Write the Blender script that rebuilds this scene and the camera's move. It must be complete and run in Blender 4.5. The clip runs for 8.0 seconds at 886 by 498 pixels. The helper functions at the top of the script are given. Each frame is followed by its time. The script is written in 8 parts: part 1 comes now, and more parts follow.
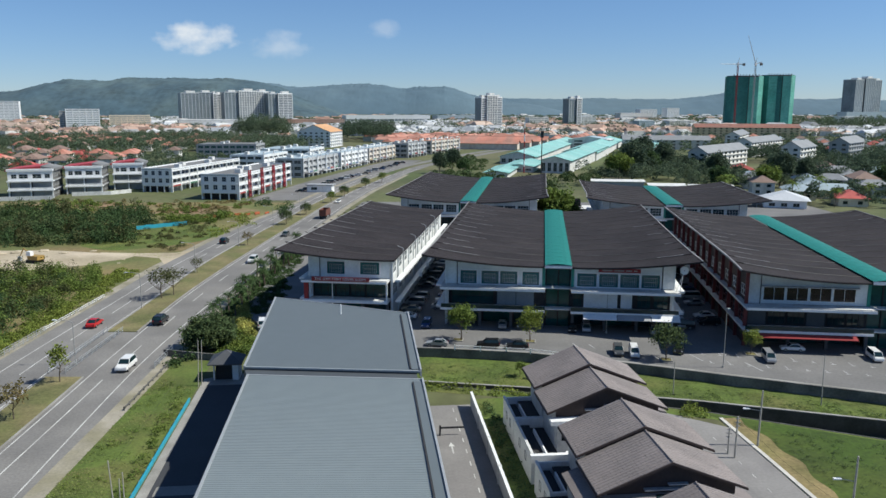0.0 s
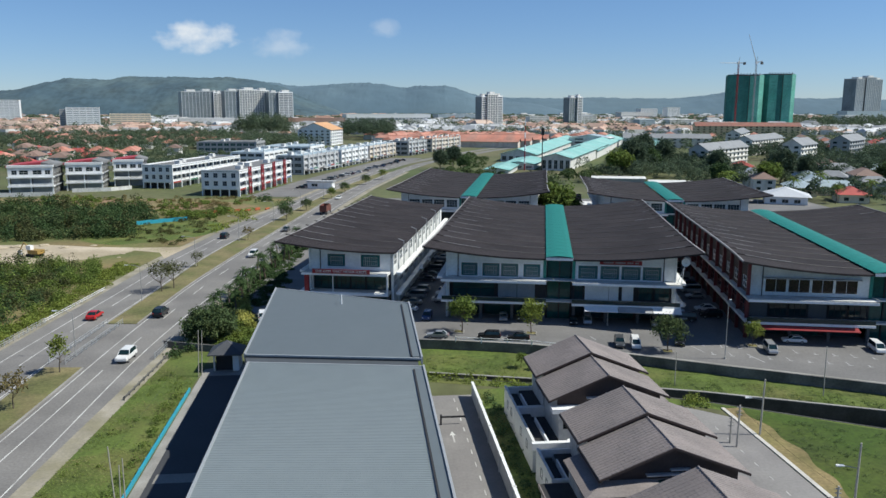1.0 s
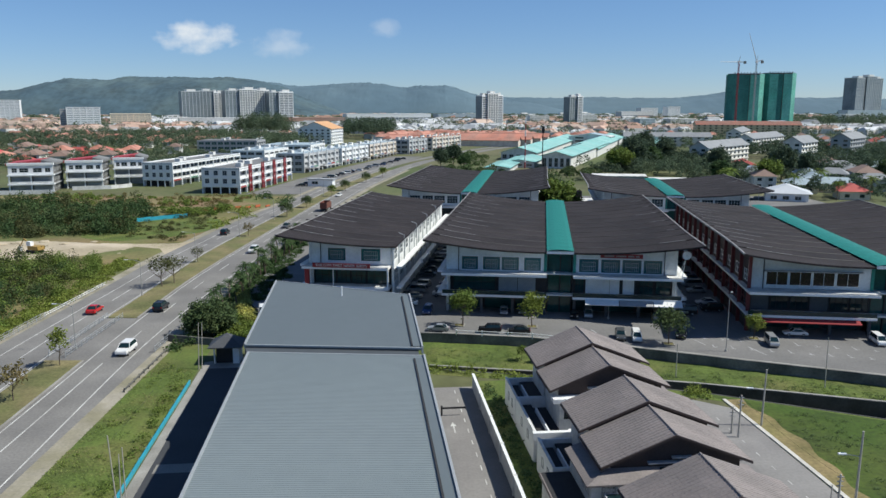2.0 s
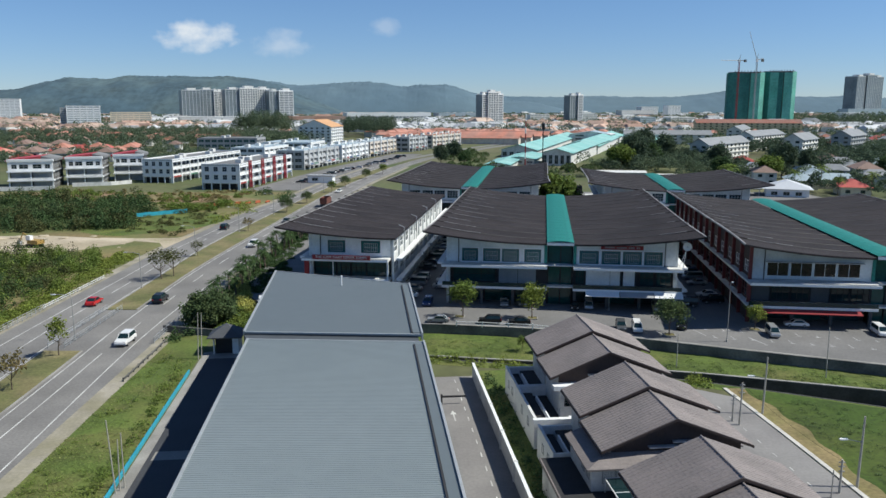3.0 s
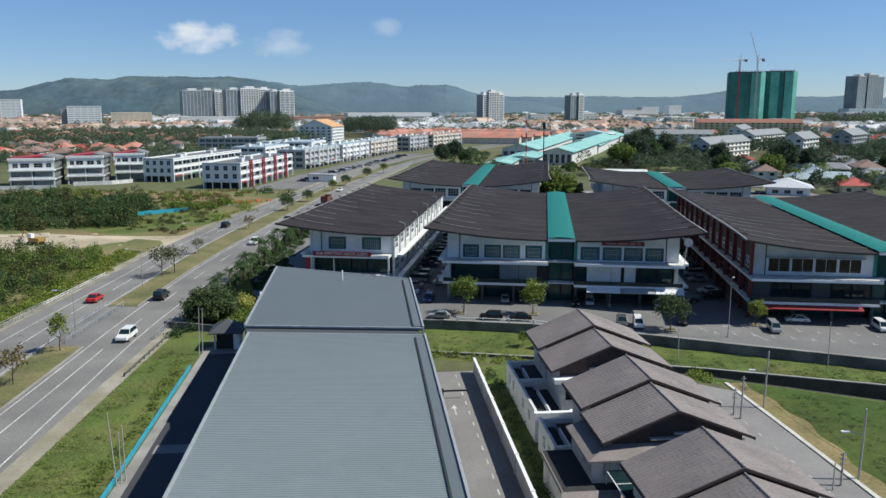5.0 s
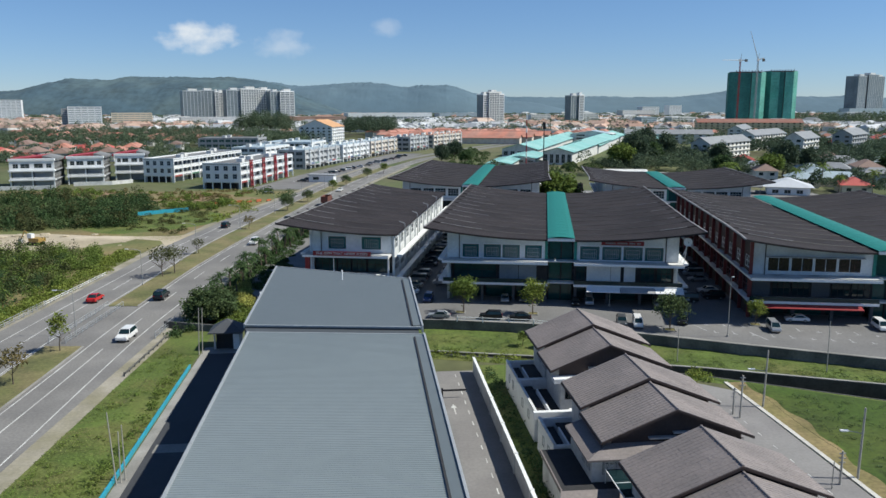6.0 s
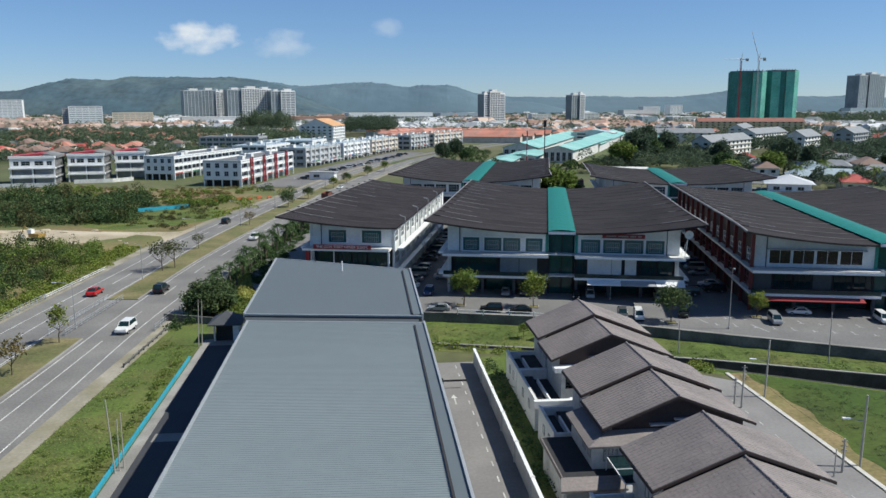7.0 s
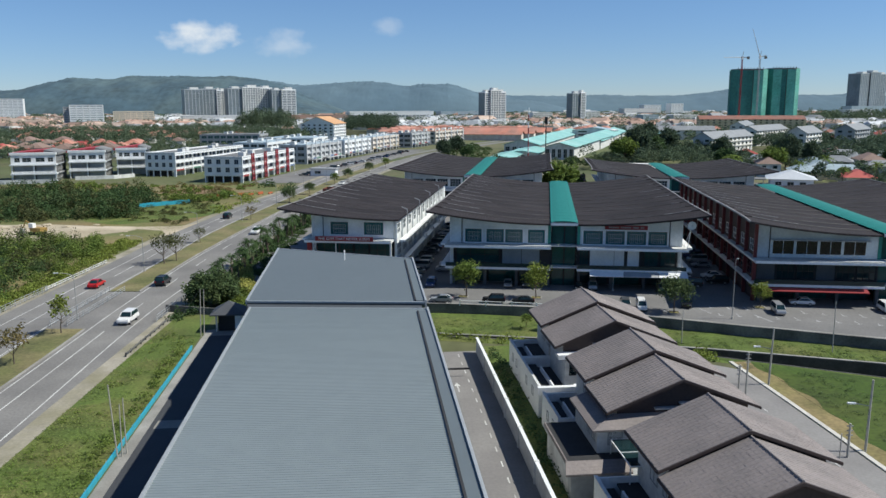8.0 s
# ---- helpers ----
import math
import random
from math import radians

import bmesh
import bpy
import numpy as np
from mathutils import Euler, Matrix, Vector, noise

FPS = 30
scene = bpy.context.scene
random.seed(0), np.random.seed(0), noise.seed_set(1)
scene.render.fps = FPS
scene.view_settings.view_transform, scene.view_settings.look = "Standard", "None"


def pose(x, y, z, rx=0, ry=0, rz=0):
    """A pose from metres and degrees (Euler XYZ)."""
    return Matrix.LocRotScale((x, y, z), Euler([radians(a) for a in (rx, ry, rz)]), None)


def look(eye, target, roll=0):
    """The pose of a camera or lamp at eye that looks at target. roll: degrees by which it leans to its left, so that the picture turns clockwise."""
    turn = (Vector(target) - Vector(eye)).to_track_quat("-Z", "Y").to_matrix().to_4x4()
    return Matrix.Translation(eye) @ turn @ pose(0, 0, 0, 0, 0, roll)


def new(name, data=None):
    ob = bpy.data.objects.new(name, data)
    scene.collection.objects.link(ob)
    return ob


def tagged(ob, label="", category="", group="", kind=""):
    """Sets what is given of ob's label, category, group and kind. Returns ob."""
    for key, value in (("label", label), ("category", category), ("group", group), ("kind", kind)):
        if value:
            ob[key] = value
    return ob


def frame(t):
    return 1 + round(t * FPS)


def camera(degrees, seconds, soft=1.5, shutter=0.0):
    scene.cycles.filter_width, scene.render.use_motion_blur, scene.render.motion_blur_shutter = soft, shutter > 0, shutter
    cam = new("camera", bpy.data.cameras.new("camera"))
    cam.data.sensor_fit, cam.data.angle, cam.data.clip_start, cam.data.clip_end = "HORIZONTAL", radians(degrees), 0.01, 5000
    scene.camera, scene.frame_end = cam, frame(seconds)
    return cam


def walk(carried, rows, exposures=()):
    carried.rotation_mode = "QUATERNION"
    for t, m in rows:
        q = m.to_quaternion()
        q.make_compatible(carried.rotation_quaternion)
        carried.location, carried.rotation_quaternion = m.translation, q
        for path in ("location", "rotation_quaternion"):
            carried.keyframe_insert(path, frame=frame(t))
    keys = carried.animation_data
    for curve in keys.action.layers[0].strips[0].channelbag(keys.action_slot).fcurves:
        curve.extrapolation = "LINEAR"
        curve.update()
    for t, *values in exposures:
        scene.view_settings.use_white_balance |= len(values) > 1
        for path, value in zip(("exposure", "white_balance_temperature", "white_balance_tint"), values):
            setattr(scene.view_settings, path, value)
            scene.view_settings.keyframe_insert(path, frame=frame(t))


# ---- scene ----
cam = camera(59.0, 8.0)
PATH = [
    (0, (0.00, 0.00, 40.00), (0.00, 98.40, 22.17), 0.13),
    (0.5, (-0.05, 0.03, 39.27), (-0.05, 98.42, 21.39), 0.14),
    (1, (-0.09, 0.09, 38.62), (-0.13, 98.48, 20.73), 0.16),
    (1.5, (-0.10, 0.09, 38.06), (-0.16, 98.48, 20.20), 0.12),
    (3, (-0.05, 0.17, 36.02), (-0.18, 98.54, 18.06), 0.07),
    (3.5, (-0.04, 0.14, 35.27), (-0.20, 98.52, 17.32), 0.07),
    (4, (-0.06, 0.19, 34.89), (-0.25, 98.56, 16.91), 0.04),
    (4.5, (-0.08, 0.13, 35.28), (-0.30, 98.50, 17.34), 0.03),
    (6, (0.06, -0.03, 35.21), (-0.23, 98.36, 17.33), -0.03),
    (6.5, (0.12, 0.01, 34.45), (-0.22, 98.40, 16.59), -0.05),
    (7, (0.14, 0.08, 33.91), (-0.26, 98.47, 16.06), -0.06),
    (7.5, (0.05, 0.13, 33.17), (-0.39, 98.52, 15.25), -0.10),
    (8, (-0.10, 0.11, 32.50), (-0.61, 98.49, 14.55), -0.13),
]
walk(cam, [(t, look(eye, target, roll)) for t, eye, target, roll in PATH], exposures=[(0.0, 0.05, 6400, 5), (8.0, 0.05, 6400, 5)])

# ---- sky and sun ----
SUN_DIR = Vector((0.998, -0.05, 0)).normalized()
SUN_ELEV = radians(50.5)
world = bpy.data.worlds.new("world")
scene.world = world
world.use_nodes = True
wn = world.node_tree.nodes
wl = world.node_tree.links
sky = wn.new("ShaderNodeTexSky")
sky.sky_type = 'NISHITA'
sky.sun_disc = False
sky.sun_elevation = SUN_ELEV
sky.sun_rotation = math.atan2(SUN_DIR.x, SUN_DIR.y)
sky.altitude = 50
sky.air_density = 0.82
sky.dust_density = 0.05
sky.ozone_density = 5.0
bg = wn["Background"]
bg.inputs["Strength"].default_value = 0.092
tint = wn.new("ShaderNodeMix")
tint.data_type = 'RGBA'
tint.blend_type = 'MULTIPLY'
tint.inputs[0].default_value = 1.0
dome = wn.new("ShaderNodeTexCoord")
split = wn.new("ShaderNodeSeparateXYZ")
wl.new(dome.outputs["Generated"], split.inputs[0])
low_sky = wn.new("ShaderNodeMapRange")
low_sky.interpolation_type = 'SMOOTHSTEP'
low_sky.inputs["From Max"].default_value = 0.22
wl.new(split.outputs[2], low_sky.inputs["Value"])
clear = wn.new("ShaderNodeMix")
clear.data_type = 'RGBA'
clear.inputs[6].default_value = (0.77, 0.85, 1.05, 1)
clear.inputs[7].default_value = (0.91, 1.0, 1.12, 1)
wl.new(low_sky.outputs[0], clear.inputs[0])
wl.new(clear.outputs[2], tint.inputs[7])
wl.new(sky.outputs[0], tint.inputs[6])
wl.new(tint.outputs[2], bg.inputs["Color"])
sun = new("sun", bpy.data.lights.new("sun", 'SUN'))
sun.data.energy = 5.0
sun.data.angle = radians(0.53)
sun.data.color = (1.0, 0.95, 0.87)
d3 = Vector((SUN_DIR.x * math.cos(SUN_ELEV), SUN_DIR.y * math.cos(SUN_ELEV), math.sin(SUN_ELEV)))
sun.matrix_world = look(d3 * 300, (0, 0, 0))

# ---- materials ----
def M(name, base, rough=0.8, var=0.18, scale=0.5, fine=6.0, bump=0.15, metal=0.0, rnd=0.0, second=None, island=0.0, cut=0.5, width=0.12):
    """Procedural surface: two noise scales on colour, fine bump, optional second colour in patches, random per object or island."""
    m = bpy.data.materials.new(name)
    m.use_nodes = True
    n, l = m.node_tree.nodes, m.node_tree.links
    b = n["Principled BSDF"]
    b.inputs["Roughness"].default_value = rough
    b.inputs["Metallic"].default_value = metal
    tc = n.new("ShaderNodeTexCoord")
    n1 = n.new("ShaderNodeTexNoise")
    n1.inputs["Scale"].default_value = scale
    n1.inputs["Detail"].default_value = 5
    n2 = n.new("ShaderNodeTexNoise")
    n2.inputs["Scale"].default_value = fine
    n2.inputs["Detail"].default_value = 4
    l.new(tc.outputs["Object"], n1.inputs["Vector"])
    l.new(tc.outputs["Object"], n2.inputs["Vector"])
    add = n.new("ShaderNodeMath")
    add.operation = 'ADD'
    l.new(n1.outputs[0], add.inputs[0])
    l.new(n2.outputs[0], add.inputs[1])
    mr = n.new("ShaderNodeMapRange")
    mr.inputs["From Min"].default_value = 0.65
    mr.inputs["From Max"].default_value = 1.35
    mr.inputs["To Min"].default_value = 1 - var
    mr.inputs["To Max"].default_value = 1 + var
    l.new(add.outputs[0], mr.inputs["Value"])
    val = mr.outputs[0]
    for amount, kind in ((rnd, "o"), (island, "i")):
        if amount:
            src = n.new("ShaderNodeObjectInfo").outputs["Random"] if kind == "o" else n.new("ShaderNodeNewGeometry").outputs["Random Per Island"]
            r2 = n.new("ShaderNodeMapRange")
            r2.inputs["To Min"].default_value = 1 - amount
            r2.inputs["To Max"].default_value = 1 + amount
            l.new(src, r2.inputs["Value"])
            mu = n.new("ShaderNodeMath")
            mu.operation = 'MULTIPLY'
            l.new(val, mu.inputs[0])
            l.new(r2.outputs[0], mu.inputs[1])
            val = mu.outputs[0]
    col = n.new("ShaderNodeRGB")
    col.outputs[0].default_value = (*base, 1)
    source = col.outputs[0]
    if second:
        n3 = n.new("ShaderNodeTexNoise")
        n3.inputs["Scale"].default_value = scale * 0.6
        n3.inputs["Detail"].default_value = 6
        l.new(tc.outputs["Object"], n3.inputs["Vector"])
        st = n.new("ShaderNodeMapRange")
        st.inputs["From Min"].default_value = cut - width
        st.inputs["From Max"].default_value = cut + width
        l.new(n3.outputs[0], st.inputs["Value"])
        mx = n.new("ShaderNodeMix")
        mx.data_type = 'RGBA'
        mx.inputs[6].default_value = (*base, 1)
        mx.inputs[7].default_value = (*second, 1)
        l.new(st.outputs[0], mx.inputs[0])
        source = mx.outputs[2]
    vm = n.new("ShaderNodeVectorMath")
    vm.operation = 'SCALE'
    l.new(source, vm.inputs[0])
    l.new(val, vm.inputs["Scale"])
    l.new(vm.outputs[0], b.inputs["Base Color"])
    if bump:
        bp = n.new("ShaderNodeBump")
        bp.inputs["Strength"].default_value = bump
        bp.inputs["Distance"].default_value = 0.05
        l.new(n2.outputs[0], bp.inputs["Height"])
        l.new(bp.outputs[0], b.inputs["Normal"])
    return m


def wave_on(m, scale, axis, depth=0.5, dist=0.03):
    """Adds a corrugation along one axis of object space to a material made by M."""
    n, l = m.node_tree.nodes, m.node_tree.links
    b = n["Principled BSDF"]
    tc = n["Texture Coordinate"]
    wv = n.new("ShaderNodeTexWave")
    wv.bands_direction = axis
    wv.inputs["Scale"].default_value = scale
    wv.inputs["Distortion"].default_value = 0
    l.new(tc.outputs["Object"], wv.inputs["Vector"])
    bp = n.new("ShaderNodeBump")
    bp.inputs["Strength"].default_value = depth
    bp.inputs["Distance"].default_value = dist
    l.new(wv.outputs["Fac"], bp.inputs["Height"])
    l.new(bp.outputs[0], b.inputs["Normal"])
    return m


ASPHALT = M("asphalt", (0.212, 0.203, 0.19), 0.9, 0.25, 0.12, 3, 0.2, second=(0.172, 0.165, 0.157))
ASPHALT_LOT = M("lot_asphalt", (0.185, 0.180, 0.176), 0.9, 0.2, 0.12, 3, 0.2, second=(0.15, 0.147, 0.144))
ASPHALT_NEW_SHADOW = M("new_asphalt_shadow", (0.05, 0.052, 0.058), 0.8, 0.2, 0.2, 4, 0.2)
CONCRETE = M("concrete", (0.32, 0.31, 0.29), 0.9, 0.2, 0.3, 5, 0.2, second=(0.24, 0.23, 0.21))
CONCRETE_DARK = M("stained_concrete", (0.17, 0.165, 0.155), 0.9, 0.3, 0.4, 3, 0.2, second=(0.09, 0.09, 0.085))
PAINT = M("road_paint", (0.62, 0.62, 0.59), 0.75, 0.25, 0.6, 5, 0.05, second=(0.42, 0.41, 0.39), cut=0.5)
GRASS = M("grass", (0.088, 0.128, 0.022), 0.95, 0.45, 0.15, 2.5, 0.6, second=(0.135, 0.138, 0.038), cut=0.56)
GROUND = M("earth_and_grass", (0.075, 0.10, 0.03), 0.95, 0.35, 0.02, 0.3, 0.5, second=(0.13, 0.125, 0.06))
FIELD = M("dry_field", (0.22, 0.165, 0.075), 0.95, 0.35, 0.06, 0.8, 0.6, second=(0.13, 0.145, 0.045))
SAND = M("pale_sand", (0.52, 0.44, 0.33), 0.95, 0.2, 0.12, 1.2, 0.4, second=(0.38, 0.32, 0.22))
VERGE = M("dry_verge", (0.20, 0.17, 0.08), 0.95, 0.4, 0.2, 2.5, 0.5, second=(0.125, 0.13, 0.045))
WHITE = M("white_paint", (0.78, 0.79, 0.79), 0.7, 0.10, 0.4, 3, 0.05)
SHOP_WHITE = M("shop_white_paint", (0.74, 0.76, 0.76), 0.75, 0.12, 0.4, 2.5, 0.06, second=(0.62, 0.65, 0.65), cut=0.6)
BROWN_GLASS = M("brown_tinted_glass", (0.018, 0.010, 0.013), 0.22, 0.2, 0.4, 2, 0.0)
TEAL_GLASS = M("teal_balustrade_glass", (0.03, 0.12, 0.125), 0.12, 0.2, 0.4, 2, 0.0)
WHITE_OLD = M("weathered_white_paint", (0.68, 0.68, 0.66), 0.8, 0.15, 0.5, 2, 0.08, second=(0.5, 0.5, 0.48), cut=0.6)
CREAM = M("cream_paint", (0.70, 0.62, 0.48), 0.8, 0.12, 0.5, 2, 0.05)
GREY = M("grey_paint", (0.35, 0.36, 0.37), 0.7, 0.15, 0.5, 3, 0.05)
BROWN_WALL = M("dark_brown_cladding", (0.055, 0.038, 0.034), 0.8, 0.2, 0.5, 4, 0.1)
RED = M("red_paint", (0.26, 0.02, 0.024), 0.6, 0.12, 0.6, 4, 0.05)
DARKRED = M("shade_dark_red_paint", (0.13, 0.02, 0.022), 0.6, 0.15, 0.6, 4, 0.05)
GLASS = M("dark_glass", (0.012, 0.03, 0.034), 0.08, 0.3, 0.3, 1, 0.0)
GLASS_GREEN = M("green_glass", (0.010, 0.075, 0.068), 0.12, 0.25, 0.4, 2, 0.02)
TEAL_ROOF = M("teal_polycarbonate", (0.012, 0.175, 0.138), 0.5, 0.3, 0.25, 2, 0.05, second=(0.022, 0.22, 0.178))
SHOP_ROOF = wave_on(M("brown_metal_tiles", (0.029, 0.0245, 0.0255), 0.8, 0.3, 0.15, 2.0, 0.1, second=(0.039, 0.033, 0.034)), 1.3, 'Y', 0.6, 0.05)
HOUSE_ROOF = wave_on(M("brown_roof_tiles", (0.24, 0.207, 0.196), 0.75, 0.2, 0.35, 5, 0.1, rnd=0.08, second=(0.2, 0.175, 0.168), cut=0.5), 1.0, 'Y', 0.25, 0.03)
# Near sheet is a lighter copy: its sheen is put into the colour.
STEEL_ROOF_RIBBED = M("sheen_pale_ribbed_steel", (0.212, 0.246, 0.256), 0.5, 0.05, 0.05, 0.6, 0.0, second=(0.222, 0.255, 0.265))
STEEL_ROOF = M("grey_steel_sheet", (0.124, 0.147, 0.158), 0.55, 0.05, 0.05, 0.6, 0.0, second=(0.131, 0.153, 0.164))
STEEL = M("galvanised_steel", (0.40, 0.42, 0.43), 0.55, 0.12, 1, 6, 0.03, metal=0.3)
# Near-black for dark parts; on recessed walls it also stands for shade.
DARK = M("dark_parts_recess_shade", (0.03, 0.03, 0.032), 0.9, 0.2, 1, 4, 0.1)
# Cladding darkened so the shed gap and shop arcades look deep in shade.
CLADDING = M("shade_dark_cladding", (0.07, 0.08, 0.09), 0.7, 0.15, 0.5, 4, 0.05)
BLACK = M("black_rubber", (0.02, 0.02, 0.02), 0.8, 0.2, 2, 8, 0.05)
BLUE_FENCE = M("blue_sheet", (0.04, 0.34, 0.46), 0.5, 0.15, 0.5, 3, 0.05)
BARK = M("bark", (0.13, 0.10, 0.075), 0.95, 0.3, 2, 9, 0.5)

SHOP_ROOF.node_tree.nodes["Principled BSDF"].inputs["Specular IOR Level"].default_value = 0.2

# ---- geometry helpers ----
def box(bm, x0, y0, z0, x1, y1, z1):
    v = [bm.verts.new(c) for c in ((x0, y0, z0), (x1, y0, z0), (x1, y1, z0), (x0, y1, z0), (x0, y0, z1), (x1, y0, z1), (x1, y1, z1), (x0, y1, z1))]
    for f in ((3, 2, 1, 0), (4, 5, 6, 7), (0, 1, 5, 4), (1, 2, 6, 5), (2, 3, 7, 6), (3, 0, 4, 7)):
        bm.faces.new([v[i] for i in f])
    return bm


def prism(bm, pts, z0, z1):
    """Upright prism on a plan polygon (counter-clockwise); z0 and z1 may be lists, a height for each corner."""
    n = len(pts)
    z0 = z0 if isinstance(z0, (list, tuple)) else [z0] * n
    z1 = z1 if isinstance(z1, (list, tuple)) else [z1] * n
    lo = [bm.verts.new((p[0], p[1], z0[i])) for i, p in enumerate(pts)]
    hi = [bm.verts.new((p[0], p[1], z1[i])) for i, p in enumerate(pts)]
    bm.faces.new(lo[::-1])
    bm.faces.new(hi)
    for i in range(n):
        j = (i + 1) % n
        bm.faces.new((lo[i], lo[j], hi[j], hi[i]))
    return bm


def tube(bm, p0, p1, r0, r1=None, seg=8):
    """Tapered rod from p0 to p1."""
    p0, p1 = Vector(p0), Vector(p1)
    r1 = r0 if r1 is None else r1
    q = (p1 - p0).to_track_quat('Z', 'Y')
    rings = []
    for p, r in ((p0, r0), (p1, r1)):
        rings.append([bm.verts.new(p + q @ Vector((r * math.cos(a), r * math.sin(a), 0))) for a in [2 * math.pi * k / seg for k in range(seg)]])
    for k in range(seg):
        bm.faces.new((rings[0][k], rings[0][(k + 1) % seg], rings[1][(k + 1) % seg], rings[1][k]))
    bm.faces.new(rings[0][::-1])
    bm.faces.new(rings[1])
    return bm


def strip(bm, left, right, z0, z1):
    """Solid ribbon between two plan lines of equal length."""
    rows = []
    for (a, b), (c, d) in zip(left, right):
        rows.append([bm.verts.new(p) for p in ((a, b, z0), (c, d, z0), (c, d, z1), (a, b, z1))])
    for r, s in zip(rows, rows[1:]):
        bm.faces.new((r[3], r[2], s[2], s[3]))
        bm.faces.new((r[0], s[0], s[1], r[1]))
        bm.faces.new((r[1], s[1], s[2], r[2]))
        bm.faces.new((r[0], r[3], s[3], s[0]))
    bm.faces.new(rows[0])
    bm.faces.new(rows[-1][::-1])
    return bm


def done(bm, name, material):
    bmesh.ops.recalc_face_normals(bm, faces=bm.faces)
    me = bpy.data.meshes.new(name)
    bm.to_mesh(me)
    bm.free()
    for m in (material if isinstance(material, (list, tuple)) else (material,)):
        me.materials.append(m)
    return me


def part(name, bm, material, parent, label=""):
    ob = new(name, bm if isinstance(bm, bpy.types.Mesh) else done(bm, name, material))
    ob.parent = parent
    if label:
        tagged(ob, label)
    return ob


def thing(name, m, label, category, group="", kind=""):
    ob = new(name)
    ob.empty_display_size = 0.5
    ob.matrix_world = m
    return tagged(ob, label, category, group, kind)


def piece(name, bm, material, label, category, kind="structure", m=None, group=""):
    ob = new(name, done(bm, name, material))
    if m is not None:
        ob.matrix_world = m
    return tagged(ob, label, category, group, kind)


B = bmesh.new
SHOP = pose(20.75, 137.75, 0, 0, 0, -7.2)
HOME = pose(22.1, 45.1, 0, 0, 0, 5.85)


def home(x, y, z=0.0):
    return HOME @ Vector((x, y, z))

# ---- ground and roads ----
CARWALL = [(-26, 127), (-0.3, 125), (14.3, 122.6), (30, 117.3), (42.8, 112), (61, 104.8), (100, 88.5)]
DRAIN_FAR = [(-12, 114.8), (-3.2, 113.6), (14.5, 110.6), (36.6, 105.6), (47.8, 102.2), (58.8, 98.8), (100, 82.5)]
DRAIN_NEAR = [(-12, 109.6), (-2.6, 109.0), (13.5, 105.8), (34.4, 99.4), (44.1, 95.0), (53.6, 90.6), (100, 71.5)]


def along(table, x):
    return float(np.interp(x, [p[0] for p in table], [p[1] for p in table]))


def ground_z(x, y):
    """Level ground but for the grass terrace below the car park and the drain trench in front of it."""
    if x < -11 or x > 99:
        return 0.0
    if along(DRAIN_NEAR, x) - 1.1 < y < along(DRAIN_FAR, x) + 1.5:
        return -3.3
    if along(DRAIN_FAR, x) + 1.5 <= y <= along(CARWALL, x) + 1.0:
        return -1.45
    return 0.0


def ground_sheet():
    """One sheet: a metre grid near by, then rings out to the horizon."""
    x0, x1, y0, y1 = -120, 160, 40, 200
    V, F = [], []
    nx, ny = x1 - x0, y1 - y0
    for j in range(ny + 1):
        for i in range(nx + 1):
            V.append((x0 + i, y0 + j, ground_z(x0 + i, y0 + j)))
    for j in range(ny):
        for i in range(nx):
            a = j * (nx + 1) + i
            F.append((a, a + 1, a + nx + 2, a + nx + 1))
    rim = [i for i in range(nx)] + [j * (nx + 1) + nx for j in range(ny)] + [ny * (nx + 1) + i for i in range(nx, 0, -1)] + [j * (nx + 1) for j in range(ny, 0, -1)]
    cx, cy = (x0 + x1) / 2, (y0 + y1) / 2
    ring = rim
    for r in (450, 1000, 2200, 4600):
        nxt = []
        for i in rim:
            d = math.atan2(V[i][1] - cy, V[i][0] - cx)
            nxt.append(len(V))
            V.append((cx + r * math.cos(d), cy + r * math.sin(d), 0.0))
        n = len(rim)
        for k in range(n):
            F.append((ring[k], nxt[k], nxt[(k + 1) % n], ring[(k + 1) % n]))
        ring = nxt
    me = bpy.data.meshes.new("ground")
    me.from_pydata(V, [], F)
    me.materials.append(GROUND)
    return me


tagged(new("ground", ground_sheet()), "flat green and brown earth reaching to the hills", "ground", kind="structure")

RY = (-40, 70, 87, 103, 120, 141, 166, 194, 219, 250, 315, 376, 480, 545, 700, 900)
R_IN = (-45.5, -51.5, -52.3, -53.2, -54.3, -55.1, -55.8, -55.0, -53.9, -52.3, -49.0, -43.5, -29.8, -17, 36, 125)
R_OUT = (-39.5, -43.4, -44.0, -44.5, -44.9, -45.8, -45.8, -44.6, -44.0, -43.0, -40.0, -35.0, -21.5, -9, 45, 134)
L_IN = (-56.0, -57.6, -58.3, -59.2, -60.4, -60.7, -61.1, -62.0, -61.1, -59.2, -55.0, -50.0, -36.0, -22.5, 31, 120)
L_OUT = (-67.5, -69.3, -69.9, -70.3, -70.9, -71.1, -71.3, -72.0, -70.6, -69.6, -62.5, -57.5, -43.5, -30, 23, 112)
R_EDGE = (-38.5, -44.0, -45.4, -46.7, -47.9, -48.2, -48.0, -46.6, -45.6, -44.5, -41.4, -36.4, -22.9, -10.4, 43.6, 132.6)
YS = [-40 + 6 * k for k in range(150)]


def line(table, shift=0.0, ys=YS):
    return [(float(np.interp(y, RY, table)) + shift, y) for y in ys]


def smooth(pts):
    out = [p for p in pts]
    for _ in range(3):
        out = [out[0]] + [((a[0] + 2 * b[0] + c[0]) / 4, b[1]) for a, b, c in zip(out, out[1:], out[2:])] + [out[-1]]
    return out


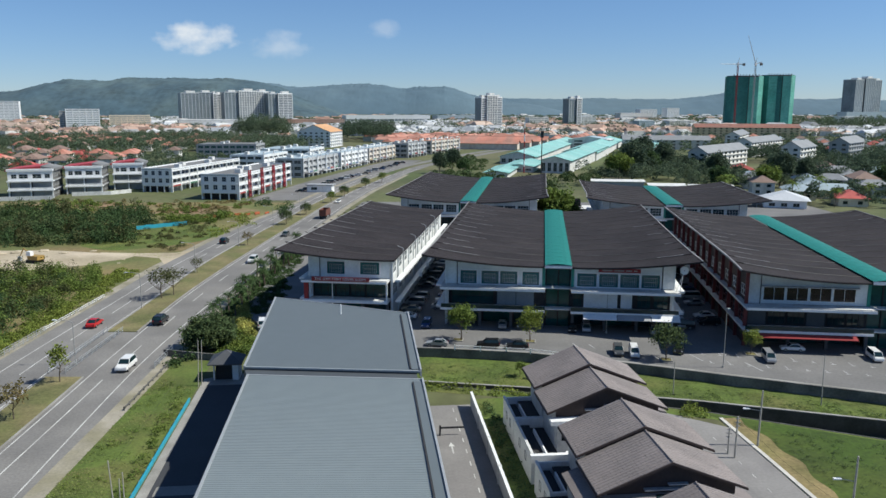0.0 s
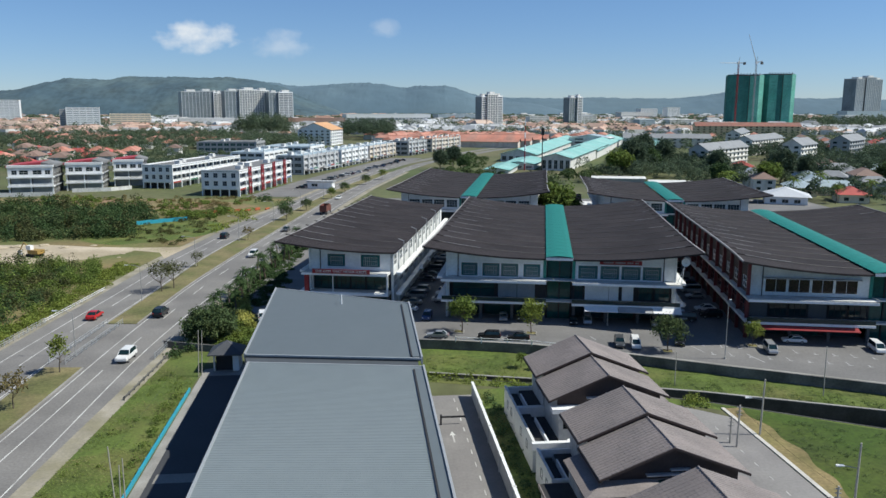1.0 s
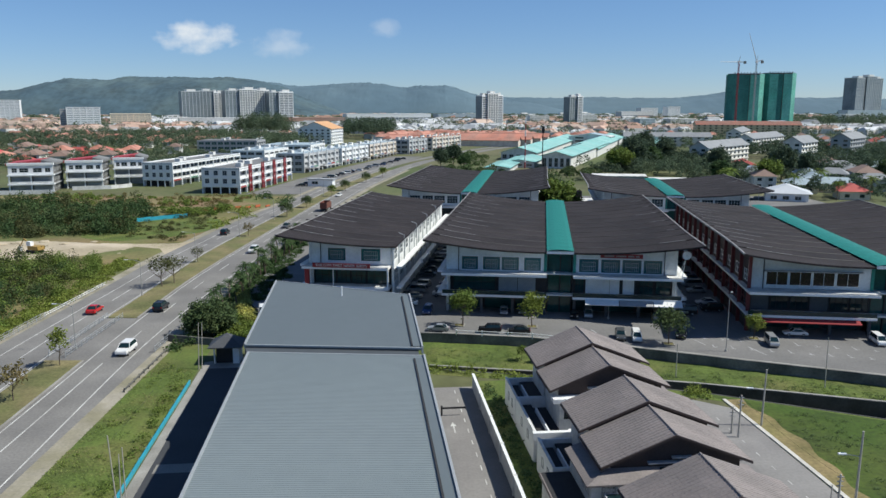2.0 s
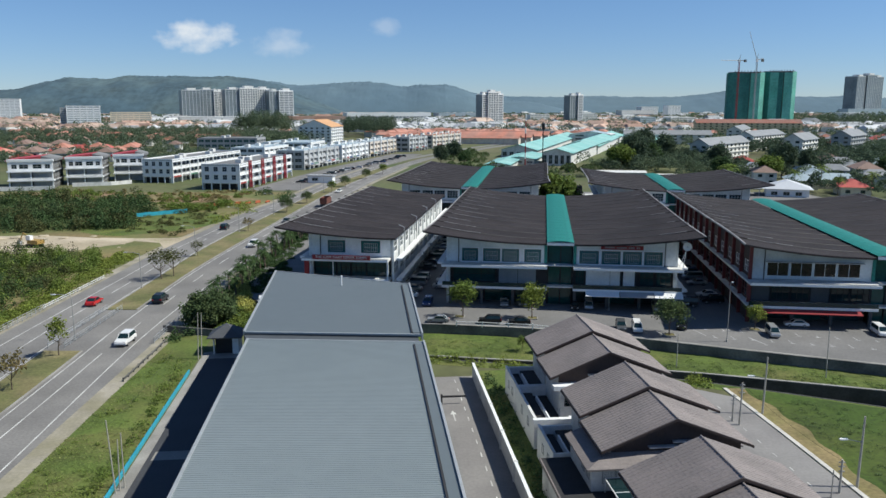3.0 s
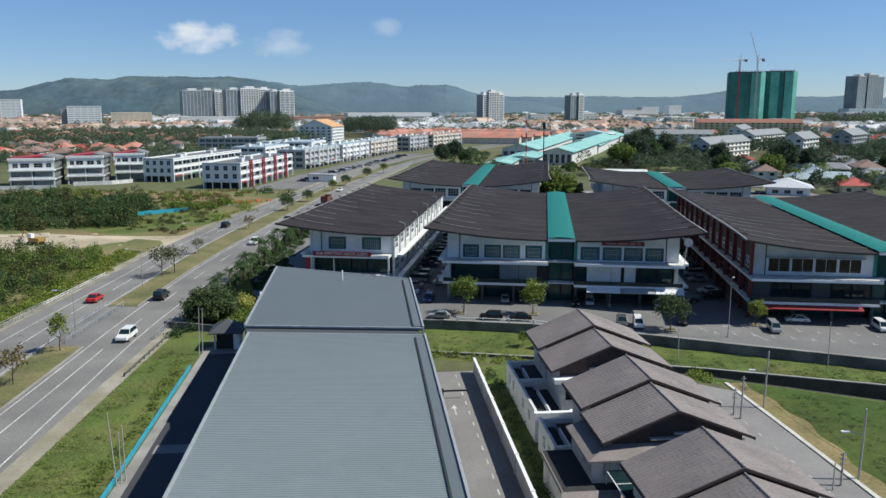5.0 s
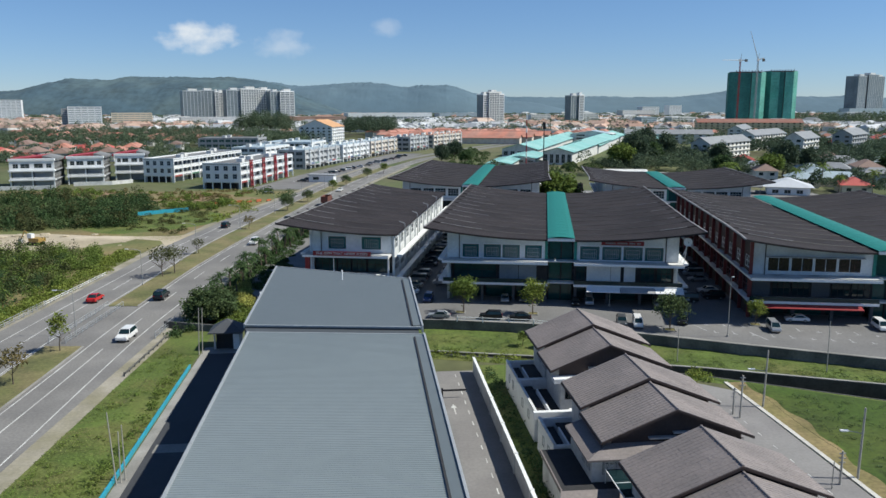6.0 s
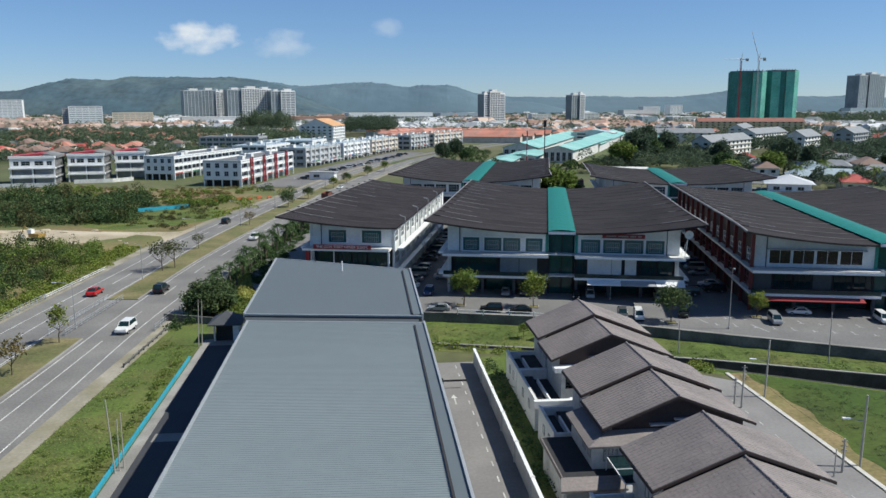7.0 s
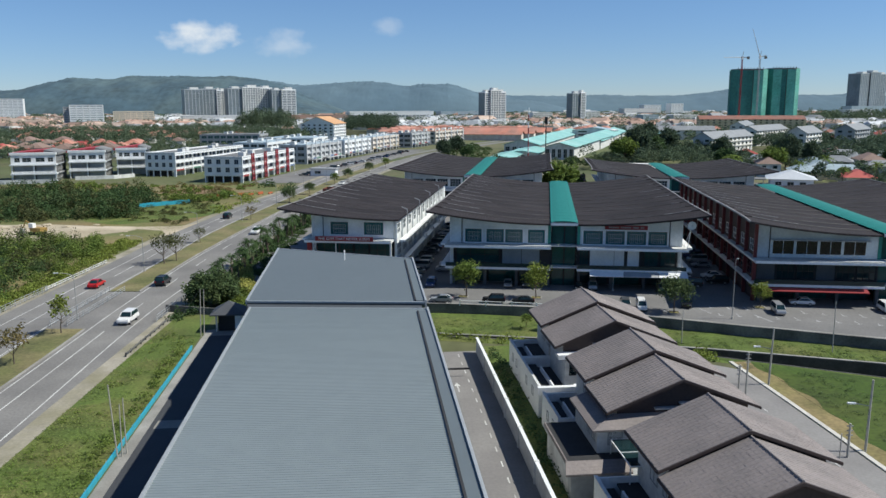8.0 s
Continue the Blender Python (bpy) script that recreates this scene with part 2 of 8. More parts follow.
r_in, r_out, l_in, l_out, r_edge = (smooth(line(t)) for t in (R_IN, R_OUT, L_IN, L_OUT, R_EDGE))


def at(table, y):
    return float(np.interp(y, [p[1] for p in table], [p[0] for p in table]))


piece("road_inbound", strip(B(), r_in, r_out, -0.1, 0.03), ASPHALT, "grey asphalt carriageway with two lanes and white lines", "road")
piece("road_outbound", strip(B(), l_out, l_in, -0.1, 0.03), ASPHALT, "grey asphalt carriageway with two lanes beside the field", "road")


def band(table, shift, width, y0, y1, step=4.0):
    ys = [y0 + (y1 - y0) * k / max(2, int((y1 - y0) / step)) for k in range(max(2, int((y1 - y0) / step)) + 1)]
    return [(at(table, y) + shift, y) for y in ys], [(at(table, y) + shift + width, y) for y in ys]


def markings(name, table, shift, dashed, label, y0=-20, y1=520, on=6.0, off=8.0, phase=0.0):
    bm = B()
    if not dashed:
        strip(bm, *band(table, shift, 0.16, y0, y1), 0.02, 0.036)
    else:
        y = y0 + phase
        while y < y1:
            strip(bm, *band(table, shift, 0.16, y, min(y1, y + on)), 0.02, 0.036)
            y += on + off
    piece(name, bm, PAINT, label, "road marking")


markings("edge_line", r_edge, -0.1, False, "solid white edge line on asphalt")
markings("edge_line", r_in, 0.5, False, "solid white line beside the median")
markings("lane_line", r_in, 3.1, True, "long broken white lane line on asphalt", y0=40, y1=112, on=71.0, off=2)
markings("lane_line", r_in, 3.3, True, "broken white lane line on asphalt", y0=121, on=7, off=12)
markings("edge_line", l_out, 3.0, False, "solid white edge line along the verge", y0=60)
markings("edge_line", l_in, -0.5, False, "solid white line beside the median", y0=60)
markings("lane_line", l_in, -4.2, True, "broken white lane line on asphalt", y0=95, on=10, off=8)

# raised median, broken where the culvert crosses the road
med = tagged(new("median"), "raised kerbed median of dry grass with small trees", "median", kind="structure")
for y0, y1 in ((-40, 112), (136, 470)):
    lo, hi = band(l_in, 0.25, 0, y0, y1)[0], band(r_in, -0.25, 0, y0, y1)[0]
    part("verge", strip(B(), lo, hi, -0.1, 0.14), VERGE, med)
    for table, s in ((l_in, 0.0), (r_in, -0.25)):
        bm = B()
        strip(bm, *band(table, s, 0.25, y0, y1), -0.1, 0.17)
        part("kerb", bm, CONCRETE, med)
part("culvert_deck", strip(B(), band(l_in, 0.02, 0, 112.1, 135.9)[0], band(r_in, -0.02, 0, 112.1, 135.9)[0], -0.1, 0.06), ASPHALT, med)

# verges and field
SHOULDER = M("sandy_shoulder", (0.34, 0.31, 0.25), 0.95, 0.2, 0.3, 3, 0.3, second=(0.24, 0.22, 0.15))
piece("shoulder_verge", strip(B(), band(r_out, 0.0, 0, -40, 470)[0], band(r_out, 2.3, 0, -40, 470)[0], -0.1, 0.02), SHOULDER, "pale sandy strip beside the road", "verge")
piece("shoulder_verge", strip(B(), band(l_out, -2.2, 0, 40, 470)[0], band(l_out, 0.0, 0, 40, 470)[0], -0.1, 0.02), SHOULDER, "pale sandy strip beside the field", "verge")
ys = [-40 + 4 * k for k in range(41)]
piece("grass_verge", strip(B(), [(at(r_out, y) + 2.3, y) for y in ys], [(22.1 - 50.9 * 0.995 - (y - 45.1 + 5.2) * 0.1025, y) for y in ys], -0.1, 0.016), GRASS, "sunlit rough grass sloping beside the road", "grass")
piece("field", strip(B(), [(-260, y) for y in range(60, 345, 15)], [(at(l_out, y) - 2.2, y) for y in range(60, 345, 15)], -0.1, 0.010), FIELD, "open field of dry grass and scrub", "field")


def blob(cx, cy, rx, ry, n=40, seed=1, rough=0.25):
    return [(cx + rx * (1 + rough * noise.noise((math.cos(t) * 1.7 + seed, math.sin(t) * 1.7, seed))) * math.cos(t),
             cy + ry * (1 + rough * noise.noise((math.cos(t) * 1.7, math.sin(t) * 1.7 + seed, 5))) * math.sin(t)) for t in [2 * math.pi * k / n for k in range(n)]]


piece("sand_patch", prism(B(), blob(-128, 203, 46, 15, seed=3), -0.1, 0.022), SAND, "bare patch of pale sand in the field", "sand")
piece("sand_track", strip(B(), [(-95, 206), (-84, 209), (-76, 206), (-71, 196), (-70, 180), (-70.5, 166)], [(-95, 214), (-84, 213), (-74, 214), (-68, 224), (-67, 236), (-67, 240)], -0.1, 0.026), SAND, "pale sandy track joining the road", "sand")
piece("bare_earth", prism(B(), blob(-150, 308, 80, 20, seed=7), -0.1, 0.018), M("bare_brown_soil", (0.25, 0.165, 0.095), 0.95, 0.3, 0.08, 0.8, 0.5, second=(0.17, 0.16, 0.06), cut=0.5), "brown bare ground before the shop rows", "earth")
piece("field_grass", prism(B(), blob(-92, 246, 22, 26, seed=9), -0.1, 0.024), GRASS, "bright green grass beside the road", "grass")

# car park and shop precinct pavement
LOT_Z = 0.45
LOT = [(x, y + 0.1) for x, y in CARWALL[:-1]] + [(100, 88.6), (150, 88), (150, 330), (-34, 330), (-40, 190), (-40, 150)]
piece("car_park_pavement", prism(B(), LOT, -1.4, LOT_Z), ASPHALT_LOT, "grey asphalt car park and lanes between the shop blocks", "pavement")
bm = B()
xs_ = [-10 + 2.0 * k for k in range(55)]
rows_ = [[bm.verts.new((x, along(DRAIN_FAR, x) + 0.2 + (along(CARWALL, x) - along(DRAIN_FAR, x) - 0.2) * q / 6, -1.17 + 0.25 * (q / 6) ** 2 + 0.16 * noise.noise((x * 0.4, q * 0.9, 2)))) for q in range(7)] for x in xs_]
for r_, s_ in zip(rows_, rows_[1:]):
    for q in range(6):
        bm.faces.new((r_[q], s_[q], s_[q + 1], r_[q + 1]))
piece("grass_terrace", bm, GRASS, "overgrown grass terrace below the car park wall", "grass")


def wall_run(name, pts, h, t, material, label, cap=None, z0=-0.2):
    w = thing(name, Matrix.Identity(4), label, "wall", kind="structure")
    for (x0, y0), (x1, y1) in zip(pts, pts[1:]):
        d = Vector((x1 - x0, y1 - y0, 0))
        nrm = Vector((-d.y, d.x, 0)).normalized() * t / 2
        q = [(x0 - nrm.x, y0 - nrm.y), (x1 - nrm.x, y1 - nrm.y), (x1 + nrm.x, y1 + nrm.y), (x0 + nrm.x, y0 + nrm.y)]
        part("panel", prism(B(), q, z0, h), material, w)
        if cap:
            n2 = nrm * 1.5
            q = [(x0 - n2.x, y0 - n2.y), (x1 - n2.x, y1 - n2.y), (x1 + n2.x, y1 + n2.y), (x0 + n2.x, y0 + n2.y)]
            part("coping", prism(B(), q, h + 0.002, h + 0.12), cap, w)
    return w


# Near-black concrete: the shade inside the drain trench is in the colour.
SHADE_CONCRETE = M("shade_dark_concrete", (0.085, 0.085, 0.08), 0.9, 0.3, 0.4, 3, 0.2, second=(0.05, 0.052, 0.045))
wall_run("retaining_wall", CARWALL, 0.62, 0.3, CONCRETE_DARK, "stained grey concrete retaining wall below the car park", None, -1.5)
wall_run("drain_wall_far", DRAIN_FAR, -1.05, 0.3, SHADE_CONCRETE, "concrete wall of the drain coloured dark for its shade", CONCRETE, -3.5)
wall_run("drain_wall_near", DRAIN_NEAR, 0.04, 0.3, SHADE_CONCRETE, "concrete edge of the drain coloured dark for shade", None, -3.5)
rl = thing("railing", Matrix.Identity(4), "low white steel railing on the car park edge", "railing", "bridge railings")
pts_ = [(2, 124.5), (6.2, 123.8), (10.4, 123.2), (14.3, 122.5), (19, 120.9), (24, 119.2)]
for (xa, ya), (xb, yb) in zip(pts_, pts_[1:]):
    part("rail", tube(B(), (xa, ya, 1.25), (xb, yb, 1.25), 0.05), WHITE, rl)
    part("rail", tube(B(), (xa, ya, 0.9), (xb, yb, 0.9), 0.04), WHITE, rl)
for xa, ya in pts_:
    part("post", box(B(), xa - 0.08, ya - 0.08, 0.4, xa + 0.08, ya + 0.08, 1.4), WHITE, rl)

# housing estate ground
piece("drain_bank", strip(B(), [(x, along(DRAIN_NEAR, x) - 2.4) for x in range(-11, 100, 3)], [(x, along(DRAIN_NEAR, x) - 0.1) for x in range(-11, 100, 3)], -0.4, 0.012), GRASS, "rough grass bank beside the drain", "grass")
piece("estate_pavement", prism(B(), [home(-7.6, -40)[:2], home(18.9, -40)[:2], home(19.3, 47)[:2], home(8.5, 56.5)[:2], home(-7.6, 53)[:2]], -0.1, 0.024), M("worn_concrete_road", (0.26, 0.25, 0.24), 0.9, 0.16, 0.15, 3, 0.15, second=(0.21, 0.2, 0.195)), "worn grey concrete street of the housing estate", "pavement")
bm = B()
for k in range(16):
    y = -6 + k * 3.3
    box(bm, 15.8, y, 0.0, 15.9, y + 0.85, 0.036)
piece("street_line", bm, PAINT, "broken white line on the estate street", "road marking", m=HOME)
piece("estate_kerb", strip(B(), [home(19.0 + 0.35 * math.sin(y * 0.05), y)[:2] for y in range(-40, 51, 3)], [home(19.5 + 0.35 * math.sin(y * 0.05), y)[:2] for y in range(-40, 51, 3)], -0.1, 0.14), M("pale_kerb", (0.55, 0.53, 0.48), 0.9, 0.2, 0.4, 3, 0.1), "pale concrete kerb along the estate street", "kerb")
piece("bare_verge", strip(B(), [home(19.5 + 0.35 * math.sin(y * 0.05), y)[:2] for y in range(-40, 51)], [home(22.2 + 0.5 * math.sin(y * 0.21) + 0.35 * math.sin(y * 0.9), y)[:2] for y in range(-40, 51)], -0.1, 0.03), M("dry_brown_grass", (0.24, 0.185, 0.085), 0.95, 0.4, 0.2, 2, 0.4, second=(0.15, 0.14, 0.045), cut=0.52), "dry brown grass verge behind the kerb", "verge")
LAWN = M("green_lawn", (0.043, 0.080, 0.006), 0.95, 0.45, 0.1, 1.6, 0.5, second=(0.068, 0.090, 0.012), cut=0.56)
piece("lawn", prism(B(), [home(21.3, -40)[:2], (140, 10), (140, 52), (100, 70.9), (53.6, 90.0), (44.1, 94.4), (34.6, 98.7), home(21.3, 47)[:2]], -0.1, 0.02), LAWN, "bright green open lawn beside the estate street", "grass")
piece("back_lane_grass", prism(B(), [home(-12.3, -40)[:2], home(-7.6, -40)[:2], home(-7.6, 60)[:2], home(-12.3, 60)[:2]], -0.1, 0.02), GRASS, "narrow strip of grass behind the houses", "grass")
piece("driveway_east", prism(B(), [home(-20.8, -60)[:2], home(-12.5, -60)[:2], home(-12.5, 58)[:2], home(-20.8, 58)[:2]], -0.1, 0.02), M("drive_concrete", (0.235, 0.225, 0.215), 0.9, 0.15, 0.2, 3, 0.15, second=(0.19, 0.18, 0.175)), "grey driveway beside the warehouse", "driveway")
# Asphalt tone and outline also carry the warehouse's cast shadow.
piece("driveway_west", prism(B(), [home(-49.1, -60)[:2], home(-39.0, -60)[:2], home(-39.0, 69)[:2], home(-49.6, 69)[:2]], -0.1, 0.02), ASPHALT_NEW_SHADOW, "new asphalt driveway darkened with the warehouse's shadow", "driveway")
# Pale concrete; its inner edge is set at the shadow's edge.
piece("driveway_margin", prism(B(), [home(-50.6, -60)[:2], home(-49.1, -60)[:2], home(-49.6, 69)[:2], home(-50.6, 69)[:2]], -0.1, 0.03), CONCRETE, "pale concrete margin along the blue fence", "driveway")
bm = B()
for k in range(24):
    y = -18 + k * 3.2
    box(bm, -14.95 - 0.008 * (y - 40), y, 0.01, -14.83 - 0.008 * (y - 40), y + 1.1, 0.034)
piece("drive_line", bm, PAINT, "broken white line along the driveway", "road marking", m=HOME)
white_wall = thing("boundary_wall_estate", HOME, "long white plastered wall between driveway and houses", "wall", kind="structure")
for k in range(12):
    y0 = -32 + k * 7.45
    part("panel", box(B(), -12.55, y0, -0.2, -12.35, y0 + 7.40, 2.0), WHITE_OLD, white_wall)
    part("coping", box(B(), -12.62, y0, 2.002, -12.28, y0 + 7.40, 2.12), WHITE, white_wall)
    part("post", box(B(), -12.68, y0 - 0.18, -0.2, -12.22, y0 + 0.12, 2.16), WHITE_OLD, white_wall)

# ---- shop blocks ----
TEAL_FRAME = M("dark_teal_frame", (0.03, 0.075, 0.075), 0.5, 0.2, 1, 5, 0.05)
FLASHING = M("pale_flashing", (0.33, 0.32, 0.31), 0.6, 0.3, 0.5, 4, 0.05, second=(0.2, 0.19, 0.185))
PANES = {}
SHOP_GREY = M("shop_pale_grey_paint", (0.56, 0.59, 0.60), 0.75, 0.14, 0.4, 2.5, 0.06, second=(0.47, 0.50, 0.51), cut=0.56)
GRILLE_PALE = M("pale_grille_paint", (0.42, 0.46, 0.46), 0.6, 0.1, 1, 5, 0.0)
DARK_TEAL = M("dark_tinted_balustrade", (0.012, 0.034, 0.036), 0.15, 0.2, 0.4, 2, 0.0)
SHOP_PANE = M("teal_shop_glass", (0.018, 0.055, 0.058), 0.1, 0.3, 0.3, 1, 0.0)
BLUE_SHUTTER = M("blue_grey_shutter", (0.23, 0.27, 0.31), 0.6, 0.15, 0.5, 3, 0.05)
RIB_LIP = M("paler_rib_edge", (0.105, 0.098, 0.096), 0.7, 0.35, 0.3, 3, 0.05, second=(0.06, 0.055, 0.054))


def lattice(w, h, cols, rows, bar, y0, y1):
    """Frame with mullions as one connected mesh."""
    xs, zs = [0.0], [0.0]
    for k in range(1, cols):
        xs += [w * k / cols - bar / 2, w * k / cols + bar / 2]
    for k in range(1, rows):
        zs += [h * k / rows - bar / 2, h * k / rows + bar / 2]
    xs, zs = [0.0, bar] + xs[1:] + [w - bar, w], [0.0, bar] + zs[1:] + [h - bar, h]
    bm = B()
    V = {}

    def v(i, j, y):
        if (i, j, y) not in V:
            V[i, j, y] = bm.verts.new((xs[i], y, zs[j]))
        return V[i, j, y]

    solid = lambda i, j: 0 <= i < len(xs) - 1 and 0 <= j < len(zs) - 1 and (i % 2 == 0 or j % 2 == 0)
    for i in range(len(xs) - 1):
        for j in range(len(zs) - 1):
            if not solid(i, j):
                continue
            for y in (y0, y1):
                bm.faces.new((v(i, j, y), v(i + 1, j, y), v(i + 1, j + 1, y), v(i, j + 1, y)))
            for di, dj, p, q in ((-1, 0, (i, j), (i, j + 1)), (1, 0, (i + 1, j), (i + 1, j + 1)), (0, -1, (i, j), (i + 1, j)), (0, 1, (i, j + 1), (i + 1, j + 1))):
                if not solid(i + di, j + dj):
                    bm.faces.new((v(*p, y0), v(*q, y0), v(*q, y1), v(*p, y1)))
    return bm


def window(parent, m, w, h, cols=3, rows=2, frame_mat=WHITE, pane_mat=GLASS, bar=0.06):
    """Framed window in a wall that faces -y of m; its frame is the part, the pane its sub-part."""
    key = (round(w, 2), round(h, 2), cols, rows, frame_mat.name, pane_mat.name)
    if key not in PANES:
        bm = lattice(w, h, cols, rows, bar, -0.04, 0.10)
        PANES[key] = (done(bm, "window", frame_mat), done(box(B(), bar, 0.03, bar, w - bar, 0.05, h - bar), "pane", pane_mat))
    fr, pn = PANES[key]
    win = part("window", fr, None, parent)
    win.matrix_local = m
    part("pane", pn, None, win)
    return win


def pierced_wall(x0, x1, z0, ztop, y0, y1, holes, zlo, zhi):
    """Wall along x with one row of openings (pairs of x) between zlo and zhi; ztop gives the height at an x."""
    bm = B()
    gaps = sorted(holes)
    cuts = sorted({round(v, 4) for v in [x0, x1] + [q for h in gaps for q in h] + [x0 + (x1 - x0) * k / 6 for k in range(1, 6)]})
    for a, b in zip(cuts, cuts[1:]):
        if b - a < 0.002:
            continue
        box(bm, a, y0, z0, b, y1, zlo)
        if not any(p - 0.001 <= a and b <= q + 0.001 for p, q in gaps):
            box(bm, a, y0, zlo, b, y1, zhi)
        prism(bm, [(a, y0), (b, y0), (b, y1), (a, y1)], zhi, [ztop(a), ztop(b), ztop(b), ztop(a)])
    bmesh.ops.remove_doubles(bm, verts=bm.verts, dist=0.001)
    return bm


def shop_block(cx, fa, length, wings, label, zs=11.9, rise=2.7, ui=2.3, uo=20.2, ur=23.4, front_holes=None, wall=SHOP_WHITE, side_red=False, tip=5.4, win_frame=WHITE, win_pane=GLASS, lower=GREY, dz=0.0, win_grid=(4, 3), win_z=(8.75, 11.05), shut=None, low_rail=None):
    blk = thing("shop_block", SHOP @ pose(cx, fa, dz), label, "shop building", "shop blocks")
    L = length

    def roof_z(u, a=0):
        q = max(0.0, (u - ui) / (ur - ui))
        return zs + rise * (0.35 * q + 0.65 * q * q) * (1 - 0.18 * min(1, max(0, a / L)))

    for s in wings:
        X = lambda u: s * u

        def boxw(bm, u0, a0, z0, u1, a1, z1):
            return box(bm, min(X(u0), X(u1)), a0, z0, max(X(u0), X(u1)), a1, z1)
        ug = ui if len(wings) == 2 else ui + 0.3
        # upper wall of the front with its windows
        fh = front_holes or ((3.5, 6.7), (7.4, 10.6), (11.0, 14.2), (14.9, 18.1))
        if isinstance(fh, dict):
            fh = fh[s]
        wz0, wz1 = win_z
        hs = [tuple(sorted((X(a), X(b)))) for a, b in fh]
        x0, x1 = sorted((X(ug), X(uo)))
        part("front_wall", pierced_wall(x0, x1, 8.2, lambda x: roof_z(abs(x)) - 0.35, 0.0, 0.25, hs, wz0, wz1), wall, blk)
        for a, b in hs:
            if win_pane is TEAL_GLASS:
                wh_ = wz1 - wz0
                win = window(blk, pose(a, 0.06, wz0), b - a, wh_, 4, 1, TEAL_FRAME, win_pane, 0.07)
                w_ = (b - a) * 0.70
                gr_ = part("grille", lattice(w_, wh_ * 0.66, 7, 2, 0.05, -0.09, -0.045), GRILLE_PALE, win, "pale window grille")
                gr_.matrix_local = pose((b - a) * 0.15, 0, wh_ * 0.12)
                part("window_surround", lattice(b - a + 0.36, wh_ + 0.36, 1, 1, 0.17, -0.17, -0.065), WHITE, win, "white raised window surround").matrix_local = pose(-0.18, 0, -0.18)
            else:
                window(blk, pose(a, 0.06, wz0), b - a, wz1 - wz0, *win_grid, win_frame, win_pane, 0.05)
        # floors
        for z, out in ((4.1, 2.6), (8.0, 3.2)):
            part("floor_slab", boxw(B(), ug, -out, z - 0.28, uo + 0.9, L, z + 0.1), WHITE_OLD, blk)
            part("slab_edge", boxw(B(), ug, -out - 0.12, z - 0.26, uo + 0.9, -out - 0.004, z + 0.16), WHITE, blk)
            rail = B()
            boxw(rail, ug, -out + 0.05, z + 0.1, uo + 0.8, -out + 0.10, z + (0.32 if z > 5 or low_rail else 0.85))
            part("balustrade", rail, (low_rail or DARK_TEAL) if z < 5 else GREY, blk, "" if low_rail else "dark tinted balustrade" if z < 5 else "low grey upstand")
        # middle floor: dark glazing with panels, on a wall near-black for recess shade
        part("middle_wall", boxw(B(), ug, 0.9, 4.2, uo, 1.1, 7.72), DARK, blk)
        n = 6
        for k in range(n):
            u0 = ug + 0.25 + (uo - ug - 0.3) * k / n
            u1 = ug + (uo - ug - 0.3) * (k + 1) / n - 0.05
            if shut:
                continue
            if (k * 5 + int(cx)) % 3 == 0:
                part("panel", boxw(B(), u0, 0.82, 4.3, u1, 0.898, 7.4), lower, blk)
            else:
                a, b = sorted((X(u0), X(u1)))
                window(blk, pose(a, 0.80, 4.5), b - a, 2.6, 3, 2, DARK, GLASS, 0.07)
        for u0, u1, kind in (shut[s] if shut else ()):
            if kind == "glass":
                a, b = sorted((X(u0), X(u1)))
                window(blk, pose(a, 0.80, 4.35), b - a, 2.9, 3, 2, DARK, SHOP_PANE, 0.07)
            else:
                part("panel", boxw(B(), u0, 0.80, 4.25, u1, 0.898, 7.5), {"white": WHITE, "blue": BLUE_SHUTTER}[kind], blk, "closed roller shutter")
        # rainwater pipe at the outer corner
        part("downpipe", tube(B(), (X(uo - 1.9), -0.1, 8.1), (X(uo - 1.9), -0.1, roof_z(uo - 1.9) - 0.5), 0.07), DARK, blk, "dark rainwater pipe")
        # ground floor: recessed shopfronts and columns; wall and columns coloured dark for canopy shade
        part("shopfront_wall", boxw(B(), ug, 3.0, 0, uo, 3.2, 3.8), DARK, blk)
        for k in range(4):
            u = ug + 0.4 + (uo - ug - 0.9) * k / 3
            part("column", boxw(B(), u - 0.25, -0.9, 0, u + 0.25, -0.4, 3.81), CLADDING, blk)
        for k in range(3):
            u0 = ug + 0.8 + (uo - ug - 0.9) * k / 3
            u1 = ug + (uo - ug - 0.9) * (k + 1) / 3
            part("shopfront", boxw(B(), u0, 2.9, 0.2, u1, 2.98, 3.3), GLASS_GREEN if k == 1 else SHOP_PANE, blk)
        # outer side wall with pilasters and windows, and slab ledges
        sides = [(uo, s)] + ([(ui, -s)] if len(wings) == 1 else [])
        nb = int(L // 6.1)
        for us, sg in sides:
            face = X(us)
            zt = roof_z(us) - 0.35
            zt2 = roof_z(us, L) - 0.35
            f0, f1 = sorted((face, face - sg * 0.25))
            bm = B()
            box(bm, f0, 0.25, 0, f1, L, 8.75)
            for k in range(nb + 1):
                a0 = 0.25 if k == 0 else k * 6.1 - 1.3
                a1 = min(L, k * 6.1 + 1.3)
                box(bm, f0, a0, 8.75, f1, a1, 10.75)
            if nb * 6.1 + 1.3 < L:
                box(bm, f0, nb * 6.1 + 1.3, 8.75, f1, L, 10.75)
            prism(bm, [(f0, 0.25), (f1, 0.25), (f1, L), (f0, L)], 10.75, [zt, zt, zt2, zt2])
            # With side_red, wall and pilaster colours are darkened for this side's shade.
            part("side_wall", bm, BROWN_WALL if side_red else wall, blk)
            for k in range(nb):
                a = k * 6.1 + 1.3
                rot = 90 if sg > 0 else -90
                mm = pose(face - sg * 0.05, a if sg > 0 else a + 3.5, 8.75, 0, 0, rot)
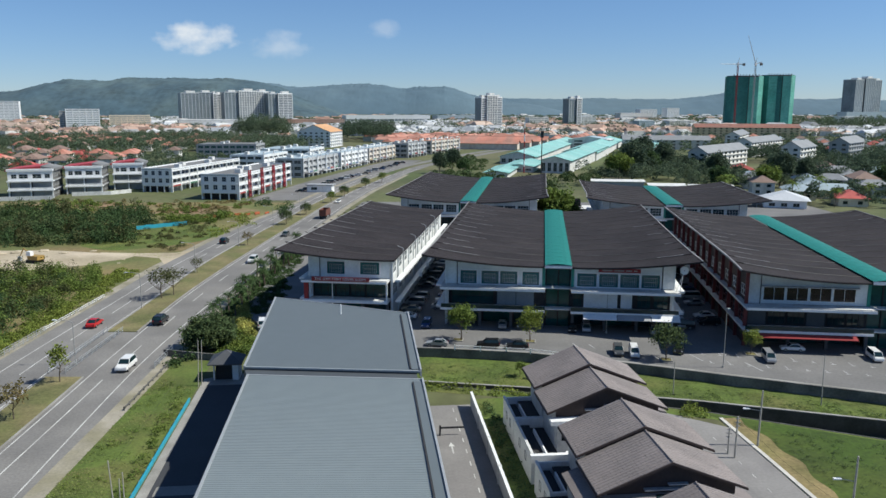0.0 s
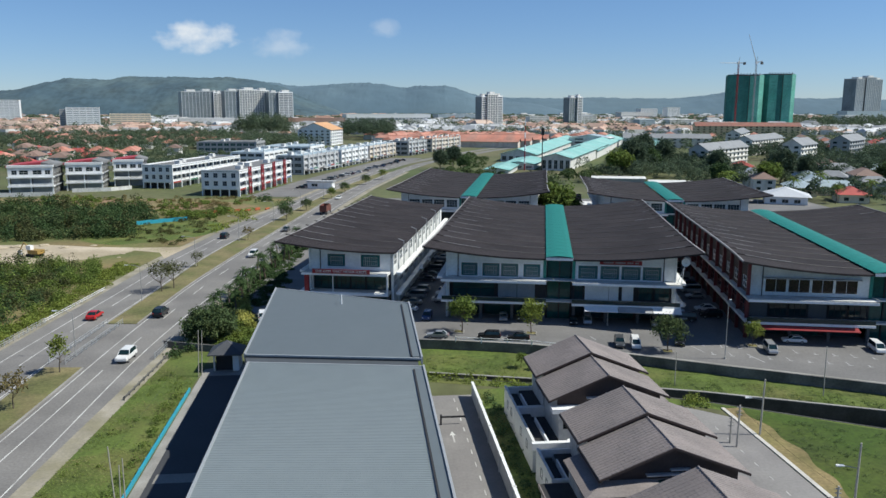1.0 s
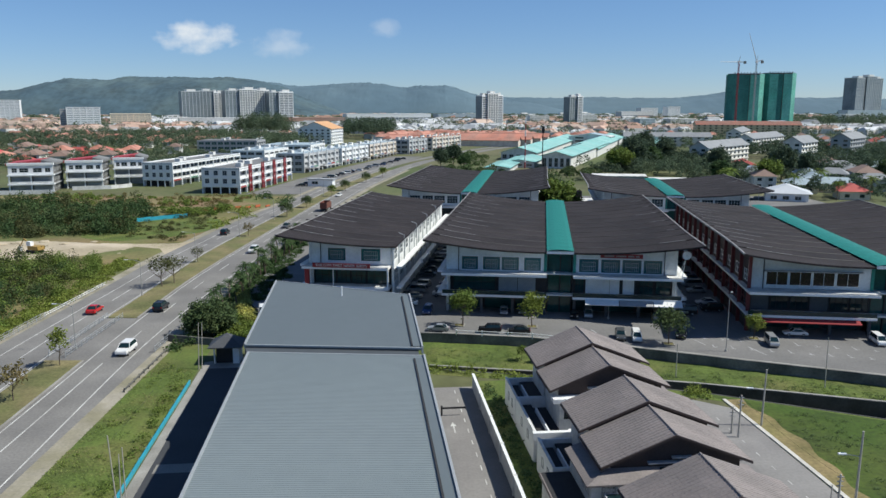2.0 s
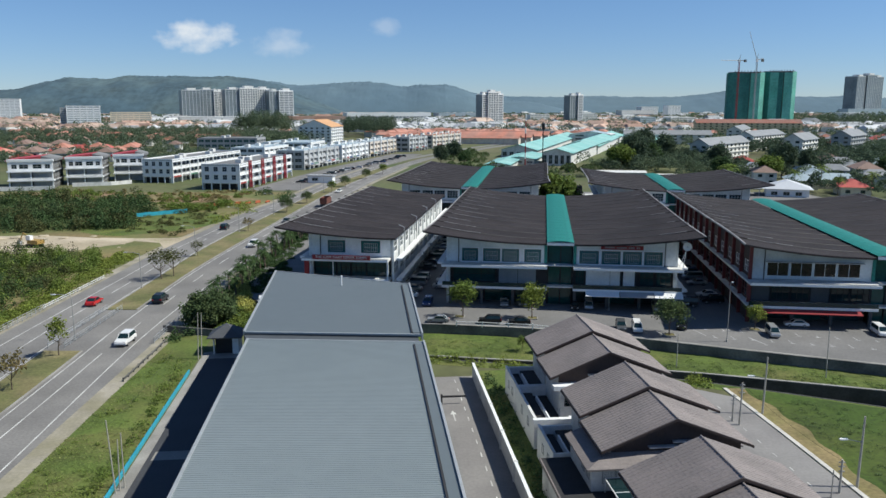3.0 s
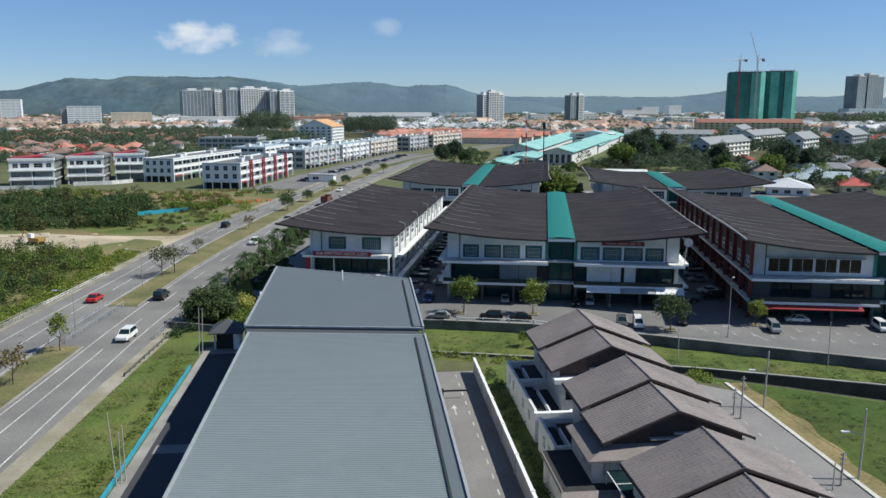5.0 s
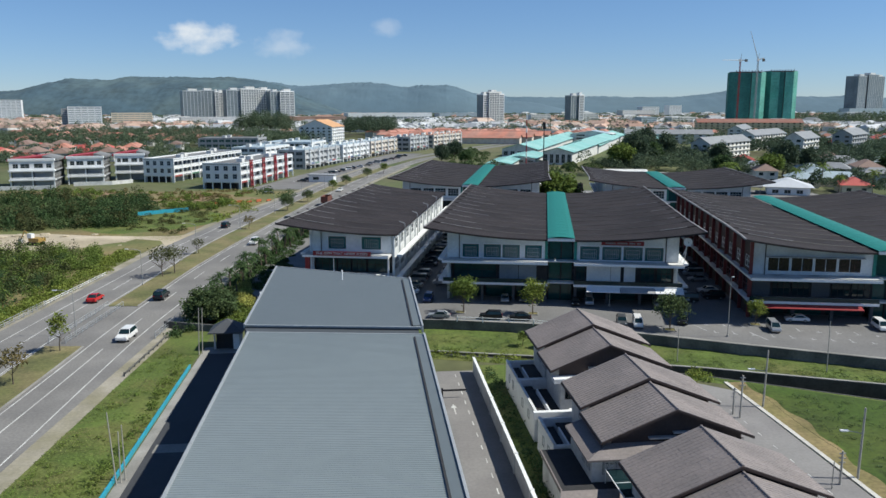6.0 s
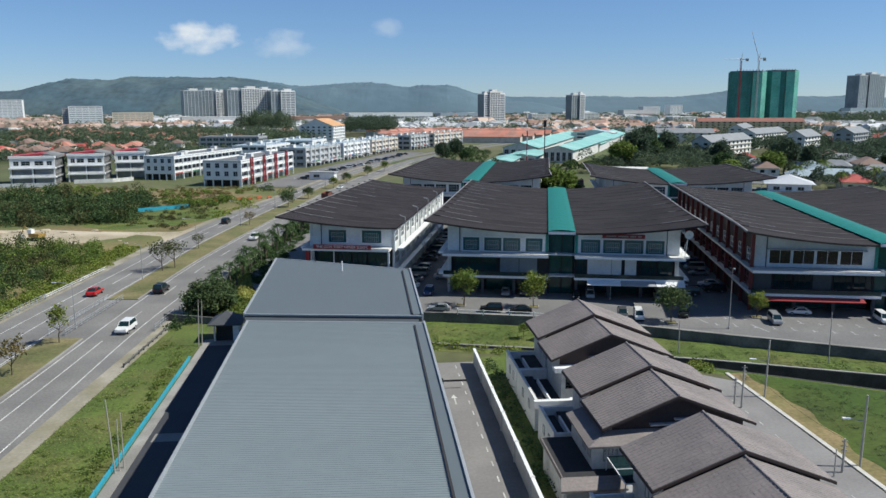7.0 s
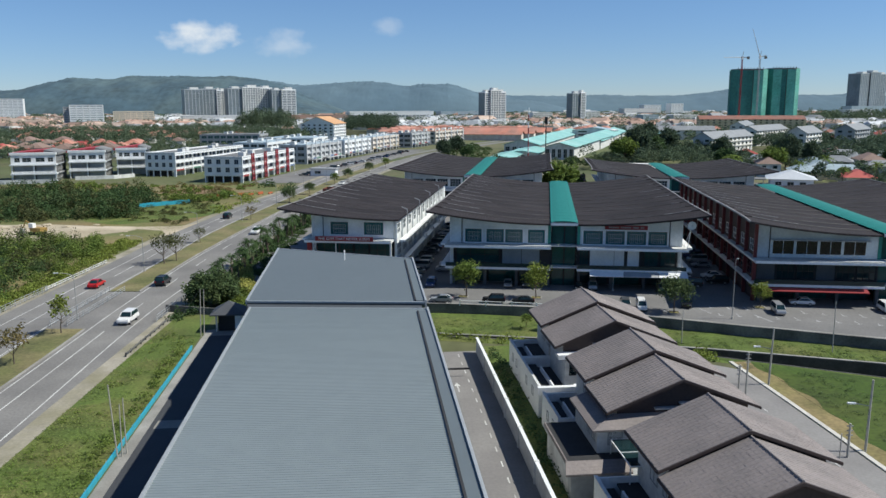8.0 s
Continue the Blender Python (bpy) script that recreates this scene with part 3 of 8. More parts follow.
                window(blk, mm, 3.5, 2.0, 3, 2, WHITE, GLASS, 0.08)
                mm = pose(face + sg * 0.06, a - 0.4 if sg > 0 else a + 3.9, 4.6, 0, 0, rot)
                window(blk, mm, 4.3, 2.5, 3, 2, WHITE if not side_red else DARKRED, GLASS, 0.08)
            for k in range(nb + 1):
                a = min(L - 0.4, k * 6.1)
                g0, g1 = sorted((face + sg * 0.004, face + sg * (0.55 if side_red else 0.3)))
                part("pilaster", box(B(), g0, a - 0.2, 0, g1, a + 0.2, zt2 - 0.1), DARKRED if side_red else wall, blk)
            for z in (4.1, 8.0):
                g0, g1 = sorted((face + sg * 0.9, face + sg * 1.9))
                if us == ui or not side_red:
                    part("side_ledge", box(B(), g0, -1.0, z - 0.22, g1, L, z + 0.16), WHITE, blk)
        part("back_wall", boxw(B(), ug, L - 0.25, 0, uo - 0.26, L + 0.0, roof_z(ug, L) - 0.3), wall, blk)
        # roof sheet
        nu, na = 14, 24
        top, bot = [], []
        bm = B()
        for j in range(na + 1):
            rt, rb = [], []
            for i in range(nu + 1):
                q = i / nu
                u = (ui if len(wings) == 2 else ui - 0.7) + (ur - ui) * q
                front = -0.7 - tip * q ** 0.9
                a = front + (L + 1.2 - front) * j / na
                flare = 1.4 * q * q * max(0, 1 - j / 6) ** 2
                z = roof_z(u, a)
                rt.append(bm.verts.new((X(u + flare * 0.4), a, z)))
                rb.append(bm.verts.new((X(u + flare * 0.4), a, z - 0.3)))
            top.append(rt)
            bot.append(rb)
        for j in range(na):
            for i in range(nu):
                bm.faces.new((top[j][i], top[j][i + 1], top[j + 1][i + 1], top[j + 1][i]))
                bm.faces.new((bot[j][i], bot[j + 1][i], bot[j + 1][i + 1], bot[j][i + 1]))
        for j in range(na):
            bm.faces.new((top[j][0], top[j + 1][0], bot[j + 1][0], bot[j][0]))
            bm.faces.new((top[j][nu], bot[j][nu], bot[j + 1][nu], top[j + 1][nu]))
        for i in range(nu):
            bm.faces.new((top[0][i], bot[0][i], bot[0][i + 1], top[0][i + 1]))
            bm.faces.new((top[na][i], top[na][i + 1], bot[na][i + 1], bot[na][i]))
        part("roof", bm, SHOP_ROOF, blk, "dark brown ribbed metal roof sweeping up outward")
        # raised ribs over the party walls
        k = 0
        a = 4.0
        while a < L:
            bm = B()
            pts = []
            for i in range(nu + 1):
                q = i / nu
                u = ui + 0.2 + (ur - ui - 0.2) * q
                skew = -tip * 0.62 * q * (1 - a / L)
                pts.append((X(u), a + skew, roof_z(u, a + skew)))
            rows = []
            for x, y, z in pts:
                rows.append([bm.verts.new(p) for p in ((x, y - 0.14, z - 0.05), (x, y - 0.14, z + 0.10), (x, y + 0.14, z + 0.10), (x, y + 0.14, z - 0.05))])
            for r, t in zip(rows, rows[1:]):
                for c in range(4):
                    bm.faces.new((r[c], r[(c + 1) % 4], t[(c + 1) % 4], t[c]))
            bm.faces.new(rows[0])
            bm.faces.new(rows[-1][::-1])
            part("roof_rib", bm, SHOP_ROOF, blk)
            bm = B()
            rows = [[bm.verts.new(p) for p in ((x, y - 0.20, z - 0.02), (x, y - 0.20, z + 0.06), (x, y - 0.145, z + 0.115), (x, y - 0.145, z - 0.02))] for x, y, z in pts[:nu]]
            for r, t in zip(rows, rows[1:]):
                for c in range(4):
                    bm.faces.new((r[c], r[(c + 1) % 4], t[(c + 1) % 4], t[c]))
            part("rib_lip", bm, RIB_LIP, blk, "thin paler rib edge")
            # Sun caught on the outer rib ends is painted as pale strips.
            if s < 0 or k % 2 == 0:
                bm = B()
                lo_ = 9 if s < 0 else 11
                rows = []
                for x, y, z in pts[lo_ + k % 3 - 1:nu]:
                    rows.append([bm.verts.new(p) for p in ((x, y - 0.17, z - 0.02), (x, y - 0.17, z + 0.13), (x, y + 0.02, z + 0.13), (x, y + 0.02, z - 0.02))])
                for r, t in zip(rows, rows[1:]):
                    for c in range(4):
                        bm.faces.new((r[c], r[(c + 1) % 4], t[(c + 1) % 4], t[c]))
                bm.faces.new(rows[0])
                bm.faces.new(rows[-1][::-1])
                part("rib_highlight", bm, FLASHING, blk, "pale strip for sun on the rib")
            a += 6.1
            k += 1
        edge = []
        for j in range(na + 1):
            front = -0.7 - tip
            a = front + (L + 1.2 - front) * j / na
            u = (ui if len(wings) == 2 else ui - 0.7) + (ur - ui)
            edge.append((X(u + 0.56 * max(0, 1 - j / 6) ** 2), a, roof_z(u, a)))
        bm = B()
        rows = [[bm.verts.new(p) for p in ((x - s * 0.22, y, z + 0.004), (x - s * 0.22, y, z + 0.09), (x + s * 0.03, y, z + 0.09), (x + s * 0.03, y, z - 0.18))] for x, y, z in edge]
        for r, t in zip(rows, rows[1:]):
            for c in range(4):
                bm.faces.new((r[c], r[(c + 1) % 4], t[(c + 1) % 4], t[c]))
        bm.faces.new(rows[0])
        bm.faces.new(rows[-1][::-1])
        part("edge_flashing", bm, FLASHING, blk)
    if len(wings) == 2:
        n = 20
        sk = part("skylight", box(B(), -ui - 0.05, -1.0, zs + 0.2, ui + 0.05, L + 0.6, zs + 0.26), TEAL_ROOF, blk, "long curved teal polycarbonate skylight")
        pl = (L + 1.6) / n
        bm = B()
        prev = None
        for i in range(7):
            x = -ui - 0.1 + (2 * ui + 0.2) * i / 6
            z = zs + 0.32 + 0.28 * (1 - (2 * i / 6 - 1) ** 2)
            cur = [bm.verts.new(p) for p in ((x, 0, z), (x, pl - 0.06, z), (x, 0, z - 0.06), (x, pl - 0.06, z - 0.06))]
            if prev:
                bm.faces.new((prev[0], cur[0], cur[1], prev[1]))
                bm.faces.new((prev[2], prev[3], cur[3], cur[2]))
                bm.faces.new((prev[0], prev[2], cur[2], cur[0]))
                bm.faces.new((prev[1], cur[1], cur[3], prev[3]))
            prev = cur
        sheet = done(bm, "panel", TEAL_ROOF)
        for k in range(n):
            part("panel", sheet, None, sk).matrix_local = pose(0, -1.0 + pl * k, 0)
        part("stair_glazing", box(B(), -ui + 0.02, 1.4, 0.3, ui - 0.02, 1.5, zs), GLASS_GREEN, blk, "green tinted stairwell glazing")
        for x in (-ui + 0.05, 0.0, ui - 0.25):
            part("mullion", box(B(), x, 1.2, 0, x + 0.2, 1.39, zs), DARK, blk)
        for z in (4.1, 8.0):
            part("landing", box(B(), -ui + 0.02, -0.6, z - 0.2, ui - 0.02, 1.39, z), WHITE_OLD, blk)
        for x in (-ui - 0.55, ui + 0.02):
            part("tinted_panel", box(B(), x, -0.12, 8.2, x + 0.53, -0.02, zs - 0.3), TEAL_ROOF, blk, "bright teal tinted panel")
        part("roof_beam", box(B(), -ui - 0.1, -1.0, zs - 0.25, ui + 0.1, -0.7, zs + 0.3), WHITE, blk)
    return blk, roof_z


block_b, zb = shop_block(0, 0.3, 75, (-1, 1), "three-storey white shop block with sweeping brown roof", win_pane=TEAL_GLASS, win_z=(8.3, 10.7), front_holes={-1: ((3.4, 6.4), (7.35, 10.45), (10.75, 13.85), (14.75, 17.7)), 1: ((3.4, 6.8), (7.3, 10.6), (11.0, 14.3), (14.7, 17.9))},
                         shut={-1: ((4.3, 7.5, "blue"), (7.6, 11.0, "blue"), (11.6, 19.4, "glass")), 1: ((2.8, 4.4, "glass"), (4.7, 10.7, "white"), (11.3, 13.3, "white"), (14.2, 16.6, "glass"), (17.0, 19.6, "glass"))})
block_a, za = shop_block(-28.7, 2.5, 72, (-1,), "white corner shop block with red signboard beside the road", ui=2.3, uo=18.0, ur=23.0, front_holes=((4.6, 8.3), (11.3, 14.7)), win_pane=TEAL_GLASS, win_z=(8.85, 11.2), low_rail=WHITE, shut={-1: ((3.0, 7.4, "glass"), (7.6, 10.4, "glass"), (10.6, 13.2, "glass"), (13.4, 17.6, "glass"))})
part("corner_post", box(B(), -2.95, -2.45, 4.202, -2.65, -2.15, 7.718), WHITE, block_a, "thin white corner post")
part("pillar", box(B(), -18.6, -2.5, 4.202, -17.8, -1.9, 7.718), RED, block_a, "red pillar below the signboard")
block_c, zc = shop_block(53.0, -6.3, 78, (-1, 1), "three-storey shop block with red side columns and brown roof", zs=12.3, front_holes=((4.6, 8.1), (8.4, 11.8), (12.1, 15.5), (15.8, 19.2)), side_red=True, dz=-0.35, uo=21.6, ur=24.0, win_pane=BROWN_GLASS, win_grid=(2, 1), lower=CLADDING, wall=SHOP_GREY)
for x0, x1 in ((-19.6, -4.2), (4.2, 19.6)):
    part("window_canopy", box(B(), x0, -0.75, 11.12, x1, -0.004, 11.26), GREY, block_c, "thin grey canopy over the windows")
block_d, zd = shop_block(-25.2, 94, 82, (-1, 1), "rear shop block with brown roof and teal skylight")
block_e, ze = shop_block(35.0, 94, 54, (-1, 1), "rear shop block with brown roof behind the trees", ur=25)

# ---- warehouse ----
wh = thing("warehouse", HOME, "long grey corrugated steel warehouse with skewed far end", "warehouse")


def shed(y_l0, y_r0, y_l1, y_r1, xl, xr, zl, zr, rib):
    part("shed_wall", prism(B(), [(xl + 0.35, y_l0 + 0.35), (xr - 0.35, y_r0 + 0.35), (xr - 0.35, y_r1 - 0.35), (xl + 0.35, y_l1 - 0.35)], 0, [zl - 0.3, zr - 0.3, zr - 0.3, zl - 0.3]), CLADDING, wh)
    n = int((y_l1 - y_l0) / (0.31 if rib > 0.02 else 0.42))
    V, F = [], []
    for k in range(n):
        for dq, dz in ((0.0, 0.0), (0.55, 0.0), (0.66, rib), (0.89, rib)):
            q = (k + dq) / n
            V.append((xl, y_l0 + (y_l1 - y_l0) * q, zl + dz))
            V.append((xr, y_r0 + (y_r1 - y_r0) * q, zr + dz))
    V += [(xl, y_l1, zl), (xr, y_r1, zr)]
    m_ = len(V) // 2
    F = [(2 * k, 2 * k + 1, 2 * k + 3, 2 * k + 2) for k in range(m_ - 1)]
    V += [(xl, y_l0, zl - 0.25), (xr, y_r0, zr - 0.25), (xr, y_r1, zr - 0.25), (xl, y_l1, zl - 0.25)]
    o = 2 * m_
    F += [(o + 3, o + 2, o + 1, o), (o, o + 1, 1, 0), (2 * m_ - 2, 2 * m_ - 1, o + 2, o + 3)]
    me = bpy.data.meshes.new("roof_sheet")
    me.from_pydata(V, [], F)
    me.materials.append(STEEL_ROOF_RIBBED if rib > 0.02 else STEEL_ROOF)
    part("roof_sheet", me, None, wh, "grey corrugated steel roof sheet")
    part("verge_flashing", prism(B(), [(xl - 0.16, y_l0), (xl + 0.05, y_l0), (xl + 0.05, y_l1), (xl - 0.16, y_l1)], zl - 0.35, zl + 0.14), STEEL, wh, "pale folded steel edge flashing")
    part("verge_flashing", prism(B(), [(xr - 0.05, y_r0), (xr + 0.14, y_r0), (xr + 0.14, y_r1), (xr - 0.05, y_r1)], zr - 0.6, zr + 0.22), STEEL, wh)
    part("gutter", prism(B(), [(xr - 1.08, y_r0 + 0.8), (xr - 0.92, y_r0 + 0.8), (xr - 0.92, y_r1 - 0.9), (xr - 1.08, y_r1 - 0.9)], zr - 0.2, zr + 0.1), DARK, wh, "dark roof gutter")
    part("gutter_lining", prism(B(), [(xr - 0.91, y_r0 + 0.6), (xr - 0.06, y_r0 + 0.6), (xr - 0.06, y_r1 - 0.7), (xr - 0.91, y_r1 - 0.7)], zr - 0.2, zr + 0.06), STEEL_ROOF, wh)
    part("end_flashing", prism(B(), [(xl, y_l1 - 0.1), (xr, y_r1 - 0.1), (xr, y_r1 + 0.1), (xl, y_l1 + 0.1)], [zl - 0.1, zr - 0.1, zr - 0.1, zl - 0.1], [zl + 0.07, zr + 0.07, zr + 0.07, zl + 0.07]), STEEL, wh)
    part("end_flashing", prism(B(), [(xl, y_l0 - 0.12), (xr, y_r0 - 0.12), (xr, y_r0 + 0.1), (xl, y_l0 + 0.1)], [zl - 0.1, zr - 0.1, zr - 0.1, zl - 0.1], [zl + 0.07, zr + 0.07, zr + 0.07, zl + 0.07]), STEEL, wh)


shed(-30, -30, 40.4, 35.0, -39.3, -20.8, 11.3, 12.1, 0.042)
shed(42.6, 37.0, 75.0, 61.0, -40.0, -20.8, 11.5, 12.3, 0.008)
# Added filler: stops sun falling through the gap onto the driveway.
part("gap_fill", prism(B(), [(-39.42, 40.1), (-21.2, 34.8), (-21.2, 37.4), (-40.12, 42.9)], 0, [11.22, 11.98, 11.98, 11.22]), CLADDING, wh, "dark fill that keeps sun out of the gap between sheds")
part("vent_pipe", tube(B(), (-29.9, 62.8, 11.6), (-29.9, 62.8, 13.3), 0.09), WHITE, wh)

# ---- semi-detached houses ----
def hip(pts, drop, material, parent, name, label=""):
    """A thick roof facet through the given corner points."""
    bm = B()
    f = [bm.verts.new(p) for p in pts]
    g = [bm.verts.new((v.co.x, v.co.y, v.co.z - drop)) for v in f]
    bm.faces.new(f)
    bm.faces.new(g[::-1])
    for k in range(len(f)):
        bm.faces.new((f[k], g[k], g[(k + 1) % len(f)], f[(k + 1) % len(f)]))
    bmesh.ops.recalc_face_normals(bm, faces=bm.faces)
    return part(name, bm, material, parent, label)


def tiled_slope(x0, z0, x1, z1, y0, y1, step=0.36):
    """Roof slope from the ridge (x0, z0) down to the eave (x1, z1), in stepped tile courses that run along y."""
    bm = B()
    n = max(3, round(abs(x1 - x0) / step))
    prof = []
    for k in range(n):
        for q, up in ((0.0, 0.0), (0.94, 0.010)):
            w = (k + q) / n
            prof.append((x0 + (x1 - x0) * w, z0 + (z1 - z0) * w + up))
    prof.append((x1, z1))
    rng = random.Random(int(10 * abs(x1) + y0 * 7))
    ribs = max(3, round((y1 - y0) / 0.46))
    ys = [(y0, 0.0)]
    for k in range(1, ribs):
        y = y0 + (y1 - y0) * k / ribs + rng.uniform(-0.02, 0.02)
        ys += [(y - 0.06, 0.0), (y - 0.02, 0.042), (y + 0.02, 0.042), (y + 0.06, 0.0)]
    ys.append((y1, 0.0))
    m = len(ys) - 1
    top = [[bm.verts.new((x, y, z + up + (rng.uniform(-0.010, 0.010) if 0 < j < m else 0.0))) for j, (y, up) in enumerate(ys)] for x, z in prof]
    for p, q in zip(top, top[1:]):
        for j in range(m):
            bm.faces.new((p[j], q[j], q[j + 1], p[j + 1]))
    low = [bm.verts.new(p) for p in ((x0, y0, z0 - 0.22), (x1, y0, z1 - 0.22), (x1, y1, z1 - 0.22), (x0, y1, z0 - 0.22))]
    bm.faces.new(low)
    bm.faces.new([low[0], low[1]] + [t[0] for t in top[::-1]])
    bm.faces.new([low[2], low[3]] + [t[-1] for t in top])
    bm.faces.new([low[1], low[2]] + top[-1][::-1])
    bm.faces.new([low[3], low[0]] + top[0])
    bmesh.ops.recalc_face_normals(bm, faces=bm.faces)
    return bm


def slab_of(bm, pts, ya, yb):
    """Upright prism with the outline pts in (x, z), from ya to yb."""
    f, b = [bm.verts.new((x, ya, z)) for x, z in pts], [bm.verts.new((x, yb, z)) for x, z in pts]
    for k in range(len(pts)):
        bm.faces.new((f[k], f[(k + 1) % len(pts)], b[(k + 1) % len(pts)], b[k]))
    bm.faces.new(f[::-1])
    bm.faces.new(b)
    bmesh.ops.recalc_face_normals(bm, faces=bm.faces)
    return bm


def yard(h, xa, ya, xb, yb, top, roofs, holes=2):
    """Walled kitchen yard: white parapets round near-black slabs at several levels, coloured for the courtyard's
    shadow.
    """
    part("parapet", box(B(), xa, ya, 0, xa + 0.2, yb, top), WHITE, h, "white rendered parapet wall")
    part("coping", box(B(), xa - 0.05, ya, top + 0.002, xa + 0.25, yb, top + 0.07), WHITE_OLD, h)
    for y in (ya, yb - 0.2):
        part("parapet", box(B(), xa + 0.201, y, 0, xb, y + 0.2, top - 0.1), WHITE, h)
    for k, (x0, y0, x1, y1, z) in enumerate(roofs):
        # Near-black slab: the open yard's shadow is put into its colour.
        part("yard_shade_slab", box(B(), x0, y0, z - 0.15, x1, y1, z), DARK, h, "dark flat slab" if not k else "")
    for k in range(holes):
        window(h, pose(xa - 0.02, ya + (yb - ya) * (k + 1) / (holes + 1), 1.5, 0, 0, -90), 0.75, 1.0, 1, 1, GREY, GLASS, 0.06)


def semi(k, y0, depth, z_ridge, lead, label):
    h = thing("house", HOME @ pose(0, y0, 0), label, "house", "semi-detached houses")
    D, ez = depth, z_ridge - 2.75
    # tiled gable roof in two slopes with thickness
    for s in (-1, 1):
        xe = -6.65 if s < 0 else 7.1
        part("roof_slope", tiled_slope(0, z_ridge, xe, ez, -0.1, D), HOUSE_ROOF, h, "brown interlocking roof tiles")
        part("barge_board", slab_of(B(), [(0, z_ridge - 0.03), (xe, ez - 0.03), (xe, ez - 0.25), (0, z_ridge - 0.25)], -0.2, -0.105), BROWN_WALL, h)
        part("eave_gutter", box(B(), xe - 0.07, -0.1, ez - 0.28, xe + 0.07, D, ez - 0.1), BROWN_WALL, h)
    n = 14
    cap = tube(B(), (0, 0, z_ridge + 0.0), (0, D / n - 0.04, z_ridge + 0.02), 0.1)
    capm = done(cap, "ridge_tile", HOUSE_ROOF)
    for j in range(n):
        part("ridge_tile", capm, None, h).matrix_local = pose(0, -0.1 + j * (D + 0.1) / n, 0)
    # upper storey with a dark clad gable
    zr = lambda x: z_ridge - 0.3 - 2.75 * abs(x) / (6.65 if x < 0 else 7.1)
    part("upper_storey", slab_of(B(), [(-5.5, 3.2), (6.2, 3.2), (6.2, zr(6.2)), (0, zr(0)), (-5.5, zr(-5.5))], 0.65, D - 0.1), WHITE_OLD, h, "white rendered upper storey")
    part("gable_cladding", slab_of(B(), [(-5.55, ez - 0.9), (6.25, ez - 0.9), (6.25, zr(6.25) + 0.02), (0, zr(0) + 0.02), (-5.55, zr(-5.55) + 0.02)], 0.55, 0.645), BROWN_WALL, h, "dark brown gable cladding")
    part("lower_storey", box(B(), -5.5, 0.65, 0, 6.2, D - 0.1, 3.198), WHITE_OLD, h)
    if lead:
        part("ledge", box(B(), -2.3, 0.1, z_ridge - 2.8, 2.9, 0.548, z_ridge - 2.66), GREY, h, "pale grey ledge")
        part("ledge", box(B(), -0.1, 0.2, z_ridge - 2.4, 1.7, 0.548, z_ridge - 2.26), GREY, h)
    if lead and k == 1:
        # upper room wrapped by a low tiled hip roof, over a single-storey wing with a dark flat roof
        part("side_room", box(B(), -7.5, -0.35, 3.202, -5.51, D - 0.1, 5.5), WHITE_OLD, h)
        part("front_room", box(B(), -6.99, -0.36, 3.202, 4.2, 0.54, 5.5), WHITE_OLD, h)
        hip(((-8.08, -0.95, 5.5), (4.8, -0.95, 5.5), (4.8, 0.5, 6.35), (-6.0, 0.5, 6.35)), 0.16, HOUSE_ROOF, h, "lean_to_roof", "low brown tiled lean-to roof")
        hip(((-8.1, D - 0.1, 5.5), (-8.1, -0.95, 5.5), (-6.45, 0.05, 6.1), (-6.45, D - 0.1, 6.1)), 0.16, HOUSE_ROOF, h, "lean_to_roof")
        hip(((-1.2, -0.3, 5.94), (-0.2, -0.3, 5.94), (-0.2, 0.3, 6.3), (-1.2, 0.3, 6.3)), 0.04, GLASS, h, "skylight", "small dark skylight")
        for j in range(2):
            window(h, pose(-7.52, 1.2 + 1.5 * j, 4.0, 0, 0, -90), 1.0, 1.2, 2, 1, GREY, GLASS, 0.06)
        window(h, pose(-6.6, -0.39, 3.9), 1.3, 1.3, 1, 1, GREY, GLASS, 0.07)
        window(h, pose(-4.6, -0.39, 3.6), 1.6, 1.8, 2, 1, GREY, GLASS, 0.07)
        part("wing_wall", box(B(), -10.2, -1.6, 0, -5.51, D - 0.3, 3.0), WHITE_OLD, h)
        part("wing_roof", box(B(), -10.4, -1.8, 3.002, -5.51, D - 0.2, 3.19), DARK, h, "dark flat slab")
        part("roof_edge", box(B(), -10.52, -1.8, 2.9, -10.402, D - 0.2, 3.26), HOUSE_ROOF, h)
        hip(((-10.9, -3.1, 2.7), (-5.2, -3.1, 2.7), (-5.2, -1.81, 3.3), (-10.6, -1.81, 3.3)), 0.18, HOUSE_ROOF, h, "skirt_roof", "narrow brown tiled skirt roof")
        part("skirt_wall", box(B(), -10.3, -2.5, 0, -5.6, -1.62, 2.5), GREY, h)
        # white-framed glass pergola on the terrace
        fr = part("pergola", lattice(1.9, 5.2, 1, 2, 0.07, -0.04, 0.04), WHITE, h, "white-framed dark glass pergola")
        fr.matrix_local = pose(-6.4, -5.7, 4.45, -90)
        part("pane", box(B(), 0.071, -0.01, 0.071, 1.829, 0.01, 5.129), GLASS, fr)
        for x in (-6.36, -4.56):
            for y in (-5.6, -0.6):
                part("pergola_post", box(B(), x - 0.04, y - 0.04, 0, x + 0.04, y + 0.04, 4.4), WHITE, h)
        part("terrace_block", box(B(), -5.4, -5.0, 0, -3.9, -1.9, 2.4), GREY, h)
    elif lead:
        # projecting upper room with a white canopy over a walled yard
        part("front_room", box(B(), -5.49, -0.1, 0, 4.2, 0.54, 5.1), WHITE_OLD, h)
        part("canopy", box(B(), -6.4, -0.8, 5.45, -1.6, 0.5, 5.95), WHITE, h, "thick white canopy slab")
        window(h, pose(-5.0, -0.13, 3.4), 2.4, 1.6, 2, 1, DARK, GLASS, 0.07)
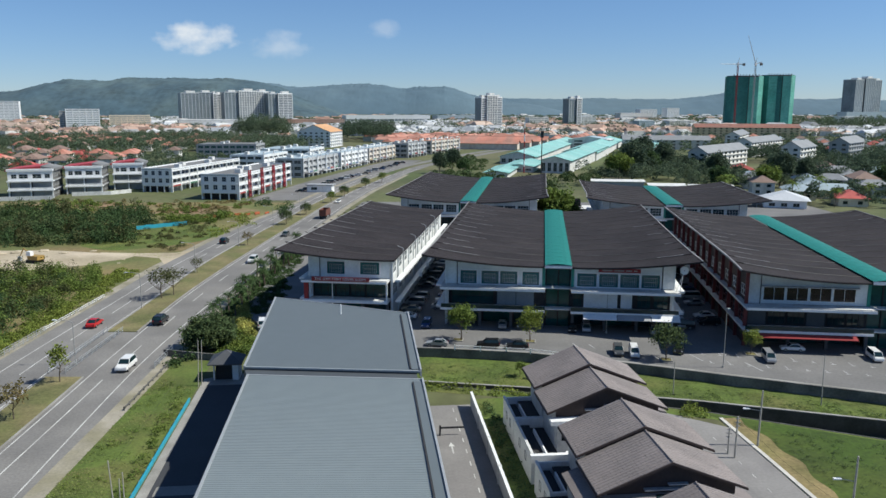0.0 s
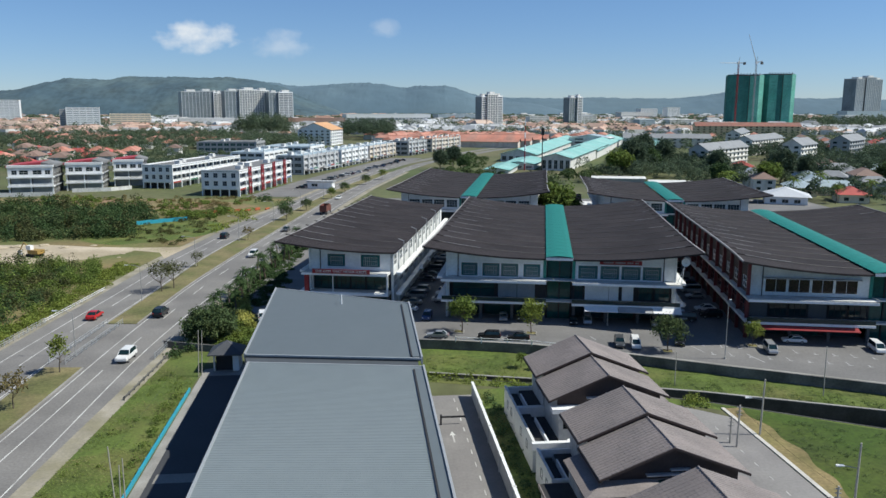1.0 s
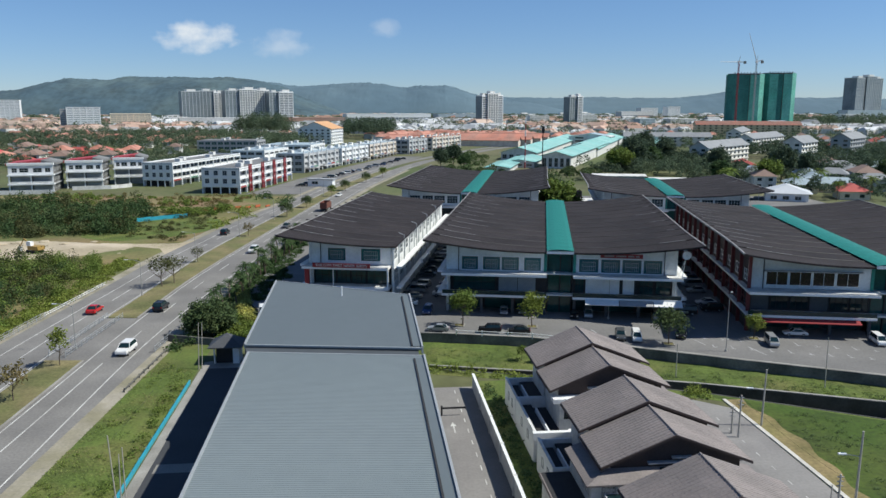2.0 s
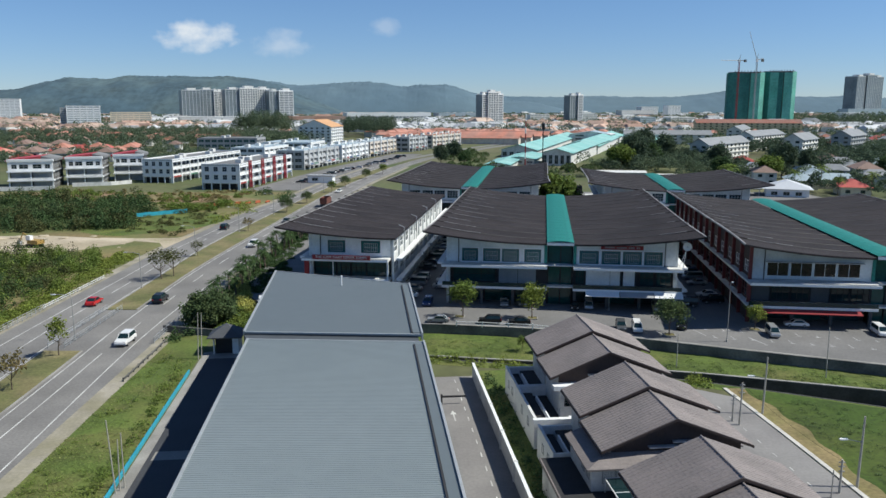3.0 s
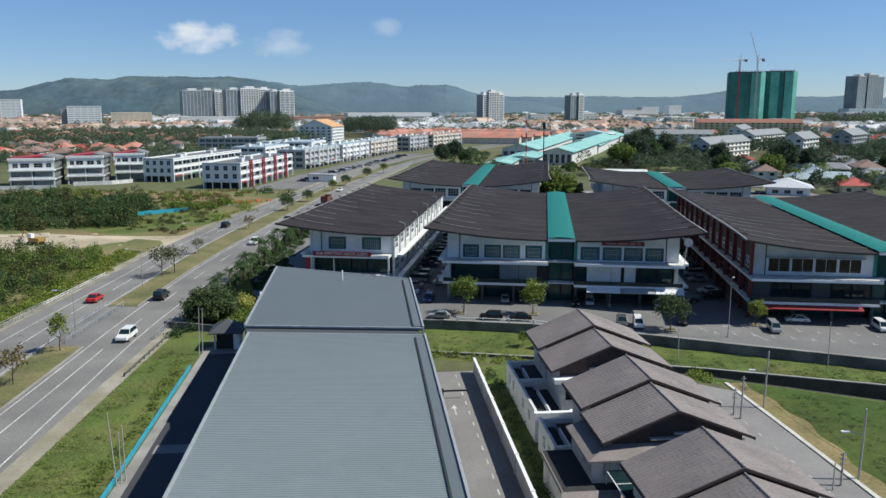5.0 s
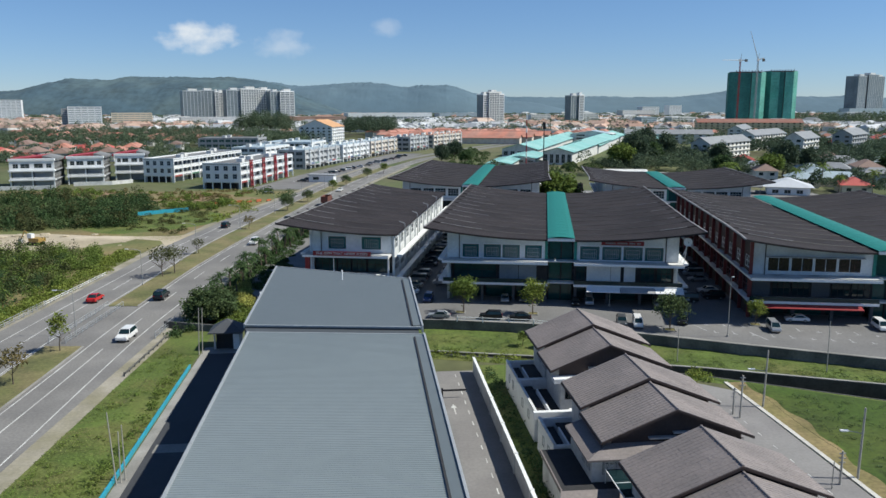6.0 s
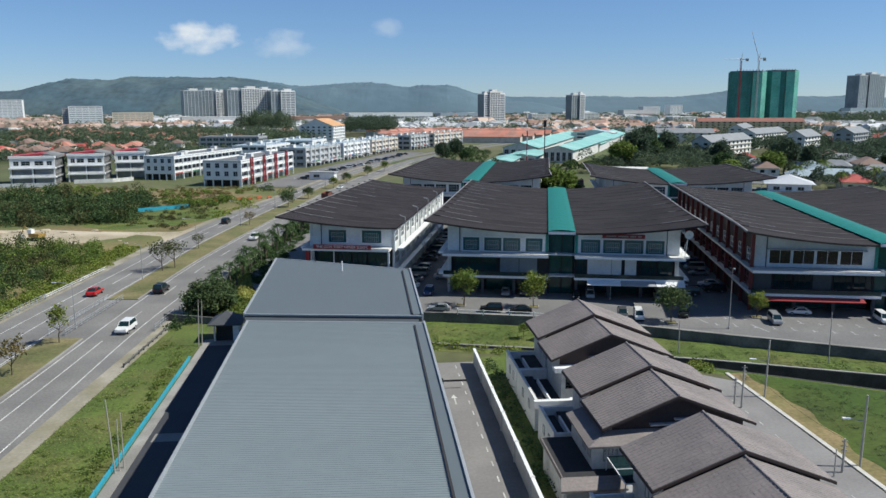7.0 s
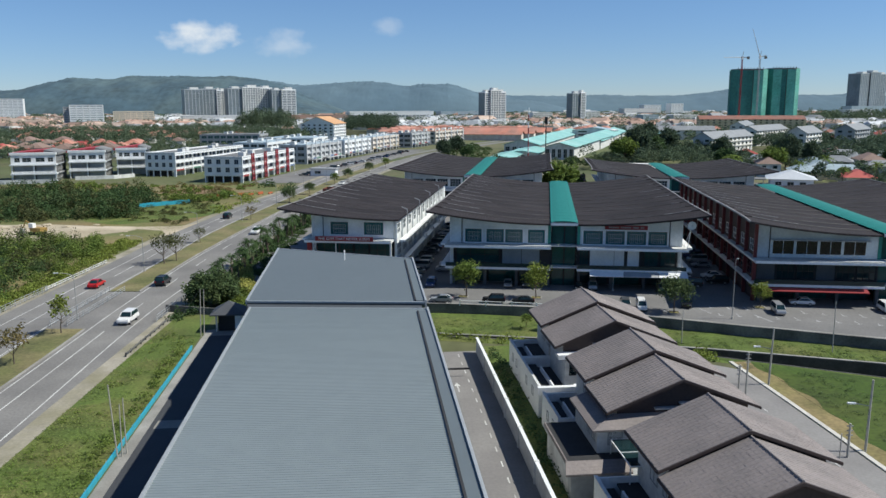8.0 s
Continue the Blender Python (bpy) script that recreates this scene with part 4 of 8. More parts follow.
        yard(h, -9.1, -3.4, -5.51, D - 0.1, 3.5, ((-8.89, -2.5, -7.3, D - 0.32, 2.6), (-7.1, -2.5, -5.52, D - 0.32, 2.2)))
        part("partition", box(B(), -7.29, -3.19, 0, -7.11, D - 2.5, 3.1), WHITE, h)
        part("gate_beam", box(B(), -9.3, -4.0, 2.75, -4.9, -3.41, 3.55), WHITE, h, "thick white gate beam")
        part("gate_pier", box(B(), -5.3, -3.39, 0, -4.95, -3.0, 3.5), WHITE, h)
    else:
        yard(h, -9.1, 0.05, -5.51, D - 0.3, 3.5, ((-8.89, 0.26, -7.5, D - 0.52, 2.5), (-7.3, 0.26, -5.52, D - 0.52, 2.9)))
        part("partition", box(B(), -7.49, 0.26, 0, -7.31, D - 2.2, 3.15), WHITE, h)
        for j in range(2):
            window(h, pose(-5.52, 1.6 + 2.6 * j, 4.4, 0, 0, -90), 1.5, 1.3, 2, 1, GREY, GLASS, 0.07)
    # front porch roof toward the street
    hip(((6.3, 0.7, 4.1), (10.2, 0.7, 3.1), (10.2, D - 0.4, 3.1), (6.3, D - 0.4, 4.1)), 0.2, HOUSE_ROOF, h, "porch_roof")
    for y in (0.9, D - 0.9):
        part("porch_post", box(B(), 9.6, y, 0, 9.9, y + 0.3, 2.9), WHITE_OLD, h)
    return h


for k, y0 in enumerate((0.5, 19.2, 37.9)):
    semi(k, y0, 6.75, 9.5, True, "white semi-detached house with brown tiled gable roof")
    semi(k, y0 + 6.85, 7.1, 9.95, False, "adjoining white house with higher brown tiled gable roof")

# ---- vegetation ----
def leaf_mat(name, col, col2, isl=0.45):
    m = M(name, col, 0.85, 0.3, 0.35, 3, 0.0, island=isl, second=col2, cut=0.52, width=0.15)
    n, l = m.node_tree.nodes, m.node_tree.links
    b = n["Principled BSDF"]
    tr = n.new("ShaderNodeBsdfTranslucent")
    b.inputs["Specular IOR Level"].default_value = 0.15
    mx = n.new("ShaderNodeMixShader")
    mx.inputs[0].default_value = 0.3
    l.new(b.inputs["Base Color"].links[0].from_socket, tr.inputs["Color"])
    l.new(b.outputs[0], mx.inputs[1])
    l.new(tr.outputs[0], mx.inputs[2])
    l.new(mx.outputs[0], n["Material Output"].inputs["Surface"])
    return m


LEAF = leaf_mat("leaf_green", (0.13, 0.19, 0.045), (0.18, 0.23, 0.055))
LEAF_DARK = leaf_mat("leaf_dark_green", (0.055, 0.098, 0.04), (0.08, 0.125, 0.045))
LEAF_MID = leaf_mat("leaf_mid_green", (0.082, 0.122, 0.052), (0.108, 0.142, 0.058))
LEAF_LIME = leaf_mat("leaf_yellow_green", (0.23, 0.27, 0.06), (0.18, 0.23, 0.05))
LEAF_OLIVE = leaf_mat("leaf_olive", (0.115, 0.115, 0.045), (0.085, 0.105, 0.045))
LEAF_DRY = leaf_mat("leaf_dry", (0.22, 0.17, 0.075), (0.16, 0.15, 0.06))
LEAF_YELLOW = leaf_mat("leaf_pale_yellow", (0.40, 0.38, 0.11), (0.30, 0.33, 0.09))
# Far leaves are paler and greyer, with haze mixed into their colour.
LEAF_FAR_DARK = leaf_mat("leaf_far_dark_hazed", (0.070, 0.105, 0.068), (0.095, 0.13, 0.08), 0.4)
LEAF_FAR = leaf_mat("leaf_far_hazed", (0.098, 0.14, 0.085), (0.13, 0.165, 0.10), 0.4)
BLADE = M("grass_blade", (0.105, 0.15, 0.03), 0.8, 0.25, 0.3, 3, 0.0, island=0.35, second=(0.16, 0.16, 0.05))


def quads_mesh(name, centres, sizes, material, rng, up=0.35):
    """Many small four-cornered leaves with random lean, about the given centres."""
    n = len(centres)
    c = np.asarray(centres, float)
    s = np.asarray(sizes, float)[:, None]
    nrm = rng.normal(size=(n, 3))
    nrm[:, 2] = np.abs(nrm[:, 2]) + up
    nrm /= np.linalg.norm(nrm, axis=1, keepdims=True)
    a = np.cross(nrm, rng.normal(size=(n, 3)))
    a /= np.linalg.norm(a, axis=1, keepdims=True)
    b = np.cross(nrm, a)
    v = np.stack([c - a * s, c - b * s * 0.55, c + a * s, c + b * s * 0.55], 1).reshape(-1, 3)
    f = np.arange(4 * n).reshape(-1, 4)
    me = bpy.data.meshes.new(name)
    me.from_pydata(v.tolist(), [], f.tolist())
    me.materials.append(material)
    return me


def clumps(rng, n, rx, ry, rz, zc, per, spread, hollow=0.45):
    """Leaf places: clumps on an uneven ellipsoid."""
    out = []
    for _ in range(n):
        d = rng.normal(size=3)
        d /= np.linalg.norm(d)
        if d[2] < -0.55:
            d[2] *= -0.6
        r = hollow + (1 - hollow) * rng.random() ** 0.5
        w = 0.82 + 0.36 * rng.random()
        p = np.array([rx * d[0], ry * d[1], rz * d[2]]) * r * w + (0, 0, zc)
        out.append(p + rng.normal(size=(per, 3)) * spread)
    return np.concatenate(out)


def trunk_mesh(name, h, r, rng, limbs=5, reach=1.0, zfork=0.45):
    bm = B()
    p = Vector((0, 0, -0.1))
    pts = [p]
    for k in range(1, 4):
        pts.append(Vector((rng.normal() * 0.05 * h * k / 3, rng.normal() * 0.05 * h * k / 3, h * k / 3)))
    for k in range(3):
        tube(bm, pts[k], pts[k + 1], r * (1 - 0.25 * k), r * (1 - 0.25 * (k + 1)), 7)
    for k in range(limbs):
        a = 2 * math.pi * (k + rng.random() * 0.6) / limbs
        s = pts[1].lerp(pts[2], rng.random()) if zfork < 0.5 else pts[2].lerp(pts[3], rng.random())
        e = s + Vector((math.cos(a) * reach, math.sin(a) * reach, reach * (0.5 + 0.6 * rng.random())))
        mid = s.lerp(e, 0.5) + Vector((0, 0, -0.08 * reach))
        tube(bm, s, mid, r * 0.45, r * 0.3, 5)
        tube(bm, mid, e, r * 0.3, r * 0.1, 5)
    return done(bm, name, BARK)


TREES = {}


def tree_kind(key, h, rx, rz, zc, n, per, spread, size, leaf, seed, r=0.14, sparse=False):
    rng = np.random.default_rng(seed)
    tm = trunk_mesh("trunk", zc, r, rng, 6, rx * 0.75)
    pts = clumps(rng, n, rx, rx, rz, zc, per, spread, 0.3 if sparse else 0.5)
    cm = quads_mesh("crown", pts, size * (0.6 + 0.8 * rng.random(len(pts))), leaf, rng)
    TREES[key] = (tm, cm)


tree_kind("small_dry_a", 4, 1.7, 1.3, 3.3, 34, 16, 0.28, 0.17, LEAF_DRY, 1, 0.09, True)
tree_kind("small_dry_b", 4, 1.4, 1.5, 3.6, 40, 16, 0.26, 0.17, LEAF_LIME, 2, 0.09, True)
tree_kind("small_grey", 4, 2.0, 1.2, 3.4, 40, 14, 0.3, 0.16, LEAF_OLIVE, 3, 0.10, True)
tree_kind("lot_a", 5, 1.9, 1.9, 3.7, 60, 30, 0.36, 0.17, LEAF, 4, 0.12)
tree_kind("lot_b", 5, 2.1, 1.9, 3.3, 64, 30, 0.36, 0.17, LEAF_MID, 5, 0.12)
tree_kind("lot_lime", 5, 1.9, 1.9, 3.6, 56, 28, 0.36, 0.17, LEAF_LIME, 14, 0.11)
tree_kind("big", 7, 4.6, 3.0, 3.2, 300, 60, 0.5, 0.25, LEAF_MID, 6, 0.3)
tree_kind("mid_a", 9, 3.6, 3.4, 6.0, 90, 30, 0.6, 0.42, LEAF_DARK, 7, 0.25)
tree_kind("mid_b", 10, 4.4, 3.8, 6.8, 100, 30, 0.65, 0.45, LEAF, 8, 0.28)
tree_kind("mid_c", 8, 4.8, 2.8, 5.2, 100, 30, 0.65, 0.45, LEAF, 9, 0.25)
tree_kind("tall", 14, 5.0, 5.5, 9.5, 170, 44, 0.8, 0.42, LEAF_FAR_DARK, 10, 0.35)


def tree(key, x, y, scale=1.0, label="", group="", rot=None, z=0.0):
    t = thing("tree", Matrix.Translation((x, y, z)) @ Matrix.Rotation(rot if rot is not None else x * 1.7 + y, 4, 'Z') @ Matrix.Scale(scale, 4), label or "leafy green tree on the grass", "tree", group)
    part("trunk", TREES[key][0], None, t)
    part("crown", TREES[key][1], None, t)
    return t


for x, y, k, s in ((-56.3, 109.8, "small_dry_b", 1.1), (-55.5, 95.8, "small_dry_a", 1.1), (-59.4, 161.0, "small_grey", 1.35), (-57.9, 164.0, "small_grey", 1.25), (-59.9, 187.0, "small_grey", 0.8),
                   (-57.2, 226.0, "small_dry_a", 0.9), (-54.0, 267.0, "lot_b", 1.0), (-51.5, 292.0, "lot_b", 0.9), (-55.2, 80.0, "small_dry_a", 0.8), (-47.5, 330, "lot_a", 0.9), (-44.5, 352, "lot_b", 1.0), (-39, 392, "lot_b", 1.0), (-33, 420, "lot_a", 1.0)):
    tree(k, x, y, s, "thin young tree on the dry grass median", "median trees")
for x, y, k, s in ((3.2, 130.2, "lot_a", 1.12), (15.0, 129.4, "lot_lime", 1.05), (35.6, 119.6, "lot_b", 1.1), (50.2, 122.6, "lot_lime", 0.74)):
    tree(k, x, y, s, "young green tree in the car park", "car park trees", None, LOT_Z)
tree("big", -38.9, 126.4, 0.84, "dense dark round tree beside the guard house")
tree("mid_b", 35.8, 246, 1.3, "bright green tree between the shop roofs", z=LOT_Z)
tree("mid_c", 39.5, 250, 1.1, "bright green tree between the shop roofs", z=LOT_Z)
tree("mid_b", 31.5, 251, 0.9, "green tree between the shop roofs", z=LOT_Z)
for k in range(3):
    tree("lot_a", 12 + k * 3.1, 116.2 - k * 0.9, 0.42, "low green shrub under the wall", z=-1.1)


def palm_meshes(seed, h, fr, n=22, leaf=LEAF_DARK):
    rng = np.random.default_rng(seed)
    bm = B()
    top = Vector((rng.normal() * 0.3, rng.normal() * 0.3, h))
    tube(bm, (0, 0, -0.1), top * 0.5 + Vector((0.15, 0, 0)), 0.2, 0.15, 7)
    tube(bm, top * 0.5 + Vector((0.15, 0, 0)), top, 0.15, 0.11, 7)
    tm = done(bm, "trunk", BARK)
    V, F = [], []
    for k in range(n):
        a = 2 * math.pi * rng.random()
        el = rng.random() * 1.5 - 0.35
        d = Vector((math.cos(a) * math.cos(el), math.sin(a) * math.cos(el), math.sin(el)))
        side = Vector((-math.sin(a), math.cos(a), 0))
        pts = []
        for j in range(7):
            q = j / 6
            pts.append(top + d * fr * q + Vector((0, 0, -fr * 0.55 * q * q)))
        for j in range(6):
            for sg in (-1, 1):
                w = fr * 0.17 * (1 - abs(2 * (j + 0.5) / 6 - 0.8) * 0.6)
                i = len(V)
                e = (side * sg * w + Vector((0, 0, -w * 0.5)))
                V += [tuple(pts[j]), tuple(pts[j].lerp(pts[j + 1], 0.6)), tuple(pts[j].lerp(pts[j + 1], 0.9) + e), tuple(pts[j].lerp(pts[j + 1], 0.45) + e)]
                F.append((i, i + 1, i + 2, i + 3))
    cm = bpy.data.meshes.new("fronds")
    cm.from_pydata(V, [], F)
    cm.materials.append(leaf)
    return tm, cm


PALMS = [palm_meshes(21, 3.6, 1.9, 32), palm_meshes(22, 4.6, 2.1, 32), palm_meshes(23, 8.0, 3.6, 26, LEAF), palm_meshes(24, 9.5, 3.8, 26, LEAF)]


def palm(k, x, y, s=1.0, label="dark palm in the planting beside the shops", group="palms"):
    t = thing("palm_tree", Matrix.Translation((x, y, 0)) @ Matrix.Rotation(x * 3 + y, 4, 'Z') @ Matrix.Scale(s, 4), label, "palm tree", group)
    part("trunk", PALMS[k][0], None, t)
    part("fronds", PALMS[k][1], None, t)


rp = np.random.default_rng(5)
for k in range(30):
    y = 140 + k * 2.7
    palm(k % 2, -41.2 + 0.02 * (y - 140) + rp.normal() * 1.2, y, 0.85 + 0.3 * rp.random())


def thicket(name, places, label, leaf, per=90, size=0.3, seed=3, kind="stuff"):
    rng = np.random.default_rng(seed)
    pts = []
    for x, y, r, h in places:
        swell = 0.55 + 0.9 * (0.5 + noise.noise((x * 0.06, y * 0.06, 7)))
        h, n = h * swell, int(per * (0.6 + 0.8 * rng.random()) * min(1.2, swell))
        d = rng.normal(size=(n, 3))
        d /= np.linalg.norm(d, axis=1, keepdims=True)
        d[:, 2] = np.abs(d[:, 2])
        rr = (0.6 + 0.5 * rng.random((n, 1)))
        pts.append(d * rr * (r, r, h) + (x, y, 0) + rng.normal(size=(n, 3)) * 0.12)
    p = np.concatenate(pts)
    p[:, 2] = np.maximum(p[:, 2], 0.05)
    ob = new(name, quads_mesh(name, p, size * (0.6 + 0.9 * rng.random(len(p))), leaf, rng))
    return tagged(ob, label, "bushes", kind=kind)


def inside(x, y, poly):
    c = False
    for (x0, y0), (x1, y1) in zip(poly, poly[1:] + poly[:1]):
        if (y0 > y) != (y1 > y) and x < (x1 - x0) * (y - y0) / (y1 - y0) + x0:
            c = not c
    return c


def scatter(poly, n, rng):
    xs, ys = [p[0] for p in poly], [p[1] for p in poly]
    out = []
    while len(out) < n:
        x, y = rng.uniform(min(xs), max(xs)), rng.uniform(min(ys), max(ys))
        if inside(x, y, poly):
            out.append((x, y))
    return out


rb = np.random.default_rng(11)
NEAR_BUSH = [(-75.5, 100), (-75, 150), (-77.5, 172), (-82, 190), (-92, 190), (-100, 178), (-150, 176), (-150, 100)]
thicket("thicket", [(x, y, 1.2 + 1.6 * rb.random(), 1.4 + 2.6 * rb.random() * min(1, (abs(x + 74) + 3) / 9)) for x, y in scatter(NEAR_BUSH, 520, rb)], "dense green scrub beside the road", LEAF, 440, 0.16, 31)
thicket("thicket", [(x, y, 1.2 + 1.4 * rb.random(), 1.6 + 2.2 * rb.random()) for x, y in scatter([(-78, 105), (-77, 150), (-84, 180), (-110, 178), (-150, 150), (-150, 105)], 160, rb)], "darker scrub in the thicket", LEAF_DARK, 420, 0.17, 32)
FAR_BUSH = [(-98, 228), (-93, 238), (-98, 262), (-112, 290), (-210, 300), (-230, 235), (-130, 222)]
thicket("thicket", [(x, y, 2.2 + 2.6 * rb.random(), 2.0 + 4.2 * rb.random()) for x, y in scatter(FAR_BUSH, 260, rb)], "dark trees and scrub behind the sand", LEAF_DARK, 420, 0.28, 33)
thicket("thicket", [(x, y, 2.0 + 2.0 * rb.random(), 1.5 + 2.5 * rb.random()) for x, y in scatter(FAR_BUSH, 120, rb)], "mid green scrub behind the sand", LEAF_MID, 340, 0.28, 34)
thicket("hedge", [(-71 - 0.05 * k + rb.normal() * 2, 240 + k * 2.2, 1.2 + rb.random(), 0.7 + 1.1 * rb.random()) for k in range(26)], "low green bushes along the verge", LEAF_LIME, 60, 0.25, 35)
thicket("hedge", [(-62 + rb.normal() * 2 - 12 * (k > 8), 296 + k * 2.5, 1.5 + rb.random(), 1.5 + 1.5 * rb.random()) for k in range(14)], "dark bushes before the white shops", LEAF_DARK, 70, 0.3, 36)
thicket("hedge", [(home(-51.9 - 0.9 * rb.random(), 2 + k * 1.35).x, home(-51.5, 2 + k * 1.35).y, 0.5 + 0.4 * rb.random(), 0.4 + 0.9 * rb.random()) for k in range(46) if k % 3], "weedy shrubs along the fence", LEAF, 110, 0.11, 37)
thicket("hedge", [(x, y, 0.8, 1.3 + 0.5 * rb.random()) for x, y in scatter([(-34.4, 132.5), (-38.0, 140), (-41.0, 152), (-39.2, 152), (-36.2, 142), (-33.2, 134)], 46, rb)], "clipped yellow shrubs beside the shops", LEAF_YELLOW, 260, 0.13, 38)
thicket("hedge", [(x, y, 1.0, 0.5 + 0.6 * rb.random()) for x, y in scatter([(-31.4, 121.5), (-33.2, 131.5), (-37.4, 137), (-41.5, 138), (-38, 128), (-36, 121.5)], 60, rb)], "leafy green shrubs behind the guard house", LEAF, 240, 0.15, 51)
thicket("hedge", [(x, y, 0.9, 0.4 + 0.8 * rb.random()) for x, y in scatter([(-42.9, 140), (-42, 138), (-39.8, 148), (-41.2, 158), (-41, 240), (-42.6, 240), (-42.9, 160)], 90, rb)], "dark shrubs below the palms", LEAF_DARK, 240, 0.17, 52)
# Planting added over the pavement to darken the shade lying there.
thicket("hedge", [(x, y, 1.1, 0.5 + 0.6 * rb.random()) for x, y in scatter([(-40.8, 154), (-35.4, 146), (-33.2, 152), (-33.0, 166), (-36.2, 176), (-38, 235), (-41, 235)], 170, rb)], "dark planting added to deepen the corner shops' shade", LEAF_DARK, 260, 0.18, 53)
thicket("hedge", [(-41.8 + rb.normal() * 0.8, 117 + 0.6 * k, 0.9, 0.7 + 0.8 * rb.random()) for k in range(18)], "dark weeds above the drain", LEAF_DARK, 60, 0.18, 39)
thicket("hedge", [(home(-9.6 - 1.6 * rb.random(), -8 + k * 1.0).x, home(-10.3, -8 + k * 1.0).y, 0.5 + 0.4 * rb.random(), 0.4 + 0.8 * rb.random()) for k in range(66)], "dark shrubs in the narrow back strip", LEAF_DARK, 45, 0.14, 40)
thicket("hedge", [(-4 + 0.9 * k + rb.normal() * 0.5, along(DRAIN_NEAR, -4 + 0.9 * k) - 0.9 + rb.normal() * 0.5, 0.7, 0.5 + 0.9 * rb.random()) for k in range(36)], "overgrown weeds beside the drain", LEAF_LIME, 60, 0.14, 41)
thicket("shrub", [(33.2 + rb.normal() * 1.0, 98.4 + rb.normal() * 0.6, 0.9, 0.9 + 0.6 * rb.random()) for k in range(9)], "dry yellow shrub at the end of the drain wall", LEAF_LIME, 60, 0.15, 42)
thicket("thicket", [(x, y, 1.0 + 1.4 * rb.random(), 2.2 + 2.4 * rb.random()) for x, y in scatter([(-80, 130), (-79, 160), (-88, 185), (-112, 178), (-150, 160), (-150, 130)], 130, rb)], "dry olive scrub rising from the thicket", LEAF_OLIVE, 320, 0.2, 45)
thicket("thicket", [(x, y, 0.9 + 0.9 * rb.random(), 0.5 + 0.8 * rb.random()) for x, y in scatter([(-73.2, 96), (-73.4, 160), (-75.5, 190), (-80, 190), (-77, 150), (-76, 96)], 150, rb)], "bright low growth along the roadside", LEAF_LIME, 200, 0.16, 46)
thicket("thicket", [(x, y, 1.6 + 2.2 * rb.random(), 2.4 + 3.6 * rb.random()) for x, y in scatter(FAR_BUSH, 110, rb)], "olive brown tree tops behind the sand", LEAF_OLIVE, 420, 0.28, 47)
thicket("thicket", [(x, y, 1.4 + 1.6 * rb.random(), 1.2 + 2.2 * rb.random()) for x, y in scatter([(-92, 268), (-80, 272), (-78, 290), (-92, 292), (-100, 280)], 30, rb)], "green bushes beside the blue hoarding", LEAF, 360, 0.24, 48)
thicket("thicket", [(x, y, 0.7 + 1.0 * rb.random(), 0.4 + 0.9 * rb.random()) for x, y in scatter([(-74, 215), (-76, 262), (-84, 300), (-115, 300), (-118, 262), (-92, 225)], 120, rb)], "scattered low scrub in the field grass", LEAF_OLIVE, 110, 0.18, 49)
thicket("thicket", [(x, y, 0.8 + 1.2 * rb.random(), 0.4 + 1.1 * rb.random()) for x, y in scatter([(-82, 296), (-80, 332), (-170, 336), (-180, 296)], 110, rb)], "dry brown scrub before the shops", LEAF_DRY, 110, 0.22, 50)
SOIL_BUSH = [(-175, 285), (-80, 285), (-78, 330), (-110, 330), (-175, 335)]
thicket("thicket", [(x, y, 0.9 + 1.2 * rb.random(), 0.5 + 1.3 * rb.random()) for x, y in scatter(SOIL_BUSH, 90, rb)], "low scrub on the bare brown ground", LEAF, 90, 0.32, 44)
tr_ = [(x, along(DRAIN_FAR, x) + (0.6 + rb.random() ** 1.0 * 0.95 * (along(CARWALL, x) - along(DRAIN_FAR, x) - 0.8))) for x in [-9 + 88 * rb.random() for _ in range(900)]]


def low_growth(name, places, label, leaf, seed, size=0.075, per=30):
    """Knee-high weeds in tight clumps, resting on the ground under them."""
    rng = np.random.default_rng(seed)
    pts = []
    for x, y in places:
        g = ground_z(x, y)
        r, h = 0.25 + 0.45 * rng.random(), 0.10 + 0.28 * rng.random()
        d = rng.normal(size=(per, 3)) * (r * 0.6, r * 0.6, 0)
        d[:, 2] = rng.random(per) * h + 0.06
        pts.append(d + (x, y, max(g, -1.25)))
    q = np.concatenate(pts)
    tagged(new(name, quads_mesh(name, q, size * (0.6 + 0.9 * rng.random(len(q))), leaf, rng, up=1.6)), label, "weeds", kind="stuff")


low_growth("weeds", tr_[:450], "green weeds on the grass terrace", LEAF_MID, 81)
low_growth("weeds", tr_[450:], "lighter green weeds on the grass terrace", LEAF, 82)
vp_ = scatter([(at(r_out, y) + 3.0, y) for y in range(40, 120, 8)] + [(home(-51.2, 66).x, home(-51.2, 66).y), (home(-51.2, -4).x, home(-51.2, -4).y)], 600, rb)
low_growth("weeds", [q for q in vp_ if noise.noise((q[0] * 0.15, q[1] * 0.15, 4)) > -0.05], "weeds in the roadside grass", LEAF, 83)
low_growth("weeds", scatter([tuple(home(22.6, 0)[:2]), (70, 52), (92, 68), (53, 89), (36, 96.5), tuple(home(22.6, 44)[:2])], 420, rb), "weeds in the open lawn", LEAF_MID, 84, 0.07)
thicket("hedge", [(24 + k * 1.2 + rb.normal() * 0.6, 240 + rb.normal() * 2, 1.4, 2.0 + 2 * rb.random()) for k in range(14)], "bright green shrubs between the shop blocks", LEAF_LIME, 80, 0.28, 43)


